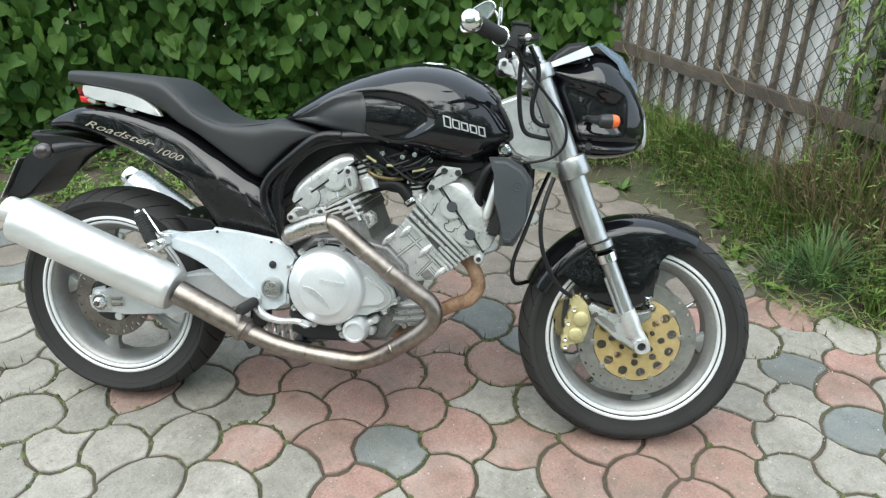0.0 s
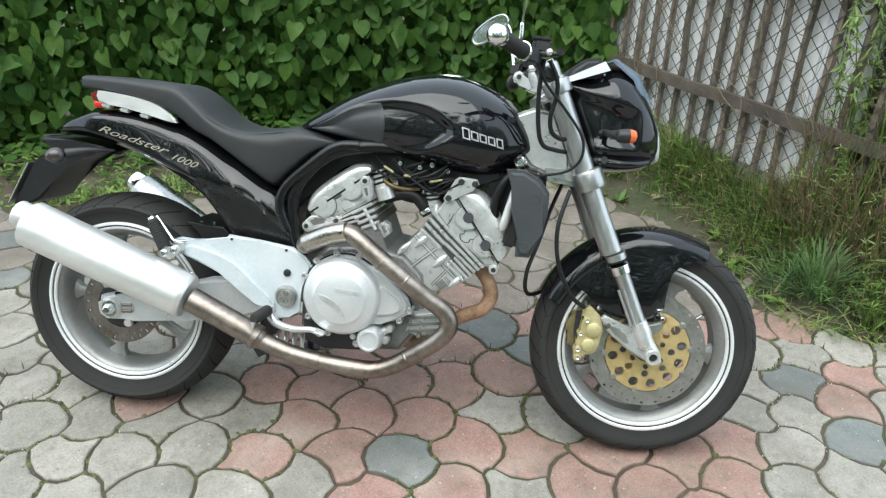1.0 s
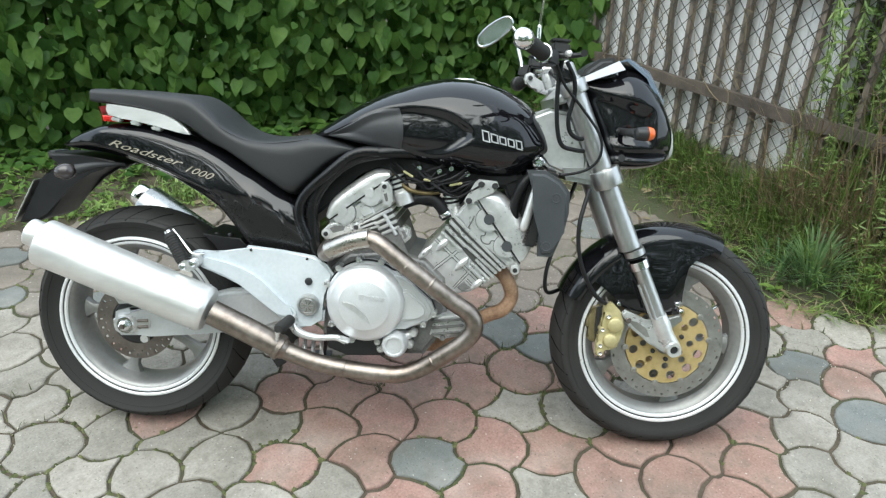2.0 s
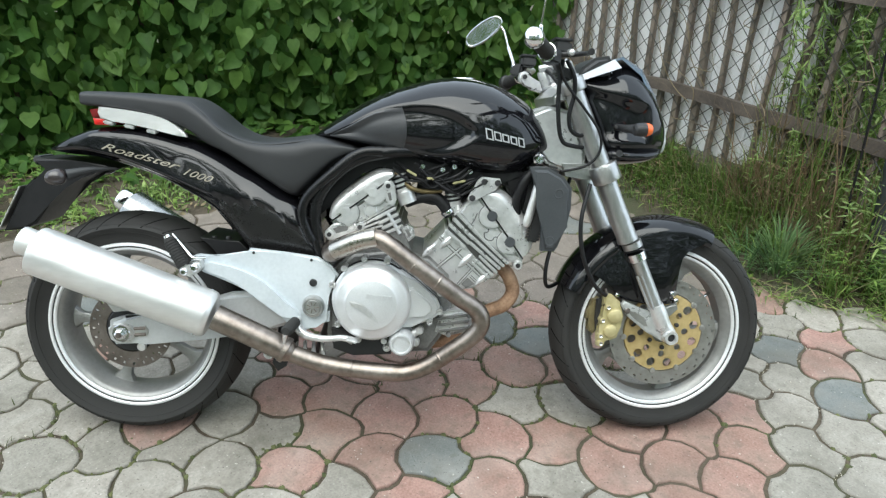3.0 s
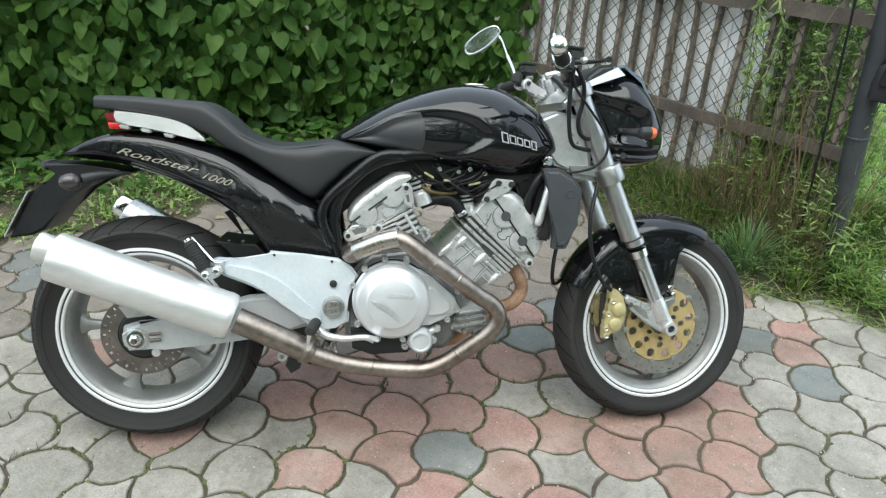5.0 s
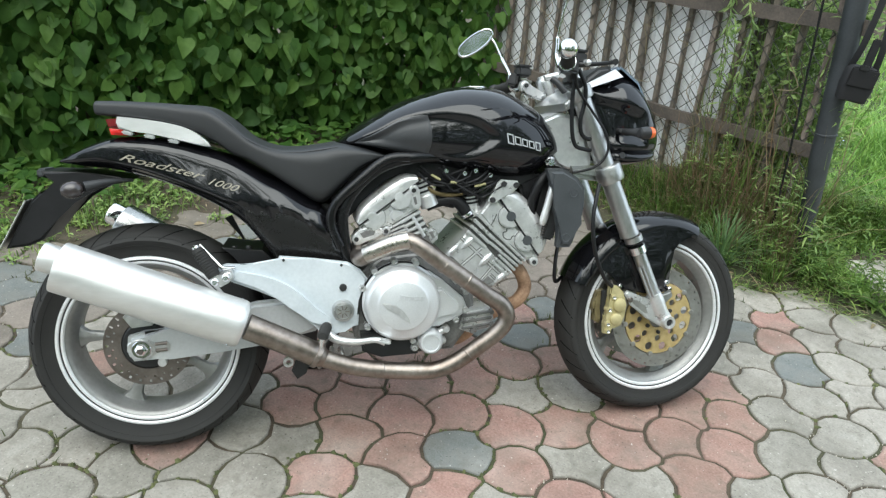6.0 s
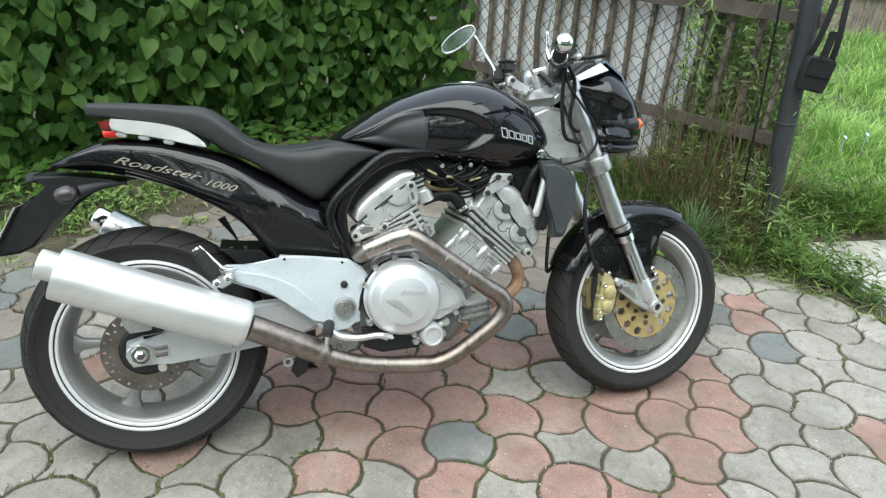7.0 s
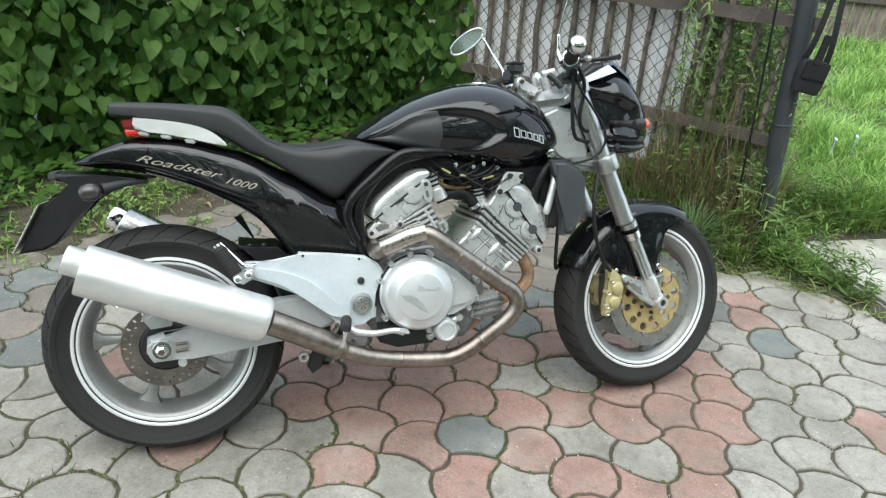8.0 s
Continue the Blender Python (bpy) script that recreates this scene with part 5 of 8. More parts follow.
# engine
def cylinder(name, c, axis, across, label, high, plugs, plug_material, head_rim, fins, core, barrel, barrel_material):
    """One cylinder: c the middle of the cover joint, axis towards the cover, across along the joint (x, z); fins: rows of two ends and a thickness."""
    ob = new(name)
    ob.parent = bike
    ob.empty_display_size = 0.05
    tagged(ob, label)

    def pl(u, v):
        return c[0] + across[0] * u + axis[0] * v, c[1] + across[1] * u + axis[1] * v

    rim = ((-0.096, 0.001), (-0.099, 0.014), (-0.092, high * 0.5), (-0.07, high * 0.84), (-0.028, high), (0.04, high), (0.078, high * 0.84), (0.099, high * 0.45), (0.103, 0.014), (0.1, 0.001))
    rim = [(p.x, p.y) for p in spline([(u, v, 0) for u, v in rim], 3)]
    rings = []
    for y, f in ((-0.1222, 0.42), (-0.1215, 0.6), (-0.118, 0.78), (-0.111, 0.91), (-0.1, 0.98), (-0.085, 1.0), (0.085, 1.0), (0.111, 0.91), (0.1215, 0.6)):
        rings.append([(pl(u * (0.94 + 0.06 * f), v * f)[0], y, pl(u * (0.94 + 0.06 * f), v * f)[1]) for u, v in rim])
    part("valve_cover", _skinned(rings), CAST, ob, "rounded silver valve cover", sharp=60)
    part("gasket", plate([pl(u, v) for u, v in ((-0.1, -0.0016), (-0.1, 0.0016), (0.104, 0.0016), (0.104, -0.0016))], -0.119, 0.119, 0), HOSE, ob)
    head = part("cylinder_head", plate([pl(u, v) for u, v in head_rim], -0.1185, 0.1185, 0.007, segs=3), CAST, ob, "cast cylinder head")
    part("seam", tube([(pl(u, 0.0)[0], -0.1228, pl(u, 0.0)[1]) for u in (-0.1, 0.0, 0.104)], 0.0021, 1, 6), HOSE, head, "dark gasket line")
    for u in plugs:
        # a swelling below the joint, a smaller ear above it
        swell = [pl(u + 0.031 * math.cos(math.pi * q / 12), -0.006 - 0.031 * math.sin(math.pi * q / 12)) for q in range(13)]
        part("plug_boss", plate(swell + [pl(u - 0.03, -0.003), pl(u + 0.03, -0.003)], -0.1295, -0.11, 0.009, segs=4), CAST, head, "swelling round the cam plug")
        # dark tube along the foot of the swelling, painted crease shade
        part("boss_crevice", tube([(x, -0.1187, z) for x, z in [pl(u + 0.0315 * math.cos(math.pi * q / 12), -0.006 - 0.0315 * math.sin(math.pi * q / 12)) for q in range(13)]], 0.0009, 1, 6), CASTSHADE, head, "dark line for the crevice's shade")
        ear = [pl(u - 0.021 * math.cos(math.pi * q / 10), 0.003 + 0.016 * math.sin(math.pi * q / 10)) for q in range(11)]
        part("plug_ear", plate(ear, -0.127, -0.11, 0.0025), CAST, head)
        disc = [pl(u + 0.0135 * math.cos(math.tau * q / 16), -0.003 + 0.0135 * math.sin(math.tau * q / 16)) for q in range(16)]
        # plug_material differs by cylinder to paint in how much light the plugs catch
        part("cam_plug", plate(disc, -0.1312, -0.115, 0.0015), plug_material, head, "half-moon cam plug")
    for u0, v0, u1, v1, th in fins:
        d = Vector((u1 - u0, v1 - v0)).normalized()
        n = Vector((-d.y, d.x)) * th * 0.5
        ends = [(u0 + n.x, v0 + n.y), (u0 - d.x * th * 0.35, v0 - d.y * th * 0.35), (u0 - n.x, v0 - n.y), (u1 - n.x, v1 - n.y), (u1 + d.x * th * 0.35, v1 + d.y * th * 0.35), (u1 + n.x, v1 + n.y)]
        part("cooling_fin", plate([pl(*q) for q in ends], -0.1235 - 0.15 * (th - 0.005), 0.1235, th * 0.3, segs=2), CAST, ob)
    # core coloured dark to stand in for the shade between the fins
    part("finned_core", plate([pl(*q) for q in core], -0.1135, 0.1135, 0.003), CASTSHADE, ob)
    part("barrel", plate([pl(*q) for q in barrel], -0.116, 0.116, 0.005), barrel_material, ob)
    return ob, head, pl


def bolt_eye(parent, x, z, y=-0.1245):
    part("bolt_eye", turned([(0.0065, y - 0.002), (0.0105, y - 0.0015), (0.0125, y + 0.002), (0.013, y + 0.03)], (x, 0, z), (0, 1, 0), 20), CAST, parent)
    part("bolt", turned([(0.0, y - 0.0028), (0.0062, y - 0.0028), (0.0066, y + 0.01)], (x, 0, z), (0, 1, 0), 12), PLASTIC, parent)


def casting_rib(parent, pl, a, b, y=-0.116, wide=0.0026):
    """A low rib cast on a face; black tubes on both sides stand in for groove shade."""
    p, q = Vector(a), Vector(b)
    d = (q - p).normalized()
    n = Vector((-d.y, d.x))
    part("casting_rib", plate([pl(*(p + n * wide)), pl(*(p - n * wide)), pl(*(q - n * wide)), pl(*(q + n * wide))], y - 0.003, y + 0.002, 0.0012), CAST, parent)
    for s in (-1, 1):
        o = n * s * (wide + 0.0008)
        e, f = pl(*(p + o)), pl(*(q + o))
        part("casting_groove", tube([(e[0], y, e[1]), (f[0], y, f[1])], 0.0009, 1, 6), HOSE, parent)


def spindle(parent, pl, u, v, turn, long=0.024, r=0.0085, y=-0.1165):
    a = pl(u + turn * long, v + long)
    b = pl(u - turn * long, v - long)
    A, B = Vector((a[0], y, a[1])), Vector((b[0], y, b[1]))
    L = (B - A).length
    part("casting_boss", turned([(0.001, 0), (r * 0.6, L * 0.12), (r * 0.95, L * 0.35), (r, L * 0.5), (r * 0.95, L * 0.65), (r * 0.6, L * 0.88), (0.001, L)], A, B - A, 14), CAST, parent)


def lug_ring(parent, at, r, y, angles, size=0.0085):
    for a in angles:
        p = (at[0] + r * math.cos(radians(a)), y, at[1] + r * math.sin(radians(a)))
        part("cover_bolt", turned([(0.0, -0.004), (size * 0.45, -0.004), (size * 0.5, -0.007), (size * 0.9, -0.007), (size, -0.004), (size, 0.03)], p, (0, 1, 0), 12), CAST, parent)


def build_engine():
    eng = new("engine")
    eng.parent = bike
    tagged(eng, "silver liquid-cooled vee twin engine")
    eng.empty_display_size = 0.05
    part("crankcase", plate([(0.53, 0.31), (0.57, 0.272), (0.66, 0.255), (0.8, 0.262), (0.84, 0.315), (0.86, 0.39), (0.85, 0.47), (0.8, 0.52), (0.7, 0.54), (0.6, 0.53), (0.545, 0.48)], -0.13, 0.13, 0.012, segs=3), CRANK, eng, "dull cast aluminium crankcase")
    part("sump", plate([(0.545, 0.33), (0.55, 0.277), (0.6, 0.258), (0.7, 0.262), (0.69, 0.33)], -0.152, 0.12, 0.006), PLASTIC, eng, "black sump cover")
    cc = (0.655, 0.413)
    cover = part("clutch_cover", turned([(0.0, -0.212), (0.062, -0.2115), (0.066, -0.2095), (0.07, -0.2055), (0.086, -0.203), (0.094, -0.198), (0.0985, -0.188), (0.0995, -0.17), (0.104, -0.166), (0.105, -0.135)], (cc[0], 0, cc[1]), (0, 1, 0), 72), COVER, eng, "round silver clutch cover")
    part("cover_gasket", turned([(0.104, -0.16), (0.1078, -0.16), (0.1078, -0.152), (0.104, -0.152)], (cc[0], 0, cc[1]), (0, 1, 0), 72, ring=True), HOSE, eng, "thin dark gasket")
    out = [(0.8, 0.36), (0.822, 0.375), (0.828, 0.397), (0.82, 0.418), (0.795, 0.44), (0.765, 0.467), (0.73, 0.492), (0.69, 0.505), (0.66, 0.35), (0.7, 0.335), (0.755, 0.345)]
    part("side_gasket", plate([(0.757 + (x - 0.757) * 1.035, 0.42 + (z - 0.42) * 1.035) for x, z in out], -0.152, -0.146, 0.001), HOSE, eng, "thin dark gasket")
    part("side_cover", plate(out, -0.172, -0.13, 0.008, segs=3), COVER, eng, "silver alternator side cover")
    part("side_cover_step", plate([(0.79, 0.372), (0.808, 0.385), (0.81, 0.402), (0.8, 0.418), (0.76, 0.45), (0.72, 0.44), (0.73, 0.365)], -0.182, -0.165, 0.006, segs=3), COVER, eng)
    lug_ring(eng, cc, 0.1105, -0.168, (70, 100, 130, 158, 215, 250, 285))
    lug_ring(eng, (0.77, 0.41), 0.062, -0.162, (60, 22, -25, -60))
    # the maker's badge in relief, as plain bars, and the sickle below it
    bm = bmesh.new()
    for i in range(5):
        block((0.011, 0.004, 0.011 if i else 0.014), pose(0.648 + 0.0135 * i, -0.2118, 0.437 - 0.0012 * i, 0, 12), 0.0012, bm)
    part("badge_bars", bm, COVER, cover, "raised maker's badge in silver")
    sick = [(0.6, 0.424), (0.615, 0.423), (0.635, 0.416), (0.655, 0.4), (0.668, 0.38), (0.672, 0.362), (0.662, 0.376), (0.645, 0.392), (0.622, 0.404), (0.605, 0.412)]
    part("sickle_relief", plate(sick, -0.2145, -0.209, 0.0025), CAST, cover, "sickle-shaped relief")
    part("oil_filter_cap", turned([(0.0, -0.194), (0.021, -0.194), (0.0225, -0.198), (0.027, -0.1975), (0.031, -0.192), (0.032, -0.18), (0.034, -0.176), (0.034, -0.13)], (0.729, 0, 0.305), (0, 1, 0), 40), COVER, eng, "round silver filter cap")
    bm = bmesh.new()
    for x0, z0 in ((0.69, 0.283), (0.765, 0.298), (0.775, 0.33)):
        tube([(0.729, -0.15, 0.305), (x0, -0.15, z0)], 0.011, 1, 10, bm)
        turned([(0.0, -0.163), (0.008, -0.163), (0.011, -0.158), (0.011, -0.14)], (x0, 0, z0), (0, 1, 0), 14, bm)
    part("filter_bracket", bm, CAST, eng)
    pump = part("water_pump", plate([(0.815, 0.322), (0.845, 0.31), (0.9, 0.322), (0.912, 0.345), (0.908, 0.374), (0.885, 0.385), (0.83, 0.374)], -0.145, -0.04, 0.008), CAST, eng, "ribbed water pump housing")
    bm = bmesh.new()
    for k in range(3):
        block((0.085, 0.012, 0.006), pose(0.862, -0.148, 0.332 + 0.017 * k, 0, -8), 0.002, bm)
    for x, z in ((0.905, 0.333), (0.903, 0.37), (0.85, 0.318)):
        turned([(0, -0.156), (0.006, -0.156), (0.007, -0.15), (0.007, -0.12)], (x, 0, z), (0, 1, 0), 12, bm)
    part("pump_ribs", bm, CRANK, pump)
    fins = [(-0.044, -0.053 - 0.0085 * k, 0.0, -0.0595 - 0.0125 * k, 0.0052) for k in range(3)] + [(-0.004, -0.0595 - 0.0155 * k, 0.053 - 0.004 * k, -0.067 - 0.016 * k, 0.0082) for k in range(4)]
    # rear plugs get bright CAST: reflected light put into a grey plug's colour
    rear, head, pl = cylinder("rear_cylinder", (0.628, 0.668), (-0.585, 0.811), (0.811, 0.585), "rear cylinder of the vee engine", 0.044, (-0.054, 0.032), CAST,
                              ((-0.1, -0.002), (0.084, -0.002), (0.08, -0.03), (0.056, -0.06), (-0.04, -0.05), (-0.1, -0.03)), fins,
                              ((-0.04, -0.05), (0.05, -0.062), (0.046, -0.12), (-0.02, -0.11), (-0.04, -0.08)), ((-0.03, -0.1), (0.04, -0.116), (0.03, -0.15), (0.014, -0.21), (-0.04, -0.22)), CRANK)
    part("barrel_lug", plate([pl(*q) for q in ((0.034, -0.118), (0.054, -0.122), (0.06, -0.136), (0.05, -0.156), (0.03, -0.158))], -0.12, -0.08, 0.004), CAST, rear)
    # flat dark plate, the slot's shade in its colour
    part("lug_slot", plate([pl(*q) for q in ((0.04, -0.126), (0.05, -0.129), (0.046, -0.148), (0.037, -0.148))], -0.1205, -0.11, 0.0008), SLOTSHADE, rear)
    part("crankcase_lug", plate([(0.71, 0.45), (0.735, 0.488), (0.752, 0.494), (0.772, 0.482), (0.785, 0.45)], -0.122, -0.07, 0.005), CAST, eng)
    bolt_eye(eng, 0.746, 0.478, -0.1225)
    part("head_lump", plate([pl(*q) for q in ((-0.02, -0.022), (0.0, -0.014), (0.012, -0.022), (0.02, -0.038), (0.012, -0.054), (-0.026, -0.047))], -0.124, -0.11, 0.006, segs=3), CAST, head)
    part("fin_post", tube([(pl(0.03, -0.062)[0], -0.119, pl(0.03, -0.062)[1]), (pl(0.024, -0.128)[0], -0.119, pl(0.024, -0.128)[1])], 0.0052, 1, 10), CAST, rear)
    arm = part("eye_arm", plate([pl(*q) for q in ((-0.137, -0.032), (-0.13, -0.012), (-0.1, -0.008), (-0.07, -0.026), (-0.046, -0.046), (-0.05, -0.058), (-0.085, -0.05), (-0.13, -0.04))], -0.1245, -0.09, 0.004, segs=2), CAST, rear)
    # raised darker plate painted as the shaded floor of a pocket
    part("arm_pocket", plate([pl(*q) for q in ((-0.108, -0.017), (-0.088, -0.021), (-0.07, -0.036), (-0.08, -0.043), (-0.108, -0.033))], -0.1249, -0.12, 0.0005), CRANK, arm, "darker patch for a shallow pocket's shade")
    arm = part("eye_bracket", plate([pl(*q) for q in ((0.058, -0.003), (0.073, 0.004), (0.087, -0.004), (0.086, -0.02), (0.068, -0.052), (0.052, -0.06), (0.044, -0.047), (0.053, -0.018))], -0.128, -0.1, 0.0035, segs=2), CAST, rear)
    # no recess here: a dark plate shows the slot as shade
    part("bracket_slot", plate([pl(*q) for q in ((0.06, -0.023), (0.069, -0.026), (0.06, -0.045), (0.053, -0.043))], -0.1285, -0.12, 0.0006), SLOTSHADE, arm, "dark patch for a slot's shade")
    bolt_eye(rear, *pl(-0.124, -0.024))
    bolt_eye(rear, *pl(0.073, -0.01), -0.128)
    bolt_eye(rear, *pl(-0.049, -0.054), -0.123)
    fins = [(-0.089 + 0.006 * k, -0.072 - 0.0165 * k, -0.017 + 0.004 * k, -0.0605 - 0.0155 * k, 0.0092) for k in range(4)]
    fins += [(-0.014 + 0.003 * k, -0.06 - 0.0145 * k, 0.092, -0.039 - 0.0125 * k, 0.0078) for k in range(3)] + [(0.036 + 0.003 * k, -0.0885 - 0.0125 * k, 0.096, -0.0765 - 0.0125 * k, 0.0078) for k in range(3)]
    front, head, pl = cylinder("front_cylinder", (0.981, 0.601), (0.818, 0.576), (0.576, -0.818), "front cylinder of the vee engine", 0.066, (-0.035, 0.047), GREYPLASTIC,
                               ((-0.1, -0.002), (0.1, -0.002), (0.102, -0.02), (0.094, -0.036), (-0.014, -0.058), (-0.09, -0.07), (-0.102, -0.03)), fins,
                               ((-0.088, -0.066), (-0.014, -0.054), (0.09, -0.032), (0.094, -0.1), (0.03, -0.108), (-0.066, -0.126)), ((-0.07, -0.118), (-0.004, -0.104), (0.03, -0.1), (0.102, -0.094), (0.098, -0.15), (0.074, -0.2), (-0.05, -0.215)), CAST)
    mid = 0.006
    lobe = [(mid - 0.014, -0.02), (mid - 0.018, -0.028), (mid - 0.012, -0.035), (mid - 0.015, -0.044), (mid - 0.004, -0.05), (mid + 0.007, -0.046), (mid + 0.013, -0.037), (mid + 0.009, -0.029), (mid + 0.015, -0.021)]
    # lobe and rib drawn as dark lines, the shade of their creases
    part("cast_lobe", tube([(pl(u, v)[0], -0.1186, pl(u, v)[1]) for u, v in lobe], 0.0015, 3, 8), CASTSHADE, head)
    part("head_rib", tube([(pl(u, v)[0], -0.1186, pl(u, v)[1]) for u, v in ((-0.062, -0.03), (-0.052, -0.046), (-0.044, -0.064))], 0.0015, 2, 8), CASTSHADE, head)
    hole = pl(0.004, 0.046)
    part("cover_screw", turned([(0.0, -0.114), (0.0045, -0.1142), (0.0055, -0.112), (0.006, -0.1)], (hole[0], 0, hole[1]), (0, 1, 0), 14), CASTSHADE, front)
    casting_rib(front, pl, (-0.066, -0.146), (0.1, -0.112))
    casting_rib(front, pl, (-0.009, -0.117), (-0.002, -0.2))
    casting_rib(front, pl, (0.047, -0.1), (0.066, -0.178), wide=0.002)
    casting_rib(front, pl, (0.066, -0.138), (0.096, -0.132), wide=0.0016)
    for u, v in ((-0.045, -0.138), (0.024, -0.126), (0.09, -0.119), (-0.052, -0.188)):
        spindle(front, pl, u, v, -0.18)
    part("casting_pad", plate([pl(*q) for q in ((0.066, -0.146), (0.09, -0.141), (0.086, -0.166), (0.07, -0.17))], -0.1185, -0.11, 0.002), CRANK, front, "flat cast pad")
    part("eye_arm", plate([pl(*q) for q in ((0.09, -0.012), (0.112, -0.03), (0.122, -0.02), (0.118, -0.008), (0.1, 0.0))], -0.118, -0.09, 0.004), CAST, front)
    bolt_eye(front, *pl(0.112, -0.02), -0.12)
    # between the cylinders
    part("throttle_body", turned([(0.028, -0.05), (0.034, -0.045), (0.034, 0.0), (0.04, 0.005), (0.04, 0.05)], (0.8, -0.05, 0.7), (0.25, 0, 1), 28), PLASTIC, eng, "black throttle body")
    part("throttle_body", turned([(0.028, -0.05), (0.034, -0.045), (0.034, 0.0), (0.04, 0.005), (0.04, 0.05)], (0.87, 0.03, 0.69), (-0.25, 0, 1), 28), PLASTIC, eng, "black throttle body")
    part("intake_boot", tube([(0.735, -0.07, 0.655), (0.77, -0.078, 0.668), (0.808, -0.083, 0.671), (0.833, -0.085, 0.652), (0.852, -0.085, 0.622)], 0.0165, 5, 14), HOSE, eng, "black rubber intake hose")
    part("hose_clamp", turned([(0.0185, -0.005), (0.0195, 0), (0.0185, 0.005)], (0.846, -0.085, 0.632), (0.5, 0, -0.8), 20, ring=True), CHROME, eng, "bright hose clamp")
    for k, (a, b) in enumerate((((0.73, -0.07, 0.71), (0.86, -0.08, 0.675)), ((0.74, -0.09, 0.73), (0.9, -0.07, 0.71)), ((0.7, -0.08, 0.74), (0.83, -0.1, 0.69)), ((0.78, -0.1, 0.74), (0.93, -0.08, 0.69)))):
        a, b = Vector(a), Vector(b)
        part("wiring", tube([a, a.lerp(b, 0.35) + Vector((0, -0.015, -0.025)), a.lerp(b, 0.7) + Vector((0, 0, -0.02)), b], 0.0045 if k % 2 else 0.006, 6, 8), HOSE if k != 2 else BRASS, eng, "loose wiring" if k != 2 else "brass-coloured pipe")
    part("air_box", plate([(0.66, 0.75), (0.7, 0.715), (0.78, 0.715), (0.86, 0.705), (0.93, 0.715), (1.0, 0.7), (1.04, 0.72), (1.03, 0.78), (0.7, 0.8)], -0.09, 0.1, 0.012), HOSE, eng, "black air box under the tank")
    for a, b, r in ((Vector((0.716, -0.085, 0.728)), Vector((0.743, -0.085, 0.655)), 0.021), (Vector((0.856, -0.075, 0.69)), Vector((0.866, -0.075, 0.625)), 0.019)):
        L = (b - a).length
        stub = part("intake_stub", turned([(r * 0.6, 0.0), (r, 0.002), (r, L * 0.55), (r * 1.15, L * 0.6), (r * 1.15, L)], a, b - a, 24), CAST, eng, "silver intake stub")
        for q in (0.1, 0.26, 0.42):
            part("stub_ring", turned([(r, L * q - 0.003), (r + 0.0018, L * q - 0.0015), (r + 0.0018, L * q + 0.0015), (r, L * q + 0.003)], a, b - a, 24, ring=True), HOSE, stub, "black rubber ring")
    # loose wires and clips under the tank
    rng = random.Random(63)
    for k in range(13):
        x, z = rng.uniform(0.7, 0.82), rng.uniform(0.715, 0.765)
        y = rng.uniform(-0.125, -0.095)
        pts = [(x + 0.034 * i + rng.gauss(0, 0.006), y + rng.gauss(0, 0.006), z - 0.03 * math.sin(math.pi * i / 4) + rng.gauss(0, 0.008)) for i in range(5)]
        part("wiring", tube(pts, rng.choice((0.0022, 0.003, 0.0036)), 5, 7), HOSE, eng)
    for x, z, turn, w in ((0.752, 0.736, 30, 0.03), (0.872, 0.714, -12, 0.034), (0.8, 0.722, 8, 0.02)):
        part("wiring_tape", block((w, 0.005, 0.006), pose(x, -0.126, z, 0, turn), 0.002), TAG, eng, "yellowed tape on the wiring")
    for x, z in ((0.83, 0.745), (0.9, 0.74), (0.78, 0.752), (0.86, 0.752)):
        part("clip", turned([(0.0, -0.126), (0.006, -0.126), (0.0075, -0.123), (0.0075, -0.11)], (x, 0, z), (0, 1, 0), 12), CHROME, eng, "bright wiring clip")
    br = part("tank_bracket", plate([(0.893, 0.672), (0.9, 0.662), (0.914, 0.668), (0.965, 0.694), (0.98, 0.712), (0.975, 0.724), (0.93, 0.728), (0.92, 0.72)], -0.13, -0.118, 0.003), CAST, eng, "triangular silver engine bracket")
    for x, z in ((0.906, 0.674), (0.936, 0.716), (0.97, 0.713)):
        part("bolt", turned([(0.0, -0.136), (0.006, -0.136), (0.008, -0.132), (0.008, -0.12)], (x, 0, z), (0, 1, 0), 12), PLASTIC, br)
    # exhaust
    ex = new("exhaust")
    ex.parent = bike
    ex.empty_display_size = 0.05
    tagged(ex, "stainless exhaust with two brushed aluminium silencers")
    for s in (-1, 1):
        f, r = (Vector((0.252, -0.2, 0.382)), Vector((-0.152, -0.222, 0.548))) if s < 0 else (Vector((0.27, 0.2, 0.345)), Vector((-0.132, 0.28, 0.578)))
        ax = r - f
        L = ax.length
        sil = part("silencer", turned([(0.02, -0.004), (0.053, -0.003), (0.0585, 0.003), (0.06, 0.012), (0.06, L - 0.005), (0.0585, L - 0.001), (0.05, L), (0.03, L + 0.0005)], f, ax, 56), BRUSHED if s < 0 else DULLSTEEL, ex, "brushed aluminium silencer with dull smudges" if s < 0 else "dull steel silencer")
        part("tail_pipe", turned([(0.028, -0.01), (0.034, 0.0), (0.0345, 0.03), (0.033, 0.034), (0.029, 0.033), (0.028, 0.0)], r + Vector((0, 0, 0.013)), ax, 40, ring=True), CHROME if s > 0 else BRUSHED, sil, "bright rolled tail pipe")
        bm = bmesh.new()
        for a in (0.6, 2.2, 3.6, 5.0):
            u = ax.normalized()
            w = u.cross(Vector((0, 1, 0))).normalized()
            q = u.cross(w)
            turned([(0, 0.0018), (0.003, 0.0015), (0.0035, 0)], f + u * 0.02 + (w * math.cos(a) + q * math.sin(a)) * 0.06, w * math.cos(a) + q * math.sin(a), 8, bm)
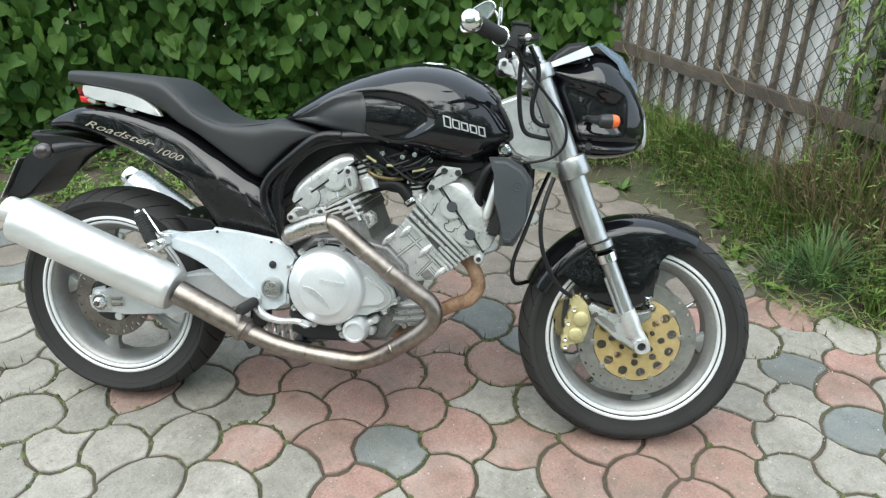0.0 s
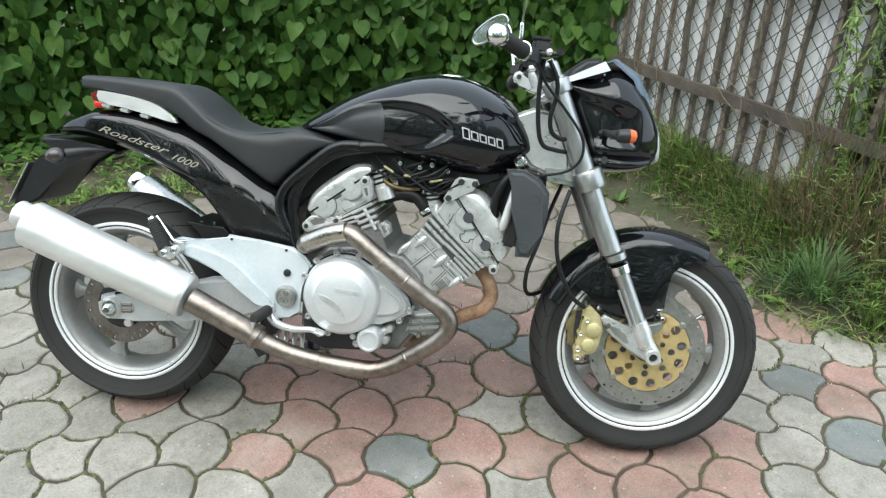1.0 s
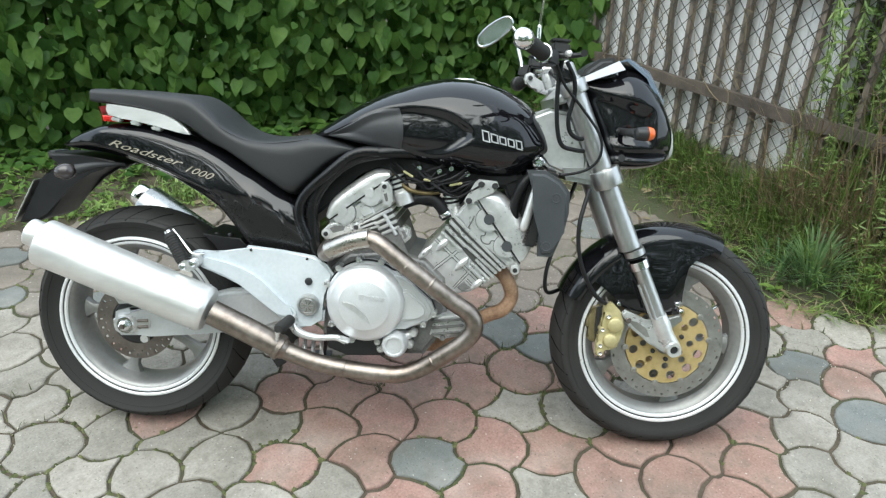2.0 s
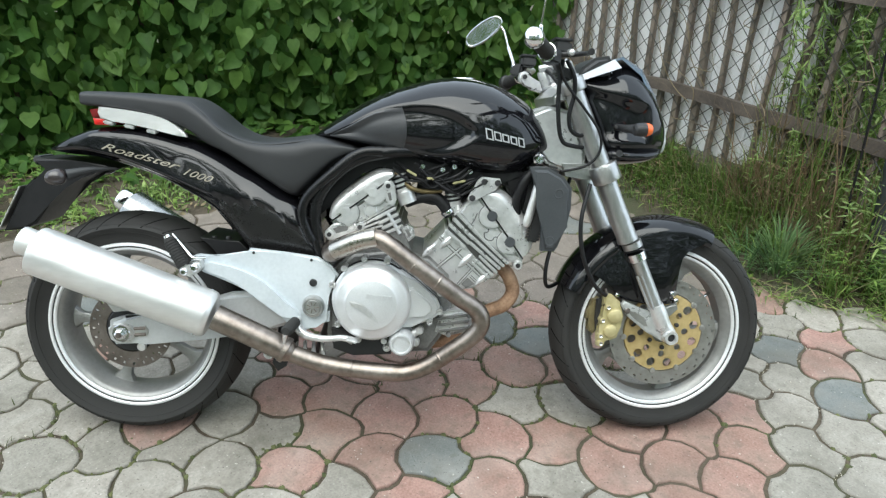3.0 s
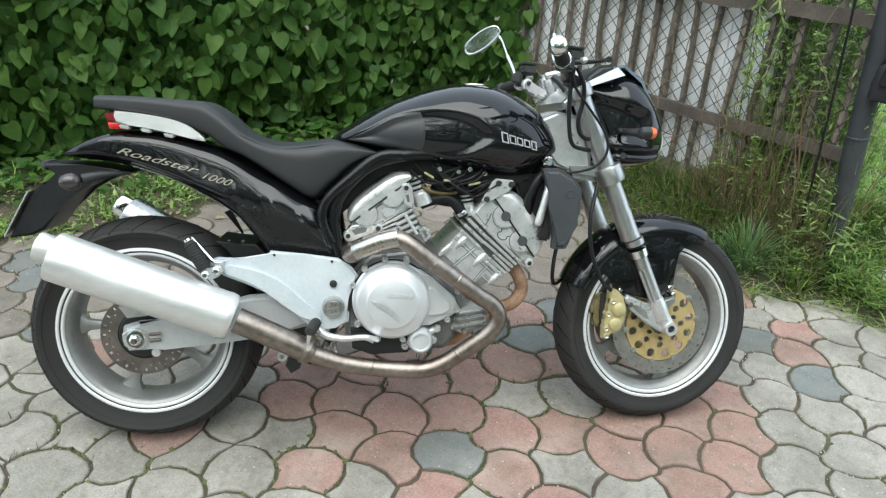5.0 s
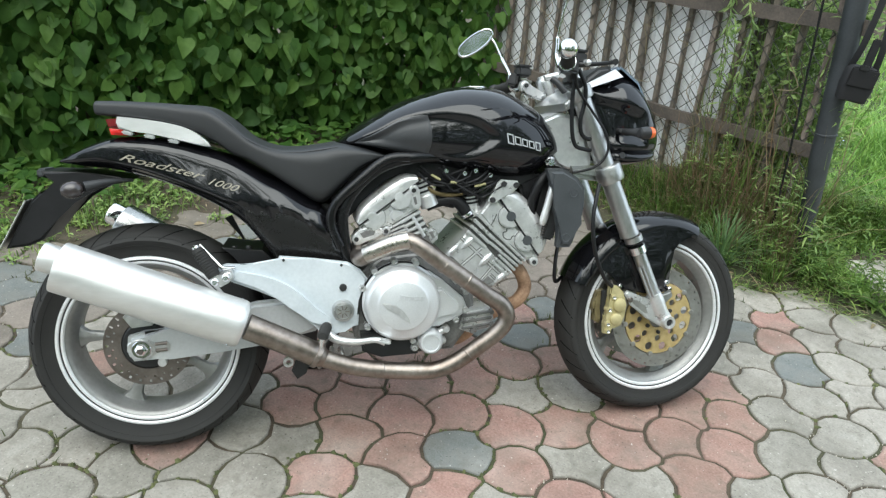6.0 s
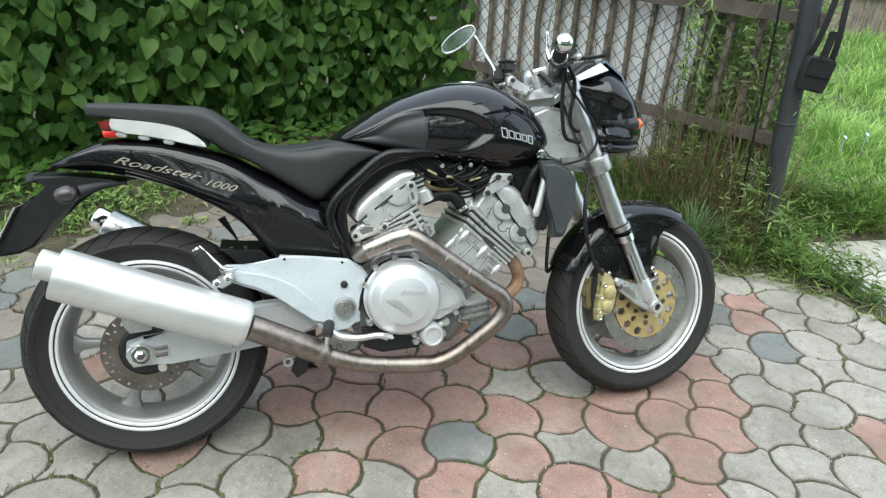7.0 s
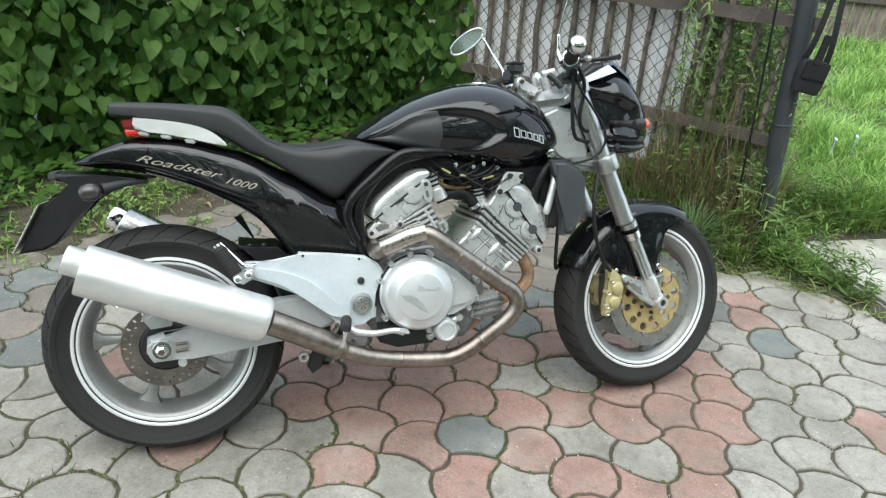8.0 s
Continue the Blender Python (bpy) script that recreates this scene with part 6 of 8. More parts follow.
        part("rivets", bm, CHROME, sil)
    part("link_pipe", tube([(0.262, -0.199, 0.376), (0.33, -0.195, 0.342), (0.41, -0.19, 0.3), (0.437, -0.188, 0.284), (0.452, -0.187, 0.275)], 0.032, 5, 28, radii=[0.0325, 0.032, 0.0315, 0.029, 0.021]), STEEL, ex, "brushed stainless link pipe")
    part("link_collar", turned([(0.031, -0.008), (0.034, -0.006), (0.034, 0.006), (0.031, 0.008)], (0.432, -0.188, 0.287), (0.86, 0, -0.5), 28, ring=True), STEEL, ex)
    part("header_pipe", tube([(0.448, -0.187, 0.277), (0.52, -0.183, 0.25), (0.6, -0.18, 0.234), (0.7, -0.18, 0.224), (0.75, -0.18, 0.226), (0.8, -0.182, 0.246), (0.86, -0.188, 0.288), (0.912, -0.194, 0.33), (0.932, -0.197, 0.366), (0.918, -0.2, 0.402), (0.871, -0.204, 0.436),
                              (0.8, -0.208, 0.49), (0.744, -0.208, 0.532), (0.7, -0.204, 0.566), (0.668, -0.198, 0.58), (0.625, -0.19, 0.57), (0.575, -0.178, 0.548), (0.548, -0.15, 0.532), (0.55, -0.1, 0.545), (0.56, -0.05, 0.58)], 0.0228, 6, 24), STEEL, ex, "bent header pipe stained brown by heat")
    part("heat_shield", tube([(0.67, -0.204, 0.5855), (0.628, -0.197, 0.5755), (0.585, -0.187, 0.5565), (0.562, -0.178, 0.546)], 0.0236, 5, 20), SHIELD, ex, "polished heat shield")
    for p, d in (((0.6, -0.18, 0.234), (1, 0, -0.15)), ((0.82, -0.207, 0.475), (0.8, 0, -0.6)), ((0.76, -0.208, 0.518), (0.8, 0, -0.6)), ((0.83, -0.185, 0.266), (0.8, 0, 0.55))):
        part("weld_ring", turned([(0.0226, -0.0035), (0.024, -0.001), (0.024, 0.001), (0.0226, 0.0035)], p, d, 28, ring=True), STEEL, ex)
    part("front_header", tube([(0.985, -0.04, 0.485), (1.012, -0.05, 0.455), (1.026, -0.05, 0.41), (1.004, -0.05, 0.372), (0.962, -0.04, 0.35), (0.9, -0.02, 0.31), (0.82, 0.02, 0.24), (0.6, 0.1, 0.225)], 0.019, 6, 20), RUST, ex, "front header pipe with orange rust")
    part("header_flange", turned([(0.02, -0.006), (0.034, -0.005), (0.034, 0.005), (0.02, 0.006)], (0.985, -0.04, 0.488), (0.5, 0, -0.87), 20), CAST, ex)


build_engine()


# frame, swing arm, rests
def build_frame():
    fr = new("frame")
    fr.parent = bike
    fr.empty_display_size = 0.05
    tagged(fr, "black tubular frame with pale side plates")
    for s in (-1, 1):
        part("frame_tube", tube([(1.05, s * 0.07, 0.8), (0.92, s * 0.09, 0.77), (0.78, s * 0.1, 0.785), (0.69, s * 0.125, 0.787), (0.61, s * 0.135, 0.767), (0.545, s * 0.13, 0.715), (0.508, s * 0.128, 0.65), (0.51, s * 0.125, 0.57), (0.53, s * 0.12, 0.48)], 0.0165, 6, 16), FRAMEBLACK, fr, "thick black frame tube")
        part("seat_tube", tube([(0.68, s * 0.14, 0.79), (0.62, s * 0.143, 0.783), (0.55, s * 0.143, 0.73), (0.49, s * 0.14, 0.672), (0.478, s * 0.138, 0.62), (0.5, s * 0.136, 0.56)], 0.013, 6, 14), FRAMEBLACK, fr)
        out = [(0.196, 0.521), (0.215, 0.527), (0.28, 0.519), (0.337, 0.528), (0.345, 0.543), (0.43, 0.533), (0.516, 0.522), (0.55, 0.5), (0.568, 0.474), (0.549, 0.455), (0.536, 0.42), (0.543, 0.38), (0.541, 0.351), (0.505, 0.342), (0.48, 0.328), (0.455, 0.327), (0.437, 0.345), (0.414, 0.368), (0.38, 0.4), (0.33, 0.435), (0.284, 0.464), (0.23, 0.486), (0.192, 0.493)]
        y0, y1 = sorted((s * 0.138, s * 0.156))
        pl = part("side_plate", plate(out, y0, y1, 0.006, segs=3), PALE, fr, "pale blue-grey painted footrest plate")
        rid = [(0.21, 0.516), (0.3, 0.497), (0.36, 0.472), (0.4, 0.44), (0.435, 0.405), (0.47, 0.375), (0.46, 0.352), (0.42, 0.37), (0.33, 0.44), (0.28, 0.47), (0.21, 0.496)]
        y0, y1 = sorted((s * 0.15, s * 0.169))
        part("plate_rib", plate(rid, y0, y1, 0.012, smooth=2, segs=4), PALE, pl)
        part("plate_boss", turned([(0.0, 0.172), (0.018, 0.1715), (0.0205, 0.169), (0.022, 0.172), (0.026, 0.171), (0.0285, 0.165), (0.03, 0.15)], (0.502, 0, 0.395), (0, s, 0), 36), FORK, pl, "round ribbed metal cap")
        bm = bmesh.new()
        for k in range(7):
            a = math.tau * k / 7
            tube([(0.502 + 0.005 * math.cos(a), s * 0.1722, 0.395 + 0.005 * math.sin(a)), (0.502 + 0.016 * math.cos(a), s * 0.172, 0.395 + 0.016 * math.sin(a))], 0.0012, 1, 6, bm)
        part("cap_ribs", bm, DARKDISC, pl)
        part("plate_bolt", turned([(0.004, 0.163), (0.0085, 0.162), (0.01, 0.158), (0.01, 0.15)], (0.503, 0, 0.456), (0, s, 0), 18), PLASTIC, pl)
        for x, z in ((0.355, 0.533), (0.5, 0.515)):
            part("plate_screw", turned([(0, 0.159), (0.0035, 0.1585), (0.004, 0.15)], (x, 0, z), (0, s, 0), 10), PLASTIC, pl)
        # rider's rest
        peg = part("rider_rest", tube([(0.462, s * 0.158, 0.358), (0.457, s * 0.175, 0.356)], 0.011, 1, 14), CAST, fr, "rider footrest")
        a, b = Vector((0.458, s * 0.172, 0.357)), Vector((0.446, s * 0.242, 0.352))
        part("rubber", turned([(0.006, 0.0), (0.0135, 0.001), (0.0145, 0.006), (0.0145, 0.062), (0.011, 0.07), (0.004, 0.071)], a, b - a, 18), RUBBER, peg, "worn black footrest rubber")
        part("feeler", tube([b + Vector((0, 0, -0.006)), b + Vector((-0.004, 0.002 * s, -0.03))], 0.0045, 1, 10, radii=[0.007, 0.003]), CHROME, peg, "bright ground feeler")
        y0, y1 = sorted((s * 0.085, s * 0.125))
        arm = part("swing_arm", plate([(-0.04, 0.338), (-0.045, 0.3), (-0.03, 0.272), (0.06, 0.276), (0.2, 0.29), (0.32, 0.305), (0.43, 0.33), (0.46, 0.37), (0.44, 0.41), (0.36, 0.42), (0.28, 0.415), (0.2, 0.39), (0.1, 0.356), (0.0, 0.35)], y0, y1, 0.012, segs=3), SWING, bike, "pale painted alloy swing arm")
        part("slot", plate([(0.022, 0.325), (0.022, 0.292), (0.062, 0.298), (0.066, 0.318), (0.055, 0.332)], *sorted((s * 0.118, s * 0.1275)), 0.003), CAST, arm, "chain adjuster slot")
        for z in (0.303, 0.32):
            part("slot_bar", tube([(0.028, s * 0.128, z), (0.056, s * 0.128, z + 0.002)], 0.0045, 1, 10), DARKDISC, arm)
        part("adjuster", plate([(-0.04, 0.322), (-0.036, 0.29), (-0.01, 0.281), (0.02, 0.286), (0.026, 0.305), (0.02, 0.328), (-0.012, 0.335)], *sorted((s * 0.122, s * 0.132)), 0.004, smooth=2, segs=3), CAST, arm, "axle adjuster plate")
        part("washer", turned([(0.008, 0.1345), (0.022, 0.1345), (0.0235, 0.133), (0.0235, 0.128)], (-0.006, 0, 0.308), (0, s, 0), 32), CHROME, arm, "round steel washer")
        part("axle_nut", turned([(0.006, 0.142), (0.0065, 0.147), (0.009, 0.148), (0.013, 0.146), (0.014, 0.136), (0.017, 0.134), (0.019, 0.132)], (-0.006, 0, 0.308), (0, s, 0), 6), CHROME, arm, "axle nut", sharp=20)
        part("axle_end", turned([(0.0, 0.154), (0.006, 0.154), (0.007, 0.15), (0.007, 0.13)], (-0.006, 0, 0.308), (0, s, 0), 14), DARKDISC, arm)
    # pillion rest, folded up; the far one shows only its fin
    rest = part("pillion_rest", plate([(0.176, 0.508), (0.183, 0.486), (0.203, 0.477), (0.223, 0.487), (0.235, 0.5), (0.23, 0.518), (0.212, 0.514), (0.196, 0.504)], -0.197, -0.156, 0.005, segs=3), CAST, fr, "folded pillion footrest")
    a, b = Vector((0.19, -0.188, 0.503)), Vector((0.148, -0.172, 0.573))
    part("rubber", turned([(0.006, 0.0), (0.0155, 0.001), (0.0165, 0.006), (0.016, 0.068), (0.0125, 0.08), (0.005, 0.083)], a, b - a, 18), RUBBER, rest, "black ribbed rubber")
    bm = bmesh.new()
    for k in range(10):
        turned([(0.0162, 0.006 + 0.007 * k), (0.0178, 0.0075 + 0.007 * k), (0.0162, 0.009 + 0.007 * k)], a, b - a, 18, bm, ring=True)
    part("rubber_ribs", bm, RUBBER, rest)
    part("rest_tip", turned([(0.004, 0.08), (0.0095, 0.082), (0.0095, 0.088), (0.002, 0.09)], a, b - a, 14), CHROME, rest)
    part("rest_spine", tube([(0.155, -0.16, 0.58), (0.176, -0.166, 0.556), (0.2, -0.174, 0.53), (0.212, -0.178, 0.522), (0.236, -0.165, 0.52)], 0.004, 4, 10, radii=[0.003, 0.005, 0.0055, 0.005, 0.004]), CHROME, rest, "bright cast spine of the footrest")
    for x, z in ((0.217, 0.502), (0.191, 0.492)):
        part("pivot", turned([(0.003, -0.203), (0.006, -0.203), (0.0095, -0.2), (0.0095, -0.19)], (x, 0, z), (0, 1, 0), 16), CHROME, rest, "bright pivot pin")
    part("swing_arm_bridge", block((0.08, 0.2, 0.09), pose(0.4, 0, 0.375), 0.015), PALE, bike)
    cal = part("rear_caliper", plate([(-0.03, 0.36), (-0.05, 0.39), (-0.01, 0.41), (0.03, 0.4), (0.02, 0.365)], -0.118, -0.07, 0.006), CAST, bike, "rear brake caliper bracket")
    part("caliper_eye", turned([(0.005, -0.125), (0.011, -0.124), (0.012, -0.115)], (0.04, 0, 0.268), (0, 1, 0), 14), CAST, cal)
    part("brake_pedal", tube([(0.455, -0.155, 0.345), (0.48, -0.17, 0.322), (0.53, -0.185, 0.316), (0.58, -0.195, 0.322), (0.607, -0.2, 0.316)], 0.006, 5, 12, radii=[0.014, 0.011, 0.009, 0.008, 0.01]), CAST, bike, "cast alloy brake pedal")
    part("pedal_pad", block((0.03, 0.03, 0.008), pose(0.605, -0.205, 0.321, 0, 15), 0.003), CAST, bike)
    stand = part("side_stand", tube([(0.5, 0.12, 0.27), (0.46, 0.2, 0.17), (0.43, 0.29, 0.1)], 0.011, 4, 12), PLASTIC, bike, "black side stand")
    part("stand_foot", block((0.06, 0.04, 0.008), pose(0.428, 0.292, 0.0905, 16.5), 0.003), PLASTIC, stand)
    part("shock_spring", tube([(0.42 + 0.09 * k / 30, -0.005 + 0.026 * math.cos(math.tau * k / 8), 0.216 + 0.028 * math.sin(math.tau * k / 8)) for k in range(31)], 0.005, 2, 8), CAST, bike, "pale coil spring of the shock absorber")
    part("link_eye", turned([(0.007, -0.034), (0.014, -0.034), (0.014, -0.018), (0.007, -0.018)], (0.352, 0, 0.217), (0, 1, 0), 20, ring=True), CAST, bike, "bright linkage eye")
    part("link_plate", plate([(0.36, 0.19), (0.375, 0.165), (0.4, 0.18), (0.42, 0.24), (0.38, 0.24)], -0.03, -0.018, 0.003), PLASTIC, bike)
    part("rear_shock", tube([(0.4, 0.0, 0.24), (0.42, 0, 0.42), (0.45, 0, 0.56)], 0.03, 4, 18), PLASTIC, bike, "black rear shock absorber")
    part("battery_box", block((0.13, 0.19, 0.13), pose(0.44, 0, 0.6), 0.02), PLASTIC, bike)
    part("inner_panel", plate([(0.49, 0.6), (0.56, 0.66), (0.62, 0.735), (0.7, 0.75), (0.69, 0.79), (0.56, 0.78), (0.48, 0.68)], -0.09, 0.09, 0.008), HOSE, bike, "black inner panel")
    hug = part("hugger", plate([(0.196, 0.556), (0.25, 0.548), (0.297, 0.546), (0.325, 0.52), (0.34, 0.46), (0.34, 0.36), (0.318, 0.36), (0.304, 0.41), (0.272, 0.475), (0.225, 0.535), (0.2, 0.55)], -0.08, 0.08, 0.009, segs=3), HOSE, bike, "black inner mudguard over the tyre")
    for x in (0.225, 0.262):
        part("hugger_bolt", turned([(0.0, 0.004), (0.006, 0.0035), (0.0075, 0.0), (0.0075, -0.006)], (x, -0.05, 0.5515), (0, 0, 1), 14), PLASTIC, hug)
    part("hugger_fin", plate([(0.187, 0.609), (0.207, 0.618), (0.238, 0.552), (0.246, 0.49), (0.24, 0.49), (0.234, 0.552)], 0.09, 0.098, 0.002), HOSE, hug)
    head = part("steering_head", plate([(1.05, 0.885), (1.075, 0.79), (1.1, 0.758), (1.15, 0.738), (1.2, 0.74), (1.2, 0.79), (1.155, 0.895), (1.1, 0.905)], -0.085, 0.085, 0.01, segs=3), CAST, bike, "silver cast steering head cover")
    part("head_bolt", turned([(0.0, -0.1), (0.009, -0.1), (0.012, -0.097), (0.015, -0.095), (0.016, -0.08)], (1.078, 0, 0.77), (0, 1, 0), 20), CHROME, head, "bright bolt")
    rad = part("radiator", block((0.035, 0.27, 0.2), pose(1.085, 0, 0.66, 0, 14), 0.006), PLASTIC, bike, "black radiator core")
    bm = bmesh.new()
    for k in range(26):
        block((0.038, 0.26, 0.0018), pose(1.085, 0, 0.66, 0, 14) @ pose(0, 0, -0.094 + 0.0075 * k), 0, bm)
    part("radiator_fins", bm, DARKDISC, rad)
    for s in (-1, 1):
        y0, y1 = sorted((s * 0.125, s * 0.172))
        sh = part("radiator_shroud", plate([(1.046, 0.757), (1.09, 0.757), (1.13, 0.735), (1.152, 0.706), (1.152, 0.655), (1.143, 0.61), (1.122, 0.556), (1.115, 0.545), (1.08, 0.545), (1.082, 0.6), (1.076, 0.66), (1.06, 0.715)], y0, y1, 0.012, segs=3), GREYPLASTIC, rad, "matt dark grey radiator shroud")
        for x, z in ((1.118, 0.693), (1.1, 0.573)):
            part("shroud_bolt", turned([(0.0, 0.1725), (0.0055, 0.1725), (0.006, 0.171), (0.0085, 0.171), (0.0105, 0.1732), (0.0125, 0.1728), (0.0135, 0.165)], (x, 0, z), (0, s, 0), 20), GREYPLASTIC, sh)
        part("radiator_tank", tube([(1.079, s * 0.136, 0.737), (1.07, s * 0.137, 0.705), (1.058, s * 0.137, 0.66), (1.047, s * 0.136, 0.616), (1.044, s * 0.134, 0.604)], 0.01, 4, 16, radii=[0.008, 0.0105, 0.0105, 0.0105, 0.006]), BRUSHED, rad, "bright silver radiator end tank")
    part("fan_cowl", plate([(0.985, 0.72), (1.05, 0.74), (1.075, 0.72), (1.05, 0.6), (1.035, 0.585), (1.02, 0.64)], -0.085, 0.085, 0.012, segs=3), HOSE, bike, "black fan cowl")
    part("radiator_fan", block((0.045, 0.2, 0.17), pose(1.05, 0.0, 0.655, 0, 12), 0.015), PLASTIC, bike, "black radiator fan housing")
    part("coolant_hose", tube([(1.075, -0.11, 0.75), (1.04, -0.12, 0.72), (1.02, -0.11, 0.66), (1.03, -0.1, 0.6)], 0.012, 5, 12), HOSE, bike)


build_frame()


# fork and what turns with it
def fork_x(z):
    return 1.144 + (0.949 - z) * 0.4445


def build_front():
    fk = new("front_fork")
    fk.parent = bike
    fk.empty_display_size = 0.05
    tagged(fk, "silver upside-down front fork")
    S = STEER
    for s in (-1, 1):
        y = s * 0.103
        d = Vector((0.4264, 0, -1))

        def at(z):
            return Vector((fork_x(z), y, z))
        L = d.length
        k = 1 / L
        leg = part("fork_leg", turned([(0.018, -0.035), (0.021, -0.03), (0.0215, 0.0), (0.0255, 0.002), (0.0258, 0.2), (0.0255, 0.37), (0.0265, 0.375), (0.0265, 0.44), (0.0275, 0.445), (0.0275, 0.452), (0.022, 0.455)], at(0.975), d, 32), FORK, fk, "smooth silver fork leg", m=S)
        part("dust_seal", turned([(0.024, -0.009), (0.0262, -0.008), (0.0262, 0.008), (0.022, 0.01)], at(0.549), d, 28), FORK, leg, "silver dust seal collar", m=S)
        part("seal_lip", turned([(0.0225, -0.0015), (0.0268, -0.001), (0.0268, 0.001), (0.0225, 0.0015)], at(0.538), d, 28), HOSE, leg, "thin black seal lip", m=S)
        part("seal_head", turned([(0.02, -0.008), (0.0255, -0.006), (0.025, 0.016), (0.019, 0.02)], at(0.523), d, 28), CHROME, leg, m=S)
        part("slider", tube([at(0.525), at(0.37)], 0.0188, 1, 24), FORK, leg, "silver fork slider", m=S)
        part("fork_foot", tube([at(0.385), at(0.36), at(0.33), Vector((1.44, y, 0.3)), Vector((1.45, y, 0.28))], 0.02, 4, 20, radii=[0.021, 0.023, 0.022, 0.02, 0.015]), CAST, leg, "cast fork foot", m=S)
        part("axle_clamp", turned([(0.0105, 0.125), (0.011, 0.132), (0.018, 0.132), (0.02, 0.126), (0.02, 0.085)], FW, (0, s, 0), 24), CAST, leg, m=S)
        part("axle_bore", turned([(0.0, 0.126), (0.0105, 0.126), (0.0105, 0.12)], FW, (0, s, 0), 18), PLASTIC, leg, m=S)
        part("caliper_mount", plate([(1.385, 0.375), (1.36, 0.372), (1.31, 0.398), (1.3, 0.388), (1.32, 0.355), (1.375, 0.31), (1.42, 0.285), (1.43, 0.32)], *sorted((s * 0.092, s * 0.108)), 0.004), CAST, leg, "cast caliper mount", m=S)
        part("mount_arm", plate([(1.4, 0.36), (1.43, 0.345), (1.46, 0.372), (1.455, 0.388), (1.42, 0.378)], *sorted((s * 0.088, s * 0.104)), 0.004), FORK, leg, m=S)
        # thin raised plate, greyer than the mount to imitate a shaded hollow
        part("mount_recess", plate([(1.314, 0.374), (1.34, 0.369), (1.366, 0.352), (1.377, 0.327), (1.366, 0.327), (1.335, 0.352)], *sorted((s * 0.106, s * 0.1088)), 0.001), DISC, leg, "grey patch for the shade of the mount's hollow", m=S)
        part("mount_bolt", turned([(0.003, 0.1105), (0.006, 0.1105), (0.008, 0.1085), (0.008, 0.1)], (1.318, 0, 0.371), (0, s, 0), 12), DARKDISC, leg, m=S)
        for x0, x1 in ((1.333, 1.373), (1.346, 1.384)):
            part("slider_rib", tube([(x0, s * 0.1205, 0.468), (x1, s * 0.1215, 0.378)], 0.0035, 1, 10), FORK, leg, "raised rib of the slider", m=S)
        # caliper: two joined halves, the outer one with two round lobes
        bm = plate([(1.257, 0.416), (1.277, 0.414), (1.298, 0.394), (1.31, 0.355), (1.302, 0.324), (1.294, 0.296), (1.273, 0.287), (1.26, 0.296), (1.258, 0.274), (1.241, 0.274), (1.24, 0.306), (1.248, 0.325), (1.247, 0.348), (1.257, 0.367), (1.254, 0.39)], *sorted((s * 0.08, s * 0.104)), 0.004)
        cal = part("front_caliper", bm, GOLDPALE, fk, "pale gold four-piston brake caliper", m=S)
        # inner half painted darker to imitate the shade it lies in
        part("inner_half", plate([(1.234, 0.392), (1.256, 0.396), (1.262, 0.378), (1.258, 0.362), (1.25, 0.339), (1.25, 0.312), (1.24, 0.297), (1.228, 0.305), (1.23, 0.323), (1.22, 0.34), (1.222, 0.36), (1.23, 0.372)], *sorted((s * 0.03, s * 0.07)), 0.005), GOLDSHADE, cal, "gold inner caliper half, its shade in the colour", m=S)
        part("pad_gap", plate([(1.243, 0.398), (1.266, 0.4), (1.266, 0.3), (1.245, 0.296), (1.24, 0.345)], *sorted((s * 0.068, s * 0.082)), 0.003), PLASTIC, cal, "dark brake pads between the halves", m=S)
        for x, z, r in ((1.284, 0.357, 0.0205), (1.274, 0.316, 0.0185)):
            part("piston_lobe", turned([(0.0, 0.1135), (r * 0.7, 0.113), (r * 0.93, 0.11), (r, 0.105), (r, 0.09)], (x, 0, z), (0, s, 0), 28), GOLDPALE, cal, m=S)
        for x, z, r in ((1.266, 0.381, 0.0085), (1.253, 0.345, 0.0075), (1.249, 0.303, 0.0085), (1.25, 0.282, 0.0085)):
            part("bolt_boss", turned([(0.0, 0.1075), (r, 0.107), (r * 1.12, 0.104), (r * 1.12, 0.085)], (x, 0, z), (0, s, 0), 16), GOLDPALE, cal, m=S)
            part("caliper_bolt", turned([(0.0022, 0.1085), (0.0048, 0.11), (0.0056, 0.107), (0.0056, 0.1)], (x, 0, z), (0, s, 0), 12), CHROME, cal, m=S)
        part("bleed_nipple", tube([(1.262, s * 0.098, 0.414), (1.258, s * 0.1, 0.43)], 0.0035, 1, 8, radii=[0.005, 0.003]), DARKDISC, cal, m=S)
        for x, z in ((1.298, 0.408), (1.45, 0.41), (1.462, 0.39)):
            part("fender_bolt", turned([(0, 0.086), (0.004, 0.086), (0.0065, 0.083), (0.0065, 0.07)], (x, 0, z), (0, s, 0), 12), CHROME, fk, m=S)
    lower = part("lower_yoke", plate([(1.13, 0.758), (1.14, 0.726), (1.225, 0.712), (1.25, 0.722), (1.248, 0.748), (1.2, 0.758)], -0.1, 0.1, 0.012, segs=4), FORK, fk, "silver lower yoke", m=S)
    for s in (-1, 1):
        bm = bmesh.new()
        turned([(0.028, -0.026), (0.036, -0.024), (0.0375, -0.02), (0.0375, 0.018), (0.036, 0.022), (0.028, 0.024)], (fork_x(0.735), s * 0.103, 0.735), (0.4264, 0, -1), 28, bm)
        part("yoke_clamp", bm, FORK, lower, m=S)
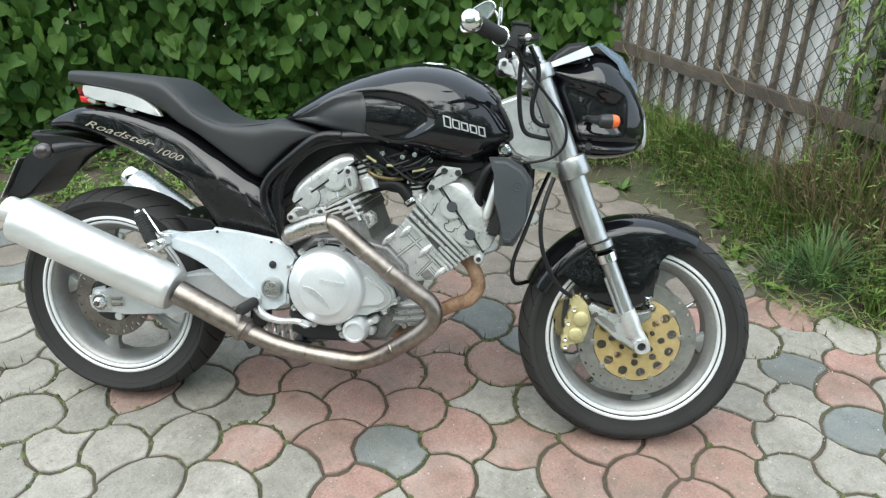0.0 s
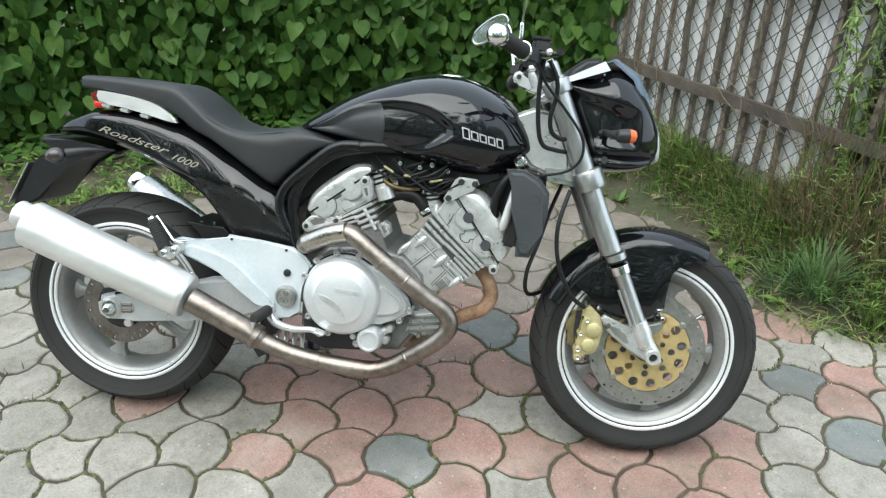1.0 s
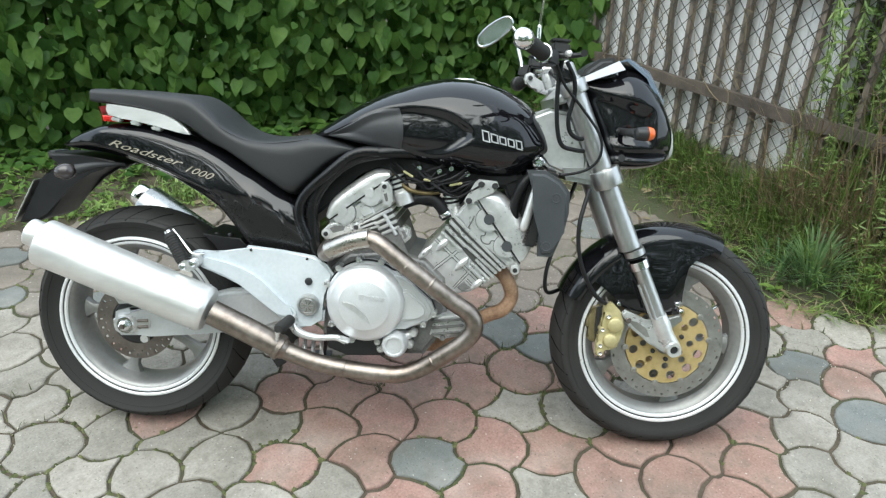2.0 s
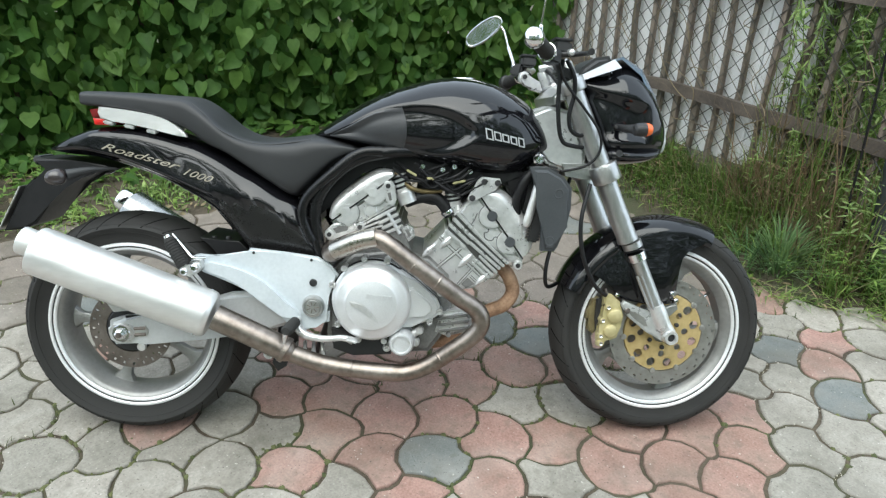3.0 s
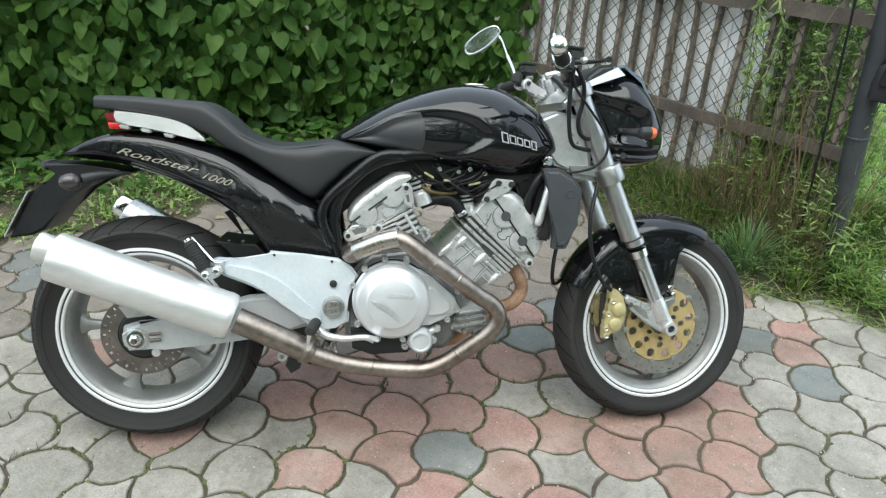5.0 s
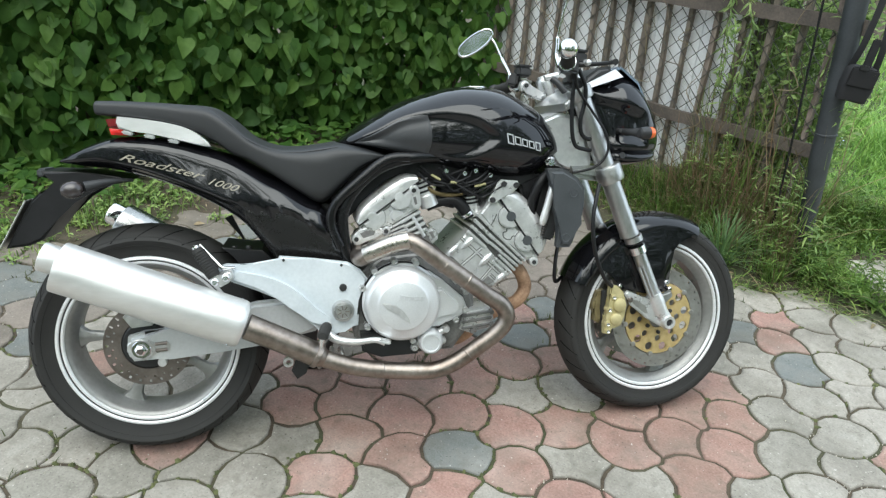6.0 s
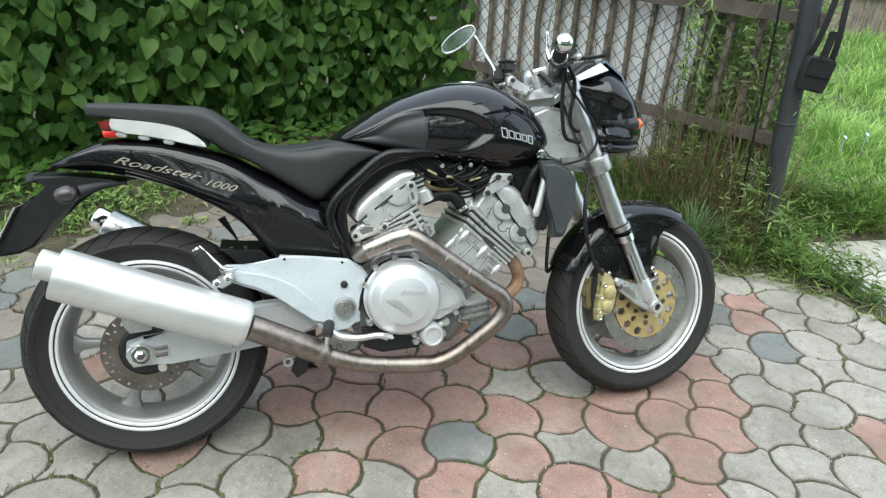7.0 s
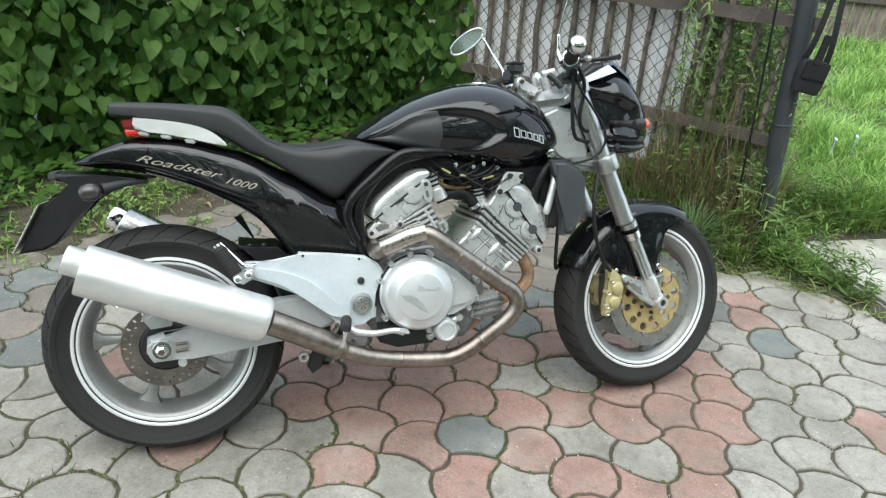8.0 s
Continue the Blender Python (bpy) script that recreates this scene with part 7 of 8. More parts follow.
    upper = part("upper_yoke", plate([(1.094, 0.925), (1.1, 0.905), (1.13, 0.918), (1.165, 0.938), (1.17, 0.957), (1.156, 0.97), (1.125, 0.955)], -0.112, 0.112, 0.008, segs=3), FORK, fk, "silver upper yoke", m=S)
    for s in (-1, 1):
        part("fork_cap", turned([(0.0, -0.048), (0.012, -0.048), (0.014, -0.04), (0.019, -0.038), (0.021, -0.03), (0.021, -0.01)], (fork_x(0.97), s * 0.103, 0.97), (0.4264, 0, -1), 24), FORK, upper, m=S)
        part("yoke_ring", turned([(0.026, -0.018), (0.033, -0.016), (0.0345, -0.012), (0.0345, 0.012), (0.033, 0.016), (0.026, 0.018)], (fork_x(0.952), s * 0.103, 0.952), (0.4264, 0, -1), 28), FORK, upper, m=S)
    clamp = part("bar_clamp", plate([(1.046, 0.984), (1.05, 0.997), (1.062, 1.002), (1.074, 0.996), (1.084, 0.978), (1.118, 0.966), (1.142, 0.962), (1.14, 0.944), (1.106, 0.944), (1.08, 0.952), (1.066, 0.968), (1.05, 0.972)], 0.085, 0.112, 0.005, segs=3), CAST, upper, "silver cast bar clamp", m=S)
    part("clamp_bolt", turned([(0.0, 0.078), (0.006, 0.078), (0.0065, 0.082)], (1.062, 0, 0.986), (0, 1, 0), 14), PLASTIC, clamp, m=S)
    bm = bmesh.new()
    rings = []
    for k in range(41):
        a = radians(156 - 93 * k / 40)
        taper = 0.62 + 0.38 * math.sin(math.pi * min(max(k / 40, 0.0), 1.0)) ** 0.5
        outer, inner = [], []
        for j in range(17):
            b = radians(-100 + 200 * j / 16)
            hw = 0.078 * (0.8 + 0.2 * taper)
            r = 0.268 + 0.044 * math.cos(b)
            y = hw * math.sin(b)
            outer.append(FW + Vector((r * math.cos(a), y, r * math.sin(a))))
            inner.append(FW + Vector(((r - 0.004) * math.cos(a), y * 0.95, (r - 0.004) * math.sin(a))))
        rings.append(outer + inner[::-1])
    skin(bm, rings)
    fen = part("front_fender", bm, BLACK, fk, "glossy black front mudguard", m=S @ Matrix.Translation((0, 0, 0.004)), sharp=50)
    for s in (-1, 1):
        bm = plate([(1.215, 0.47), (1.26, 0.45), (1.29, 0.425), (1.3, 0.402), (1.33, 0.392), (1.39, 0.378), (1.436, 0.38), (1.462, 0.378), (1.472, 0.386), (1.466, 0.43), (1.465, 0.475), (1.471, 0.508), (1.488, 0.528), (1.53, 0.542), (1.54, 0.552), (1.49, 0.566), (1.43, 0.572), (1.36, 0.567), (1.28, 0.54)], *sorted((s * 0.07, s * 0.077)), 0.003)
        # bowed panel with its front border rolled inwards
        for k in range(1, 26):
            bmesh.ops.bisect_plane(bm, geom=bm.verts[:] + bm.edges[:] + bm.faces[:], plane_co=(1.2 + 0.0125 * k, 0, 0), plane_no=(1, 0, 0))
        for k in range(1, 14):
            bmesh.ops.bisect_plane(bm, geom=bm.verts[:] + bm.edges[:] + bm.faces[:], plane_co=(0, 0, 0.38 + 0.0135 * k), plane_no=(0, 0, 1))
        for v in bm.verts:
            low = 1 - smooth_step(0.4, 0.56, v.co.z)
            v.co.y += s * (0.009 * math.sin(math.pi * min(max((v.co.z - 0.37) / 0.19, 0), 1)) - 0.016 * smooth_step(1.436, 1.475, v.co.x) * low - 0.012 * (1 - smooth_step(1.25, 1.33, v.co.x)))
        part("fender_skirt", bm, BLACK, fen, "glossy black mudguard side", m=S, sharp=50)
    # lamp fairing
    hull = Hull([(1.162, 0.972, 0.945, 0.085, 0.6), (1.19, 0.98, 0.885, 0.1, 0.55), (1.225, 0.988, 0.8, 0.115, 0.5), (1.25, 0.997, 0.765, 0.122, 0.5), (1.285, 1.01, 0.753, 0.125, 0.48), (1.33, 0.995, 0.756, 0.118, 0.45), (1.372, 0.945, 0.766, 0.1, 0.45), (1.402, 0.885, 0.785, 0.075, 0.45), (1.418, 0.84, 0.81, 0.04, 0.5)], 2.6,
                lambda x, z: 0.022 * smooth_step(0.0, 0.03, min(z - 0.81, 0.925 - z + 0.3 * (1.3 - x), 1.355 - x)))
    fair = part("headlamp_fairing", hull.mesh(60, 72), BLACK, fk, "glossy black headlamp fairing with hollowed sides", m=S, sharp=55)
    for ends in ((-1.0, -0.94), (0.94, 1.0)):
        bm = bmesh.new()
        skin(bm, [[(1.17, sy * 0.1, 0.966), (1.166, sy * 0.086, 0.978), (1.255, sy * 0.09, 1.02), (1.264, sy * 0.118, 0.997)] for sy in ends])
        part("fairing_trim", bm, FORK, fair, "bright silver fairing trim", m=S)
    part("instrument_pod", plate([(1.165, 0.975), (1.175, 1.0), (1.21, 1.025), (1.245, 1.03), (1.255, 1.01), (1.25, 0.98)], -0.085, 0.085, 0.012, segs=3), PLASTIC, fair, "black instrument pod", m=S)
    bm = bmesh.new()
    rings = []
    for j in range(13):
        t = -1 + 2 * j / 12
        y = 0.088 * t
        dip = 0.02 * t * t
        rings.append([(1.262 - dip, y, 1.02 - dip * 0.4), (1.296 - dip, y, 1.034 - dip * 0.4), (1.35 - dip, y, 1.004 - dip), (1.396 - dip * 1.5, y, 0.93 - dip), (1.392 - dip * 1.5, y, 0.928 - dip), (1.346 - dip, y, 1.0 - dip), (1.294 - dip, y, 1.028 - dip * 0.4)])
    skin(bm, rings)
    part("fly_screen", bm, SCREEN, fair, "blue-grey fly screen", m=S)
    part("headlamp", turned([(0.0, 0.014), (0.05, 0.01), (0.07, 0.002), (0.074, -0.008)], (1.402, 0, 0.85), (0.95, 0, 0.25), 40), LENS, fair, "headlamp glass", m=S)
    low = Hull([(1.235, 0.8, 0.768, 0.095, 0.5), (1.26, 0.806, 0.757, 0.115, 0.5), (1.32, 0.8, 0.755, 0.118, 0.5), (1.38, 0.8, 0.768, 0.095, 0.5), (1.408, 0.81, 0.79, 0.05, 0.5)], 2.4)
    part("fairing_chin", low.mesh(30, 48), BLACK, fair, m=S, sharp=55)
    part("chin_hole", turned([(0, 0.0), (0.007, 0.0), (0.009, 0.002)], (1.268, -0.119, 0.786), (0, -1, 0.1), 16), PLASTIC, fair, m=S)
    for s in (-1, 1):
        ind = part("front_indicator", tube([(1.262, s * 0.1, 0.852), (1.272, s * 0.15, 0.849), (1.292, s * 0.178, 0.846)], 0.012, 4, 16, radii=[0.008, 0.009, 0.0145]), PLASTIC, fk, "black indicator stalk", m=S)
        part("indicator_body", turned([(0.009, -0.02), (0.0145, -0.016), (0.0166, 0.0), (0.0166, 0.01)], (1.297, s * 0.186, 0.846), (1, -s * 0.08, 0.02), 24), PLASTIC, ind, m=S)
        part("indicator_lens", turned([(0.0165, 0.0), (0.016, 0.008), (0.013, 0.0155), (0.006, 0.0195), (0.0, 0.02)], (1.306, s * 0.185, 0.846), (1, -s * 0.08, 0.02), 24), ORANGE, ind, "orange indicator lens", m=S)
        part("stalk_screw", turned([(0, 0.002), (0.004, 0.0015), (0.005, -0.003)], (1.25, s * 0.138, 0.852), (-0.3, s, 0), 10), PLASTIC, ind, m=S)
    # handlebar
    bar = new("handlebar")
    bar.parent = bike
    bar.empty_display_size = 0.05
    tagged(bar, "wide handlebar with black grips and chrome ends")
    part("bar_tube", tube([(0.992, -0.345, 1.03), (1.042, -0.24, 1.02), (1.07, -0.19, 1.01), (1.1, -0.135, 0.99), (1.128, -0.108, 0.968)], 0.011, 5, 14), PLASTIC, bar, "black clip-on bar", m=S)
    part("bar_tube", tube([(1.065, 0.345, 0.99), (1.08, 0.24, 0.998), (1.085, 0.19, 1.0), (1.078, 0.12, 0.99)], 0.011, 5, 14), PLASTIC, bar, "black clip-on bar", m=S)
    part("bar_bracket", block((0.05, 0.05, 0.03), pose(1.118, -0.115, 0.978, 0, 20, 0), 0.008), PLASTIC, bar, m=S)
    part("choke_lever", turned([(0.0, -0.022), (0.008, -0.021), (0.009, -0.018), (0.009, 0.02), (0.0, 0.022)], (1.1, -0.01, 1.004), (1, 0, 0.25), 16), CAST, bar, "small silver control lever", m=S)
    part("control_mount", tube([(1.1, -0.01, 1.0), (1.115, -0.02, 0.985), (1.135, -0.03, 0.958)], 0.009, 3, 12), PLASTIC, bar, m=S)
    for s in (-1, 1):
        a, b = (Vector((1.046, -0.23, 1.019)), Vector((0.991, -0.35, 1.031))) if s < 0 else (Vector((1.082, 0.23, 0.998)), Vector((1.064, 0.35, 0.989)))
        grip = part("grip", turned([(0.014, 0.0), (0.019, 0.002), (0.019, 0.006), (0.0165, 0.01), (0.0165, 0.118), (0.015, 0.122)], a, b - a, 24), RUBBER, bar, "black ribbed rubber grip", m=S)
        bm = bmesh.new()
        for k in range(14):
            turned([(0.0164, 0.014 + 0.0075 * k), (0.0176, 0.016 + 0.0075 * k), (0.0164, 0.018 + 0.0075 * k)], a, b - a, 20, bm, ring=True)
        part("grip_collar", turned([(0.017, -0.006), (0.0215, -0.005), (0.0225, -0.001), (0.0215, 0.004), (0.017, 0.005)], a, b - a, 24), CHROME, grip, "bright grip collar", m=S)
        part("grip_ribs", bm, RUBBER, grip, m=S)
        part("bar_end", turned([(0.013, 0.0), (0.02, 0.003), (0.0222, 0.012), (0.022, 0.022), (0.0192, 0.031), (0.013, 0.0372), (0.005, 0.0395), (0.0, 0.0398)], b, b - a, 24), CHROME if s < 0 else PLASTIC, bar, "chrome bar end weight" if s < 0 else "black bar end weight", m=S)
        part("switch_box", block((0.034, 0.045, 0.036), pose(1.064, s * 0.2, 1.012, 0, 10, -s * 25), 0.006), PLASTIC, bar, "black switch housing", m=S)
        part("lever", tube([(1.085, s * 0.2, 1.018), (1.116, s * 0.225, 1.016), (1.126, s * 0.28, 1.013), (1.117, s * 0.335, 1.01), (1.115, s * 0.345, 1.009)], 0.005, 5, 10, radii=[0.008, 0.006, 0.005, 0.006, 0.0075]), PLASTIC if s < 0 else CAST, bar, "brake lever" if s < 0 else "clutch lever", m=S)
        res = part("reservoir", block((0.042, 0.05, 0.03), pose(1.09, s * 0.185, 1.034, 0, 4, 0), 0.006), PLASTIC, bar, "grey fluid reservoir", m=S)
        part("reservoir_cap", block((0.044, 0.052, 0.006), pose(1.09, s * 0.185, 1.051, 0, 4, 0), 0.002), PLASTIC, res, m=S)
    part("master_cylinder", turned([(0.0, -0.024), (0.007, -0.022), (0.009, -0.01), (0.009, 0.03)], (1.106, -0.205, 1.02), (0, 1, 0), 16), CAST, bar, m=S)
    back = STEER.inverted()
    stems = ((-1, [(1.06, -0.19, 1.02), (1.056, -0.173, 1.045), (1.057, -0.172, 1.07), (1.057, -0.172, 1.09), (1.0575, -0.173, 1.094), (1.063, -0.188, 1.144), (1.072, -0.21, 1.2), (1.06, -0.26, 1.26)], [0.009, 0.0056, 0.0052, 0.005, 0.003, 0.0028, 0.0028, 0.0028], (1.02, -0.31, 1.29)),
             (1, [(1.036, 0.186, 1.006), (1.035, 0.19, 1.022), (1.027, 0.235, 1.062), (1.025, 0.246, 1.072), (1.0245, 0.249, 1.075), (1.02, 0.284, 1.106), (1.014, 0.308, 1.128), (1.0, 0.311, 1.146)], [0.008, 0.0056, 0.0054, 0.005, 0.003, 0.0032, 0.0044, 0.004], (0.956, 0.316, 1.123)))
    for s, top, radii, c in stems:
        top, c = [back @ Vector(p) for p in top], back @ Vector(c)
        mir = part("mirror", tube(top, 0.005, 5, 12, radii=radii), CHROME, bar, "chrome mirror on a slim stem", m=S)
        u = Vector((0.76, -0.34, 0.56) if s > 0 else (0.82, 0.3, 0.46)).normalized()
        n = Vector((-0.5, -0.8, -0.24)) if s > 0 else Vector((-0.93, 0.3, 0.1))
        n = (n - u * n.dot(u)).normalized()
        v = n.cross(u)
        bm, bg = bmesh.new(), bmesh.new()
        rows = []
        for h, q in ((0.0, 1.0), (0.004, 1.03), (-0.004, 1.03), (-0.014, 0.9), (-0.022, 0.6), (-0.024, 0.1)):
            rows.append([c + n * h + q * (0.062 * math.cos(math.tau * k / 32) * u + 0.024 * math.copysign(abs(math.sin(math.tau * k / 32)) ** 0.8, math.sin(math.tau * k / 32)) * v) for k in range(32)])
        rows.insert(0, [c + n * 0.004 + 0.93 * (x - c) for x in rows[0]])
        skin(bm, rows[1:], caps=True)
        part("mirror_rim", tube([x + n * 0.003 for x in rows[1]] + [rows[1][0] + n * 0.003], 0.0035, 1, 8), CHROME, mir, "chrome mirror rim", m=S)
        part("mirror_shell", bm, CHROME, mir, "chrome oval mirror shell", m=S)
        bg.faces.new([bg.verts.new(c + n * 0.0045 + 0.95 * (x - c - n * 0)) for x in rows[1]])
        part("mirror_glass", bg, MIRROR, mir, "mirror glass", m=S)
    part("ignition_lock", turned([(0.0, -0.03), (0.012, -0.03), (0.014, -0.02), (0.014, 0.01)], (1.1, 0, 0.965), (0.4, 0, -1), 18), CAST, bar, m=S)
    hoses = (((1.1, -0.17, 1.01), (1.095, -0.16, 0.94), (1.1, -0.15, 0.86), (1.115, -0.14, 0.815), (1.15, -0.125, 0.803), (1.175, -0.11, 0.8)),
             ((1.115, -0.15, 1.01), (1.135, -0.15, 0.97), (1.138, -0.145, 0.93), (1.128, -0.142, 0.88), (1.135, -0.136, 0.845), (1.16, -0.125, 0.83), (1.185, -0.1, 0.835)),
             ((1.085, -0.19, 1.0), (1.11, -0.165, 0.955), (1.16, -0.15, 0.9), (1.205, -0.145, 0.84), (1.21, -0.14, 0.79), (1.18, -0.13, 0.755), (1.12, -0.12, 0.74)),
             ((1.19, -0.14, 0.71), (1.165, -0.16, 0.62), (1.175, -0.155, 0.53), (1.215, -0.135, 0.45), (1.255, -0.11, 0.415)),
             ((1.2, 0.08, 0.71), (1.17, 0.05, 0.64), (1.14, 0.0, 0.56), (1.11, -0.04, 0.48), (1.12, -0.02, 0.42), (1.19, 0.07, 0.42)))
    for k, pts in enumerate(hoses):
        part("brake_hose" if k > 2 else "control_cable", tube(pts, 0.0055 if k != 2 else 0.0035, 8, 10), HOSE, bar, m=S)


build_front()

# no piece lies deeper than thing, part, piece
for ob in list(bike.children_recursive):
    while ob.parent != bike and ob.parent.parent != bike:
        ob.parent = ob.parent.parent


# ---- the paving: irregular stones with curved sides ----
# middles of the stones round the motorcycle, by colour
GREY_BACK_STONES = ((-0.48, 0.14), (-0.41, 0.39), (-0.38, 0.30), (-0.37, 0.05), (-0.32, 0.14), (-0.24, -0.13), (-0.21, 0.02), (-0.15, -0.33), (-0.09, -0.07), (-0.08, -0.25), (-0.02, -0.37), (0.08, -0.22), (0.11, -0.08), (0.21, -0.32), (0.21, 0.07), (0.22, 0.21), (0.24, -0.16), (0.33, -0.01), (0.41, -0.30), (0.56, -0.23), (0.90, -0.32), (1.06, 0.12), (1.14, -0.19))
GREY_FRONT_STONES = ((1.24, 0.13), (1.29, -0.31), (1.52, -0.49), (1.61, -0.41), (1.73, -0.52), (1.78, -0.42), (1.79, -0.23), (1.80, 0.22), (1.83, 0.34), (1.87, -0.07), (1.87, 0.09), (1.92, -0.47), (1.95, -0.33), (1.95, 0.23), (2.00, -0.20), (2.02, -0.01), (2.05, 0.54), (2.19, -0.16), (2.19, -0.01), (2.21, 0.61), (2.25, 0.13), (2.27, 0.31), (2.32, -0.07), (2.35, 0.44), (2.37, 0.56), (2.40, 0.21), (2.42, 0.05), (2.48, 0.34), (2.57, 0.19))
RED_STONES = ((0.02, 0.01), (0.34, 0.15), (0.39, 0.28), (0.43, -0.17), (0.51, -0.02), (0.53, 0.15), (0.65, -0.12), (0.67, 0.06), (0.75, 0.19), (0.77, -0.26), (0.83, 0.05), (0.92, 0.22), (0.96, -0.21), (0.99, -0.03), (1.07, -0.34), (1.08, 0.30), (1.15, -0.04), (1.20, -0.41), (1.24, 0.28), (1.29, 0.45), (1.31, -0.13), (1.38, -0.44), (1.39, 0.00), (1.45, -0.31), (1.48, -0.12), (1.56, -0.01), (1.62, -0.19), (1.70, -0.08), (1.75, 0.09), (1.93, 0.71), (2.07, -0.33), (2.08, 0.71), (2.11, 0.31), (2.19, 0.44))
DARK_STONES = ((0.82, -0.12), (1.19, 0.44), (1.31, 0.61), (1.99, 0.39), (2.10, 0.15))


JOINTS = []


def build_paving():
    rng = random.Random(3)
    seeds = [(x, y, k) for k, row in enumerate((GREY_BACK_STONES + GREY_FRONT_STONES, RED_STONES, DARK_STONES)) for x, y in row]
    known = len(seeds)
    j = 0
    y = -3.9
    while y < 2.2:
        x = -4.4 + (0.092 if j % 2 else 0)
        while x < 4.0:
            px, py = x + rng.gauss(0, 0.022), y + rng.gauss(0, 0.02)
            if all((px - a) ** 2 + (py - b) ** 2 > 0.128 ** 2 for a, b, _ in seeds) and beyond_edge(px, py) < 0.4:
                kind = 0
                # stones behind the motorcycle: brown for dirt, darker for painted-in shadow
                if py > 0.78 and -1.1 < px < 1.7 or px < -0.45 and py > 0.5:
                    kind = 3 if (px * 53.1 + py * 17.9) % 1.0 < 0.8 else 2
                elif 0.1 < px < 2.0 and -0.62 < py < 0.45 + 0.1 * px and rng.random() < 0.62:
                    kind = 1
                elif 0.25 < px < 1.9 and py > 0.28:
                    q = (px * 37.7 + py * 91.3) % 1.0
                    kind = (1 if q < 0.42 else 3 if q < 0.85 else 2) if py < 0.75 else 3 if q < 0.7 else 0
                elif rng.random() < 0.09:
                    kind = 1 if rng.random() < 0.5 else 2
                seeds.append((px, py, kind))
            x += 0.182
        y += 0.155
        j += 1
    pave = thing("pavement", Matrix(), "yard paving of irregular grey and red concrete stones with mossy joints", "paving", kind="structure")
    pts = np.array([(a, b) for a, b, _ in seeds])

    def cell(i):
        """Corners of the stone round seed i, each with the neighbour beyond the side that follows it."""
        d2 = ((pts - pts[i]) ** 2).sum(1)
        near = [q for q in np.argsort(d2)[1:22]]
        poly = [((pts[i][0] + a * 0.3, pts[i][1] + b * 0.3), -1) for a, b in ((-1, -1), (1, -1), (1, 1), (-1, 1))]
        for q in near:
            nx, ny = pts[q] - pts[i]
            c = (nx * (pts[q][0] + pts[i][0]) + ny * (pts[q][1] + pts[i][1])) / 2
            out = []
            for s in range(len(poly)):
                (p, e), (r, _) = poly[s], poly[(s + 1) % len(poly)]
                fp, fr = nx * p[0] + ny * p[1] - c, nx * r[0] + ny * r[1] - c
                if fp <= 0:
                    out.append((p, e))
                if (fp < 0 < fr) or (fr < 0 < fp):
                    t = fp / (fp - fr)
                    out.append(((p[0] + t * (r[0] - p[0]), p[1] + t * (r[1] - p[1])), q if fp < 0 else e))
            poly = out
        return poly

    known_count = known
    for turn in range(2):
        moved = pts.copy()
        for i in range(known_count, len(pts)):
            c = cell(i)
            moved[i] = 0.4 * pts[i] + 0.6 * np.mean([q for q, _ in c], axis=0)
        pts[:] = moved

    def outline(i):
        poly = cell(i)
        out = []
        for s in range(len(poly)):
            (p, e), (r, _) = poly[s], poly[(s + 1) % len(poly)]
            p, r = Vector(p), Vector(r)
            if (r - p).length < 0.012:
                out.append(p)
                continue
            lo, hi = min(i, e), max(i, e)
            bend = 0.0 if e < 0 else (0.13 + 0.05 * ((lo * 7 + hi * 13) % 5 - 2) / 2) * (1 if (lo * 31 + hi * 17) % 2 else -1)
            if i != lo:
                bend = -bend
            side = Vector(((r - p).y, -(r - p).x))
            n = 3
            out += [p.lerp(r, k / n) + side * bend * 4 * (k / n) * (1 - k / n) for k in range(n)]
        return out

    def stone(ring, top, tilt):
        """Rounded edges, a slightly domed top."""
        n = len(ring)
        c = sum(ring, Vector((0, 0))) / n
        verts, levels = [], ((0.0046, -0.045), (0.0048, -0.0055), (0.0066, -0.0018), (0.011, 0.0))
        for inset, z in levels:
            for k in range(n):
                p = ring[k] + (c - ring[k]).normalized() * inset * 1.15
                verts.append((p.x - c.x, p.y - c.y, top + z + tilt.x * (p.x - c.x) + tilt.y * (p.y - c.y)))
        faces = [(l * n + k, l * n + (k + 1) % n, (l + 1) * n + (k + 1) % n, (l + 1) * n + k) for l in range(3) for k in range(n)]
        verts.append((0.0, 0.0, top))
        faces += [(3 * n + k, 3 * n + (k + 1) % n, 4 * n) for k in range(n)]
        return c, verts, faces

    mats = (PAVE_GREY, PAVE_PINK, PAVE_DARK, PAVE_BROWN_SHADE)
    rest = {0: ([], []), 3: ([], [])}
    count = 0
    order = sorted(range(len(seeds)), key=lambda q: (seeds[q][0] - 0.8) ** 2 / 2.6 + (seeds[q][1] - 0.1) ** 2)
    for i in order:
        ring = outline(i)
        if len(ring) < 5 or seeds[i][1] < -3.6 or seeds[i][0] < -4.2 or beyond_edge(seeds[i][0], seeds[i][1]) > 0.06:
            continue
        if count < 300:
            JOINTS.extend(ring)
        c, v, f = stone(ring, rng.gauss(0, 0.0016), Vector((rng.gauss(0, 0.009), rng.gauss(0, 0.009))))
        if count < 300:
            ob = raw("paving_stone", v, f, mats[seeds[i][2]], pave, smooth=False)
            ob.location = (c.x, c.y, 0)
            count += 1
        else:
            rest_v, rest_f = rest[3 if seeds[i][2] > 1 else 0]
            b = len(rest_v)
            rest_v += [(x + c.x, y + c.y, z) for x, y, z in v]
            rest_f += [tuple(b + q for q in face) for face in f]
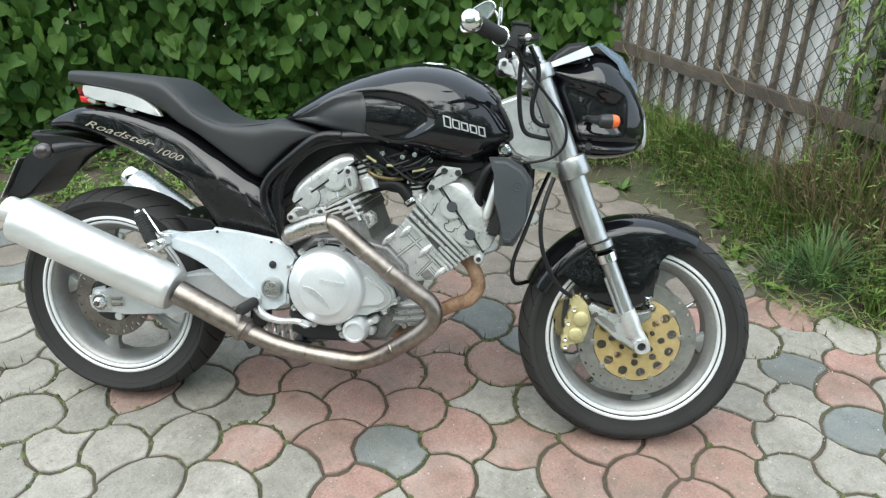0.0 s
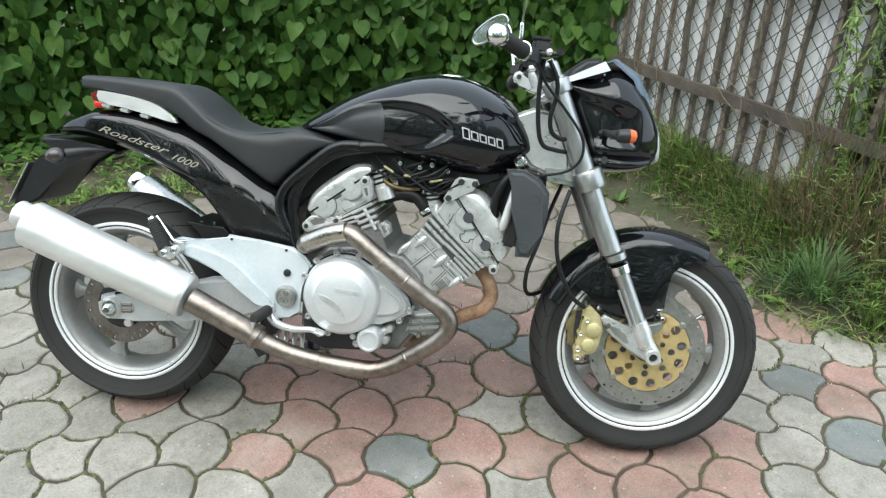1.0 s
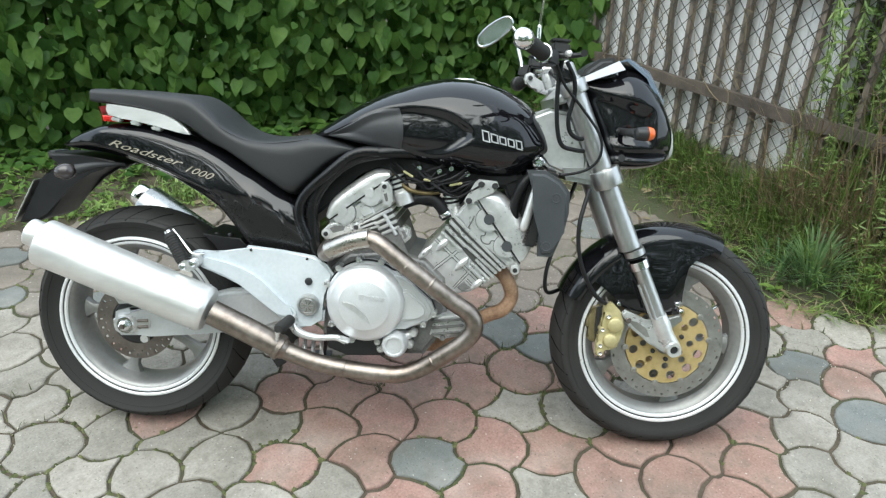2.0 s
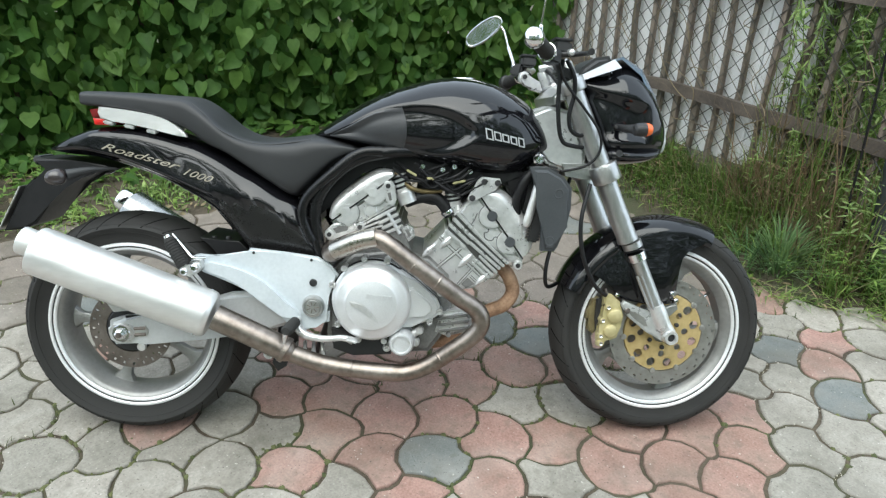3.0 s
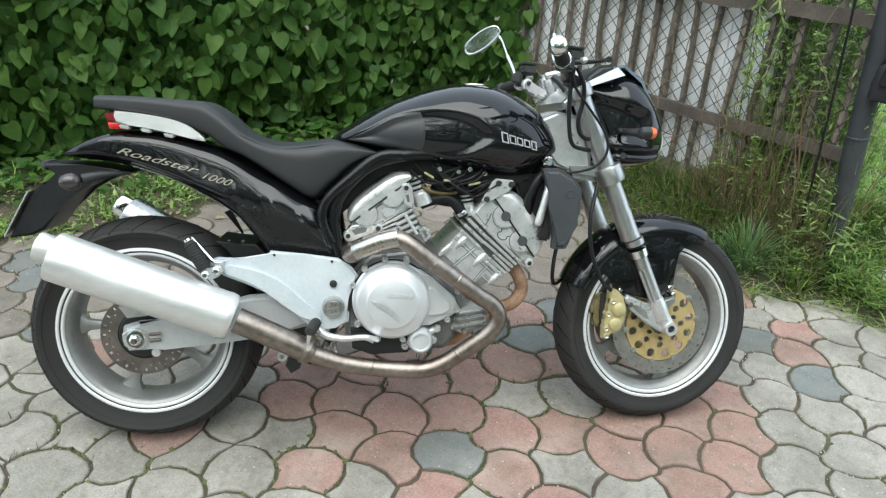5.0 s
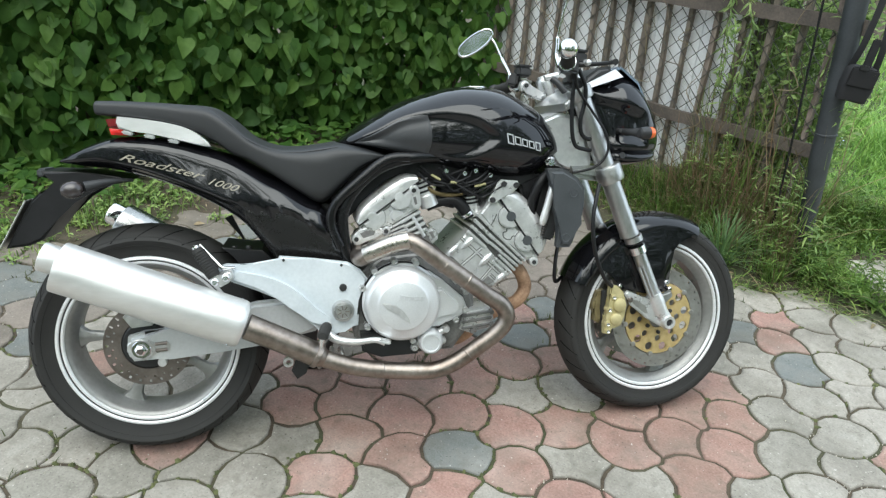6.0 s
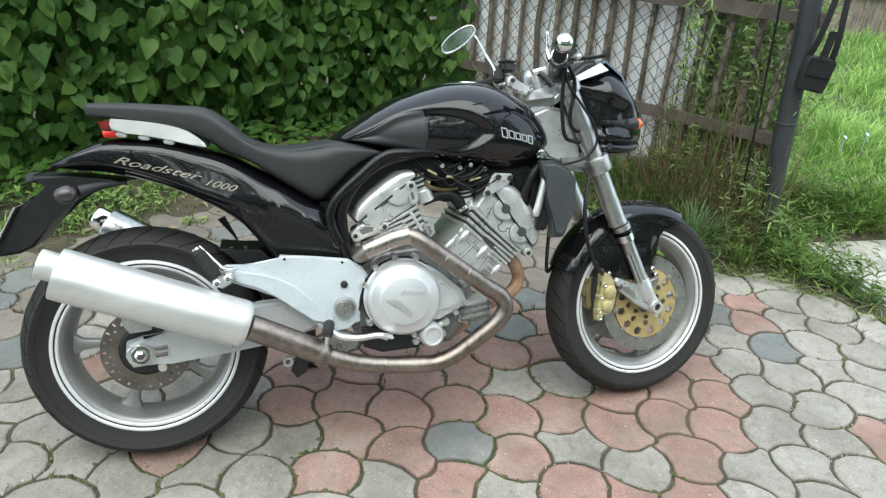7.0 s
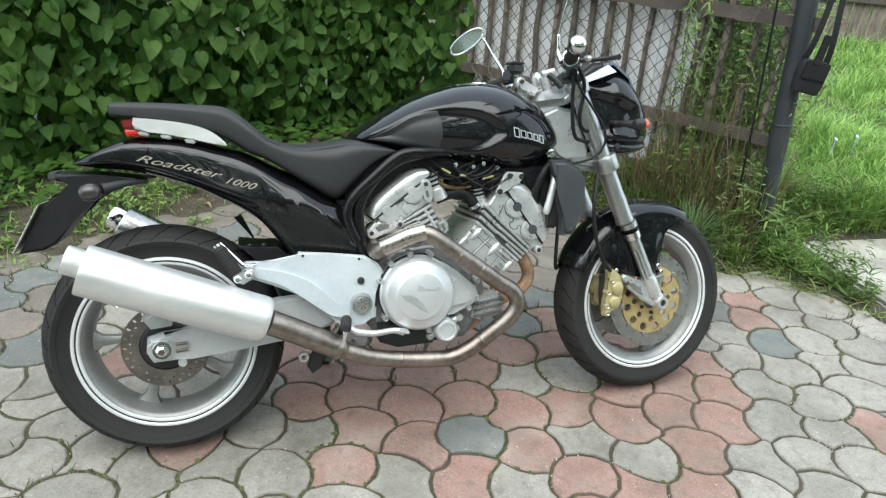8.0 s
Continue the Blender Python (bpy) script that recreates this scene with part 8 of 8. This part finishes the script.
    # the brown outer stones hold dirt and hedge shade in their colour
    for kind, material, label in ((0, PAVE_REST, "grey paving stones further off"), (3, PAVE_FAR, "dusty brown paving stones before the hedge")):
        ob = raw("outer_paving_stones", *rest[kind], material, pave, label, smooth=False)
        tagged(ob, kind="stuff")


build_paving()


def build_grit():
    """Pale grit, moss and tiny weeds in the joints."""
    rng = random.Random(77)
    for name, material, count, r0, r1, label in (("joint_grit", SAND, 4200, 0.0009, 0.0027, "pale grit lying in the paving joints"), ("moss", MOSS, 7500, 0.003, 0.011, "olive green moss cushions in the paving joints")):
        verts, faces = [], []
        for k in range(count):
            p = JOINTS[rng.randrange(len(JOINTS))]
            spread = 0.006 if name == "moss" or rng.random() < 0.8 else 0.04
            x, y = p.x + rng.gauss(0, spread), p.y + rng.gauss(0, spread)
            if name == "joint_grit" and noise.noise((x * 2.3, y * 2.3, 1.0)) < 0.05:
                continue
            if name == "moss" and noise.noise((x * 2.6, y * 2.6, 8.0)) < 0.02:
                continue
            if beyond_edge(x, y) > 0.05:
                continue
            r = rng.uniform(r0, r1)
            z = -0.0058 if name == "moss" else (-0.004 if spread < 0.01 else 0.001)
            h = r * 0.8 if name == "joint_grit" else min(r * 0.7, 0.0055)
            b = len(verts)
            turn = rng.uniform(0, 6.28)
            for q in range(6):
                a = turn + math.tau * q / 6
                verts.append((x + r * math.cos(a) * rng.uniform(0.8, 1.2), y + r * math.sin(a) * rng.uniform(0.8, 1.2), z - 0.002))
            for q in range(3):
                a = turn + math.tau * q / 3
                verts.append((x + 0.5 * r * math.cos(a), y + 0.5 * r * math.sin(a), z + h))
            faces.append((b + 6, b + 7, b + 8))
            for q in range(3):
                faces += [(b + 2 * q, b + 2 * q + 1, b + 6 + q), (b + 2 * q + 1, b + (2 * q + 2) % 6, b + 6 + (q + 1) % 3), (b + 2 * q + 1, b + 6 + (q + 1) % 3, b + 6 + q)]
        ob = raw(name, verts, faces, material, None, "", name == "moss")
        tagged(ob, label, "grit" if name == "joint_grit" else "moss", kind="stuff")
    spots = []
    homes = [p for p in JOINTS if noise.noise((p.x * 1.3, p.y * 1.3, 2.0)) > 0.22 and p.y > -0.1]
    for k in range(700):
        p = homes[rng.randrange(len(homes))]
        spots.append((Vector((p.x + rng.gauss(0, 0.006), p.y + rng.gauss(0, 0.006), -0.009)), Vector((rng.gauss(0, 0.014), rng.gauss(0, 0.014), 0)), rng.uniform(0.012, 0.035), rng.uniform(0.0012, 0.0024)))
    blades(spots, MOSS, "joint_weeds", "tiny green weeds growing in the paving joints", "weeds")


build_grit()
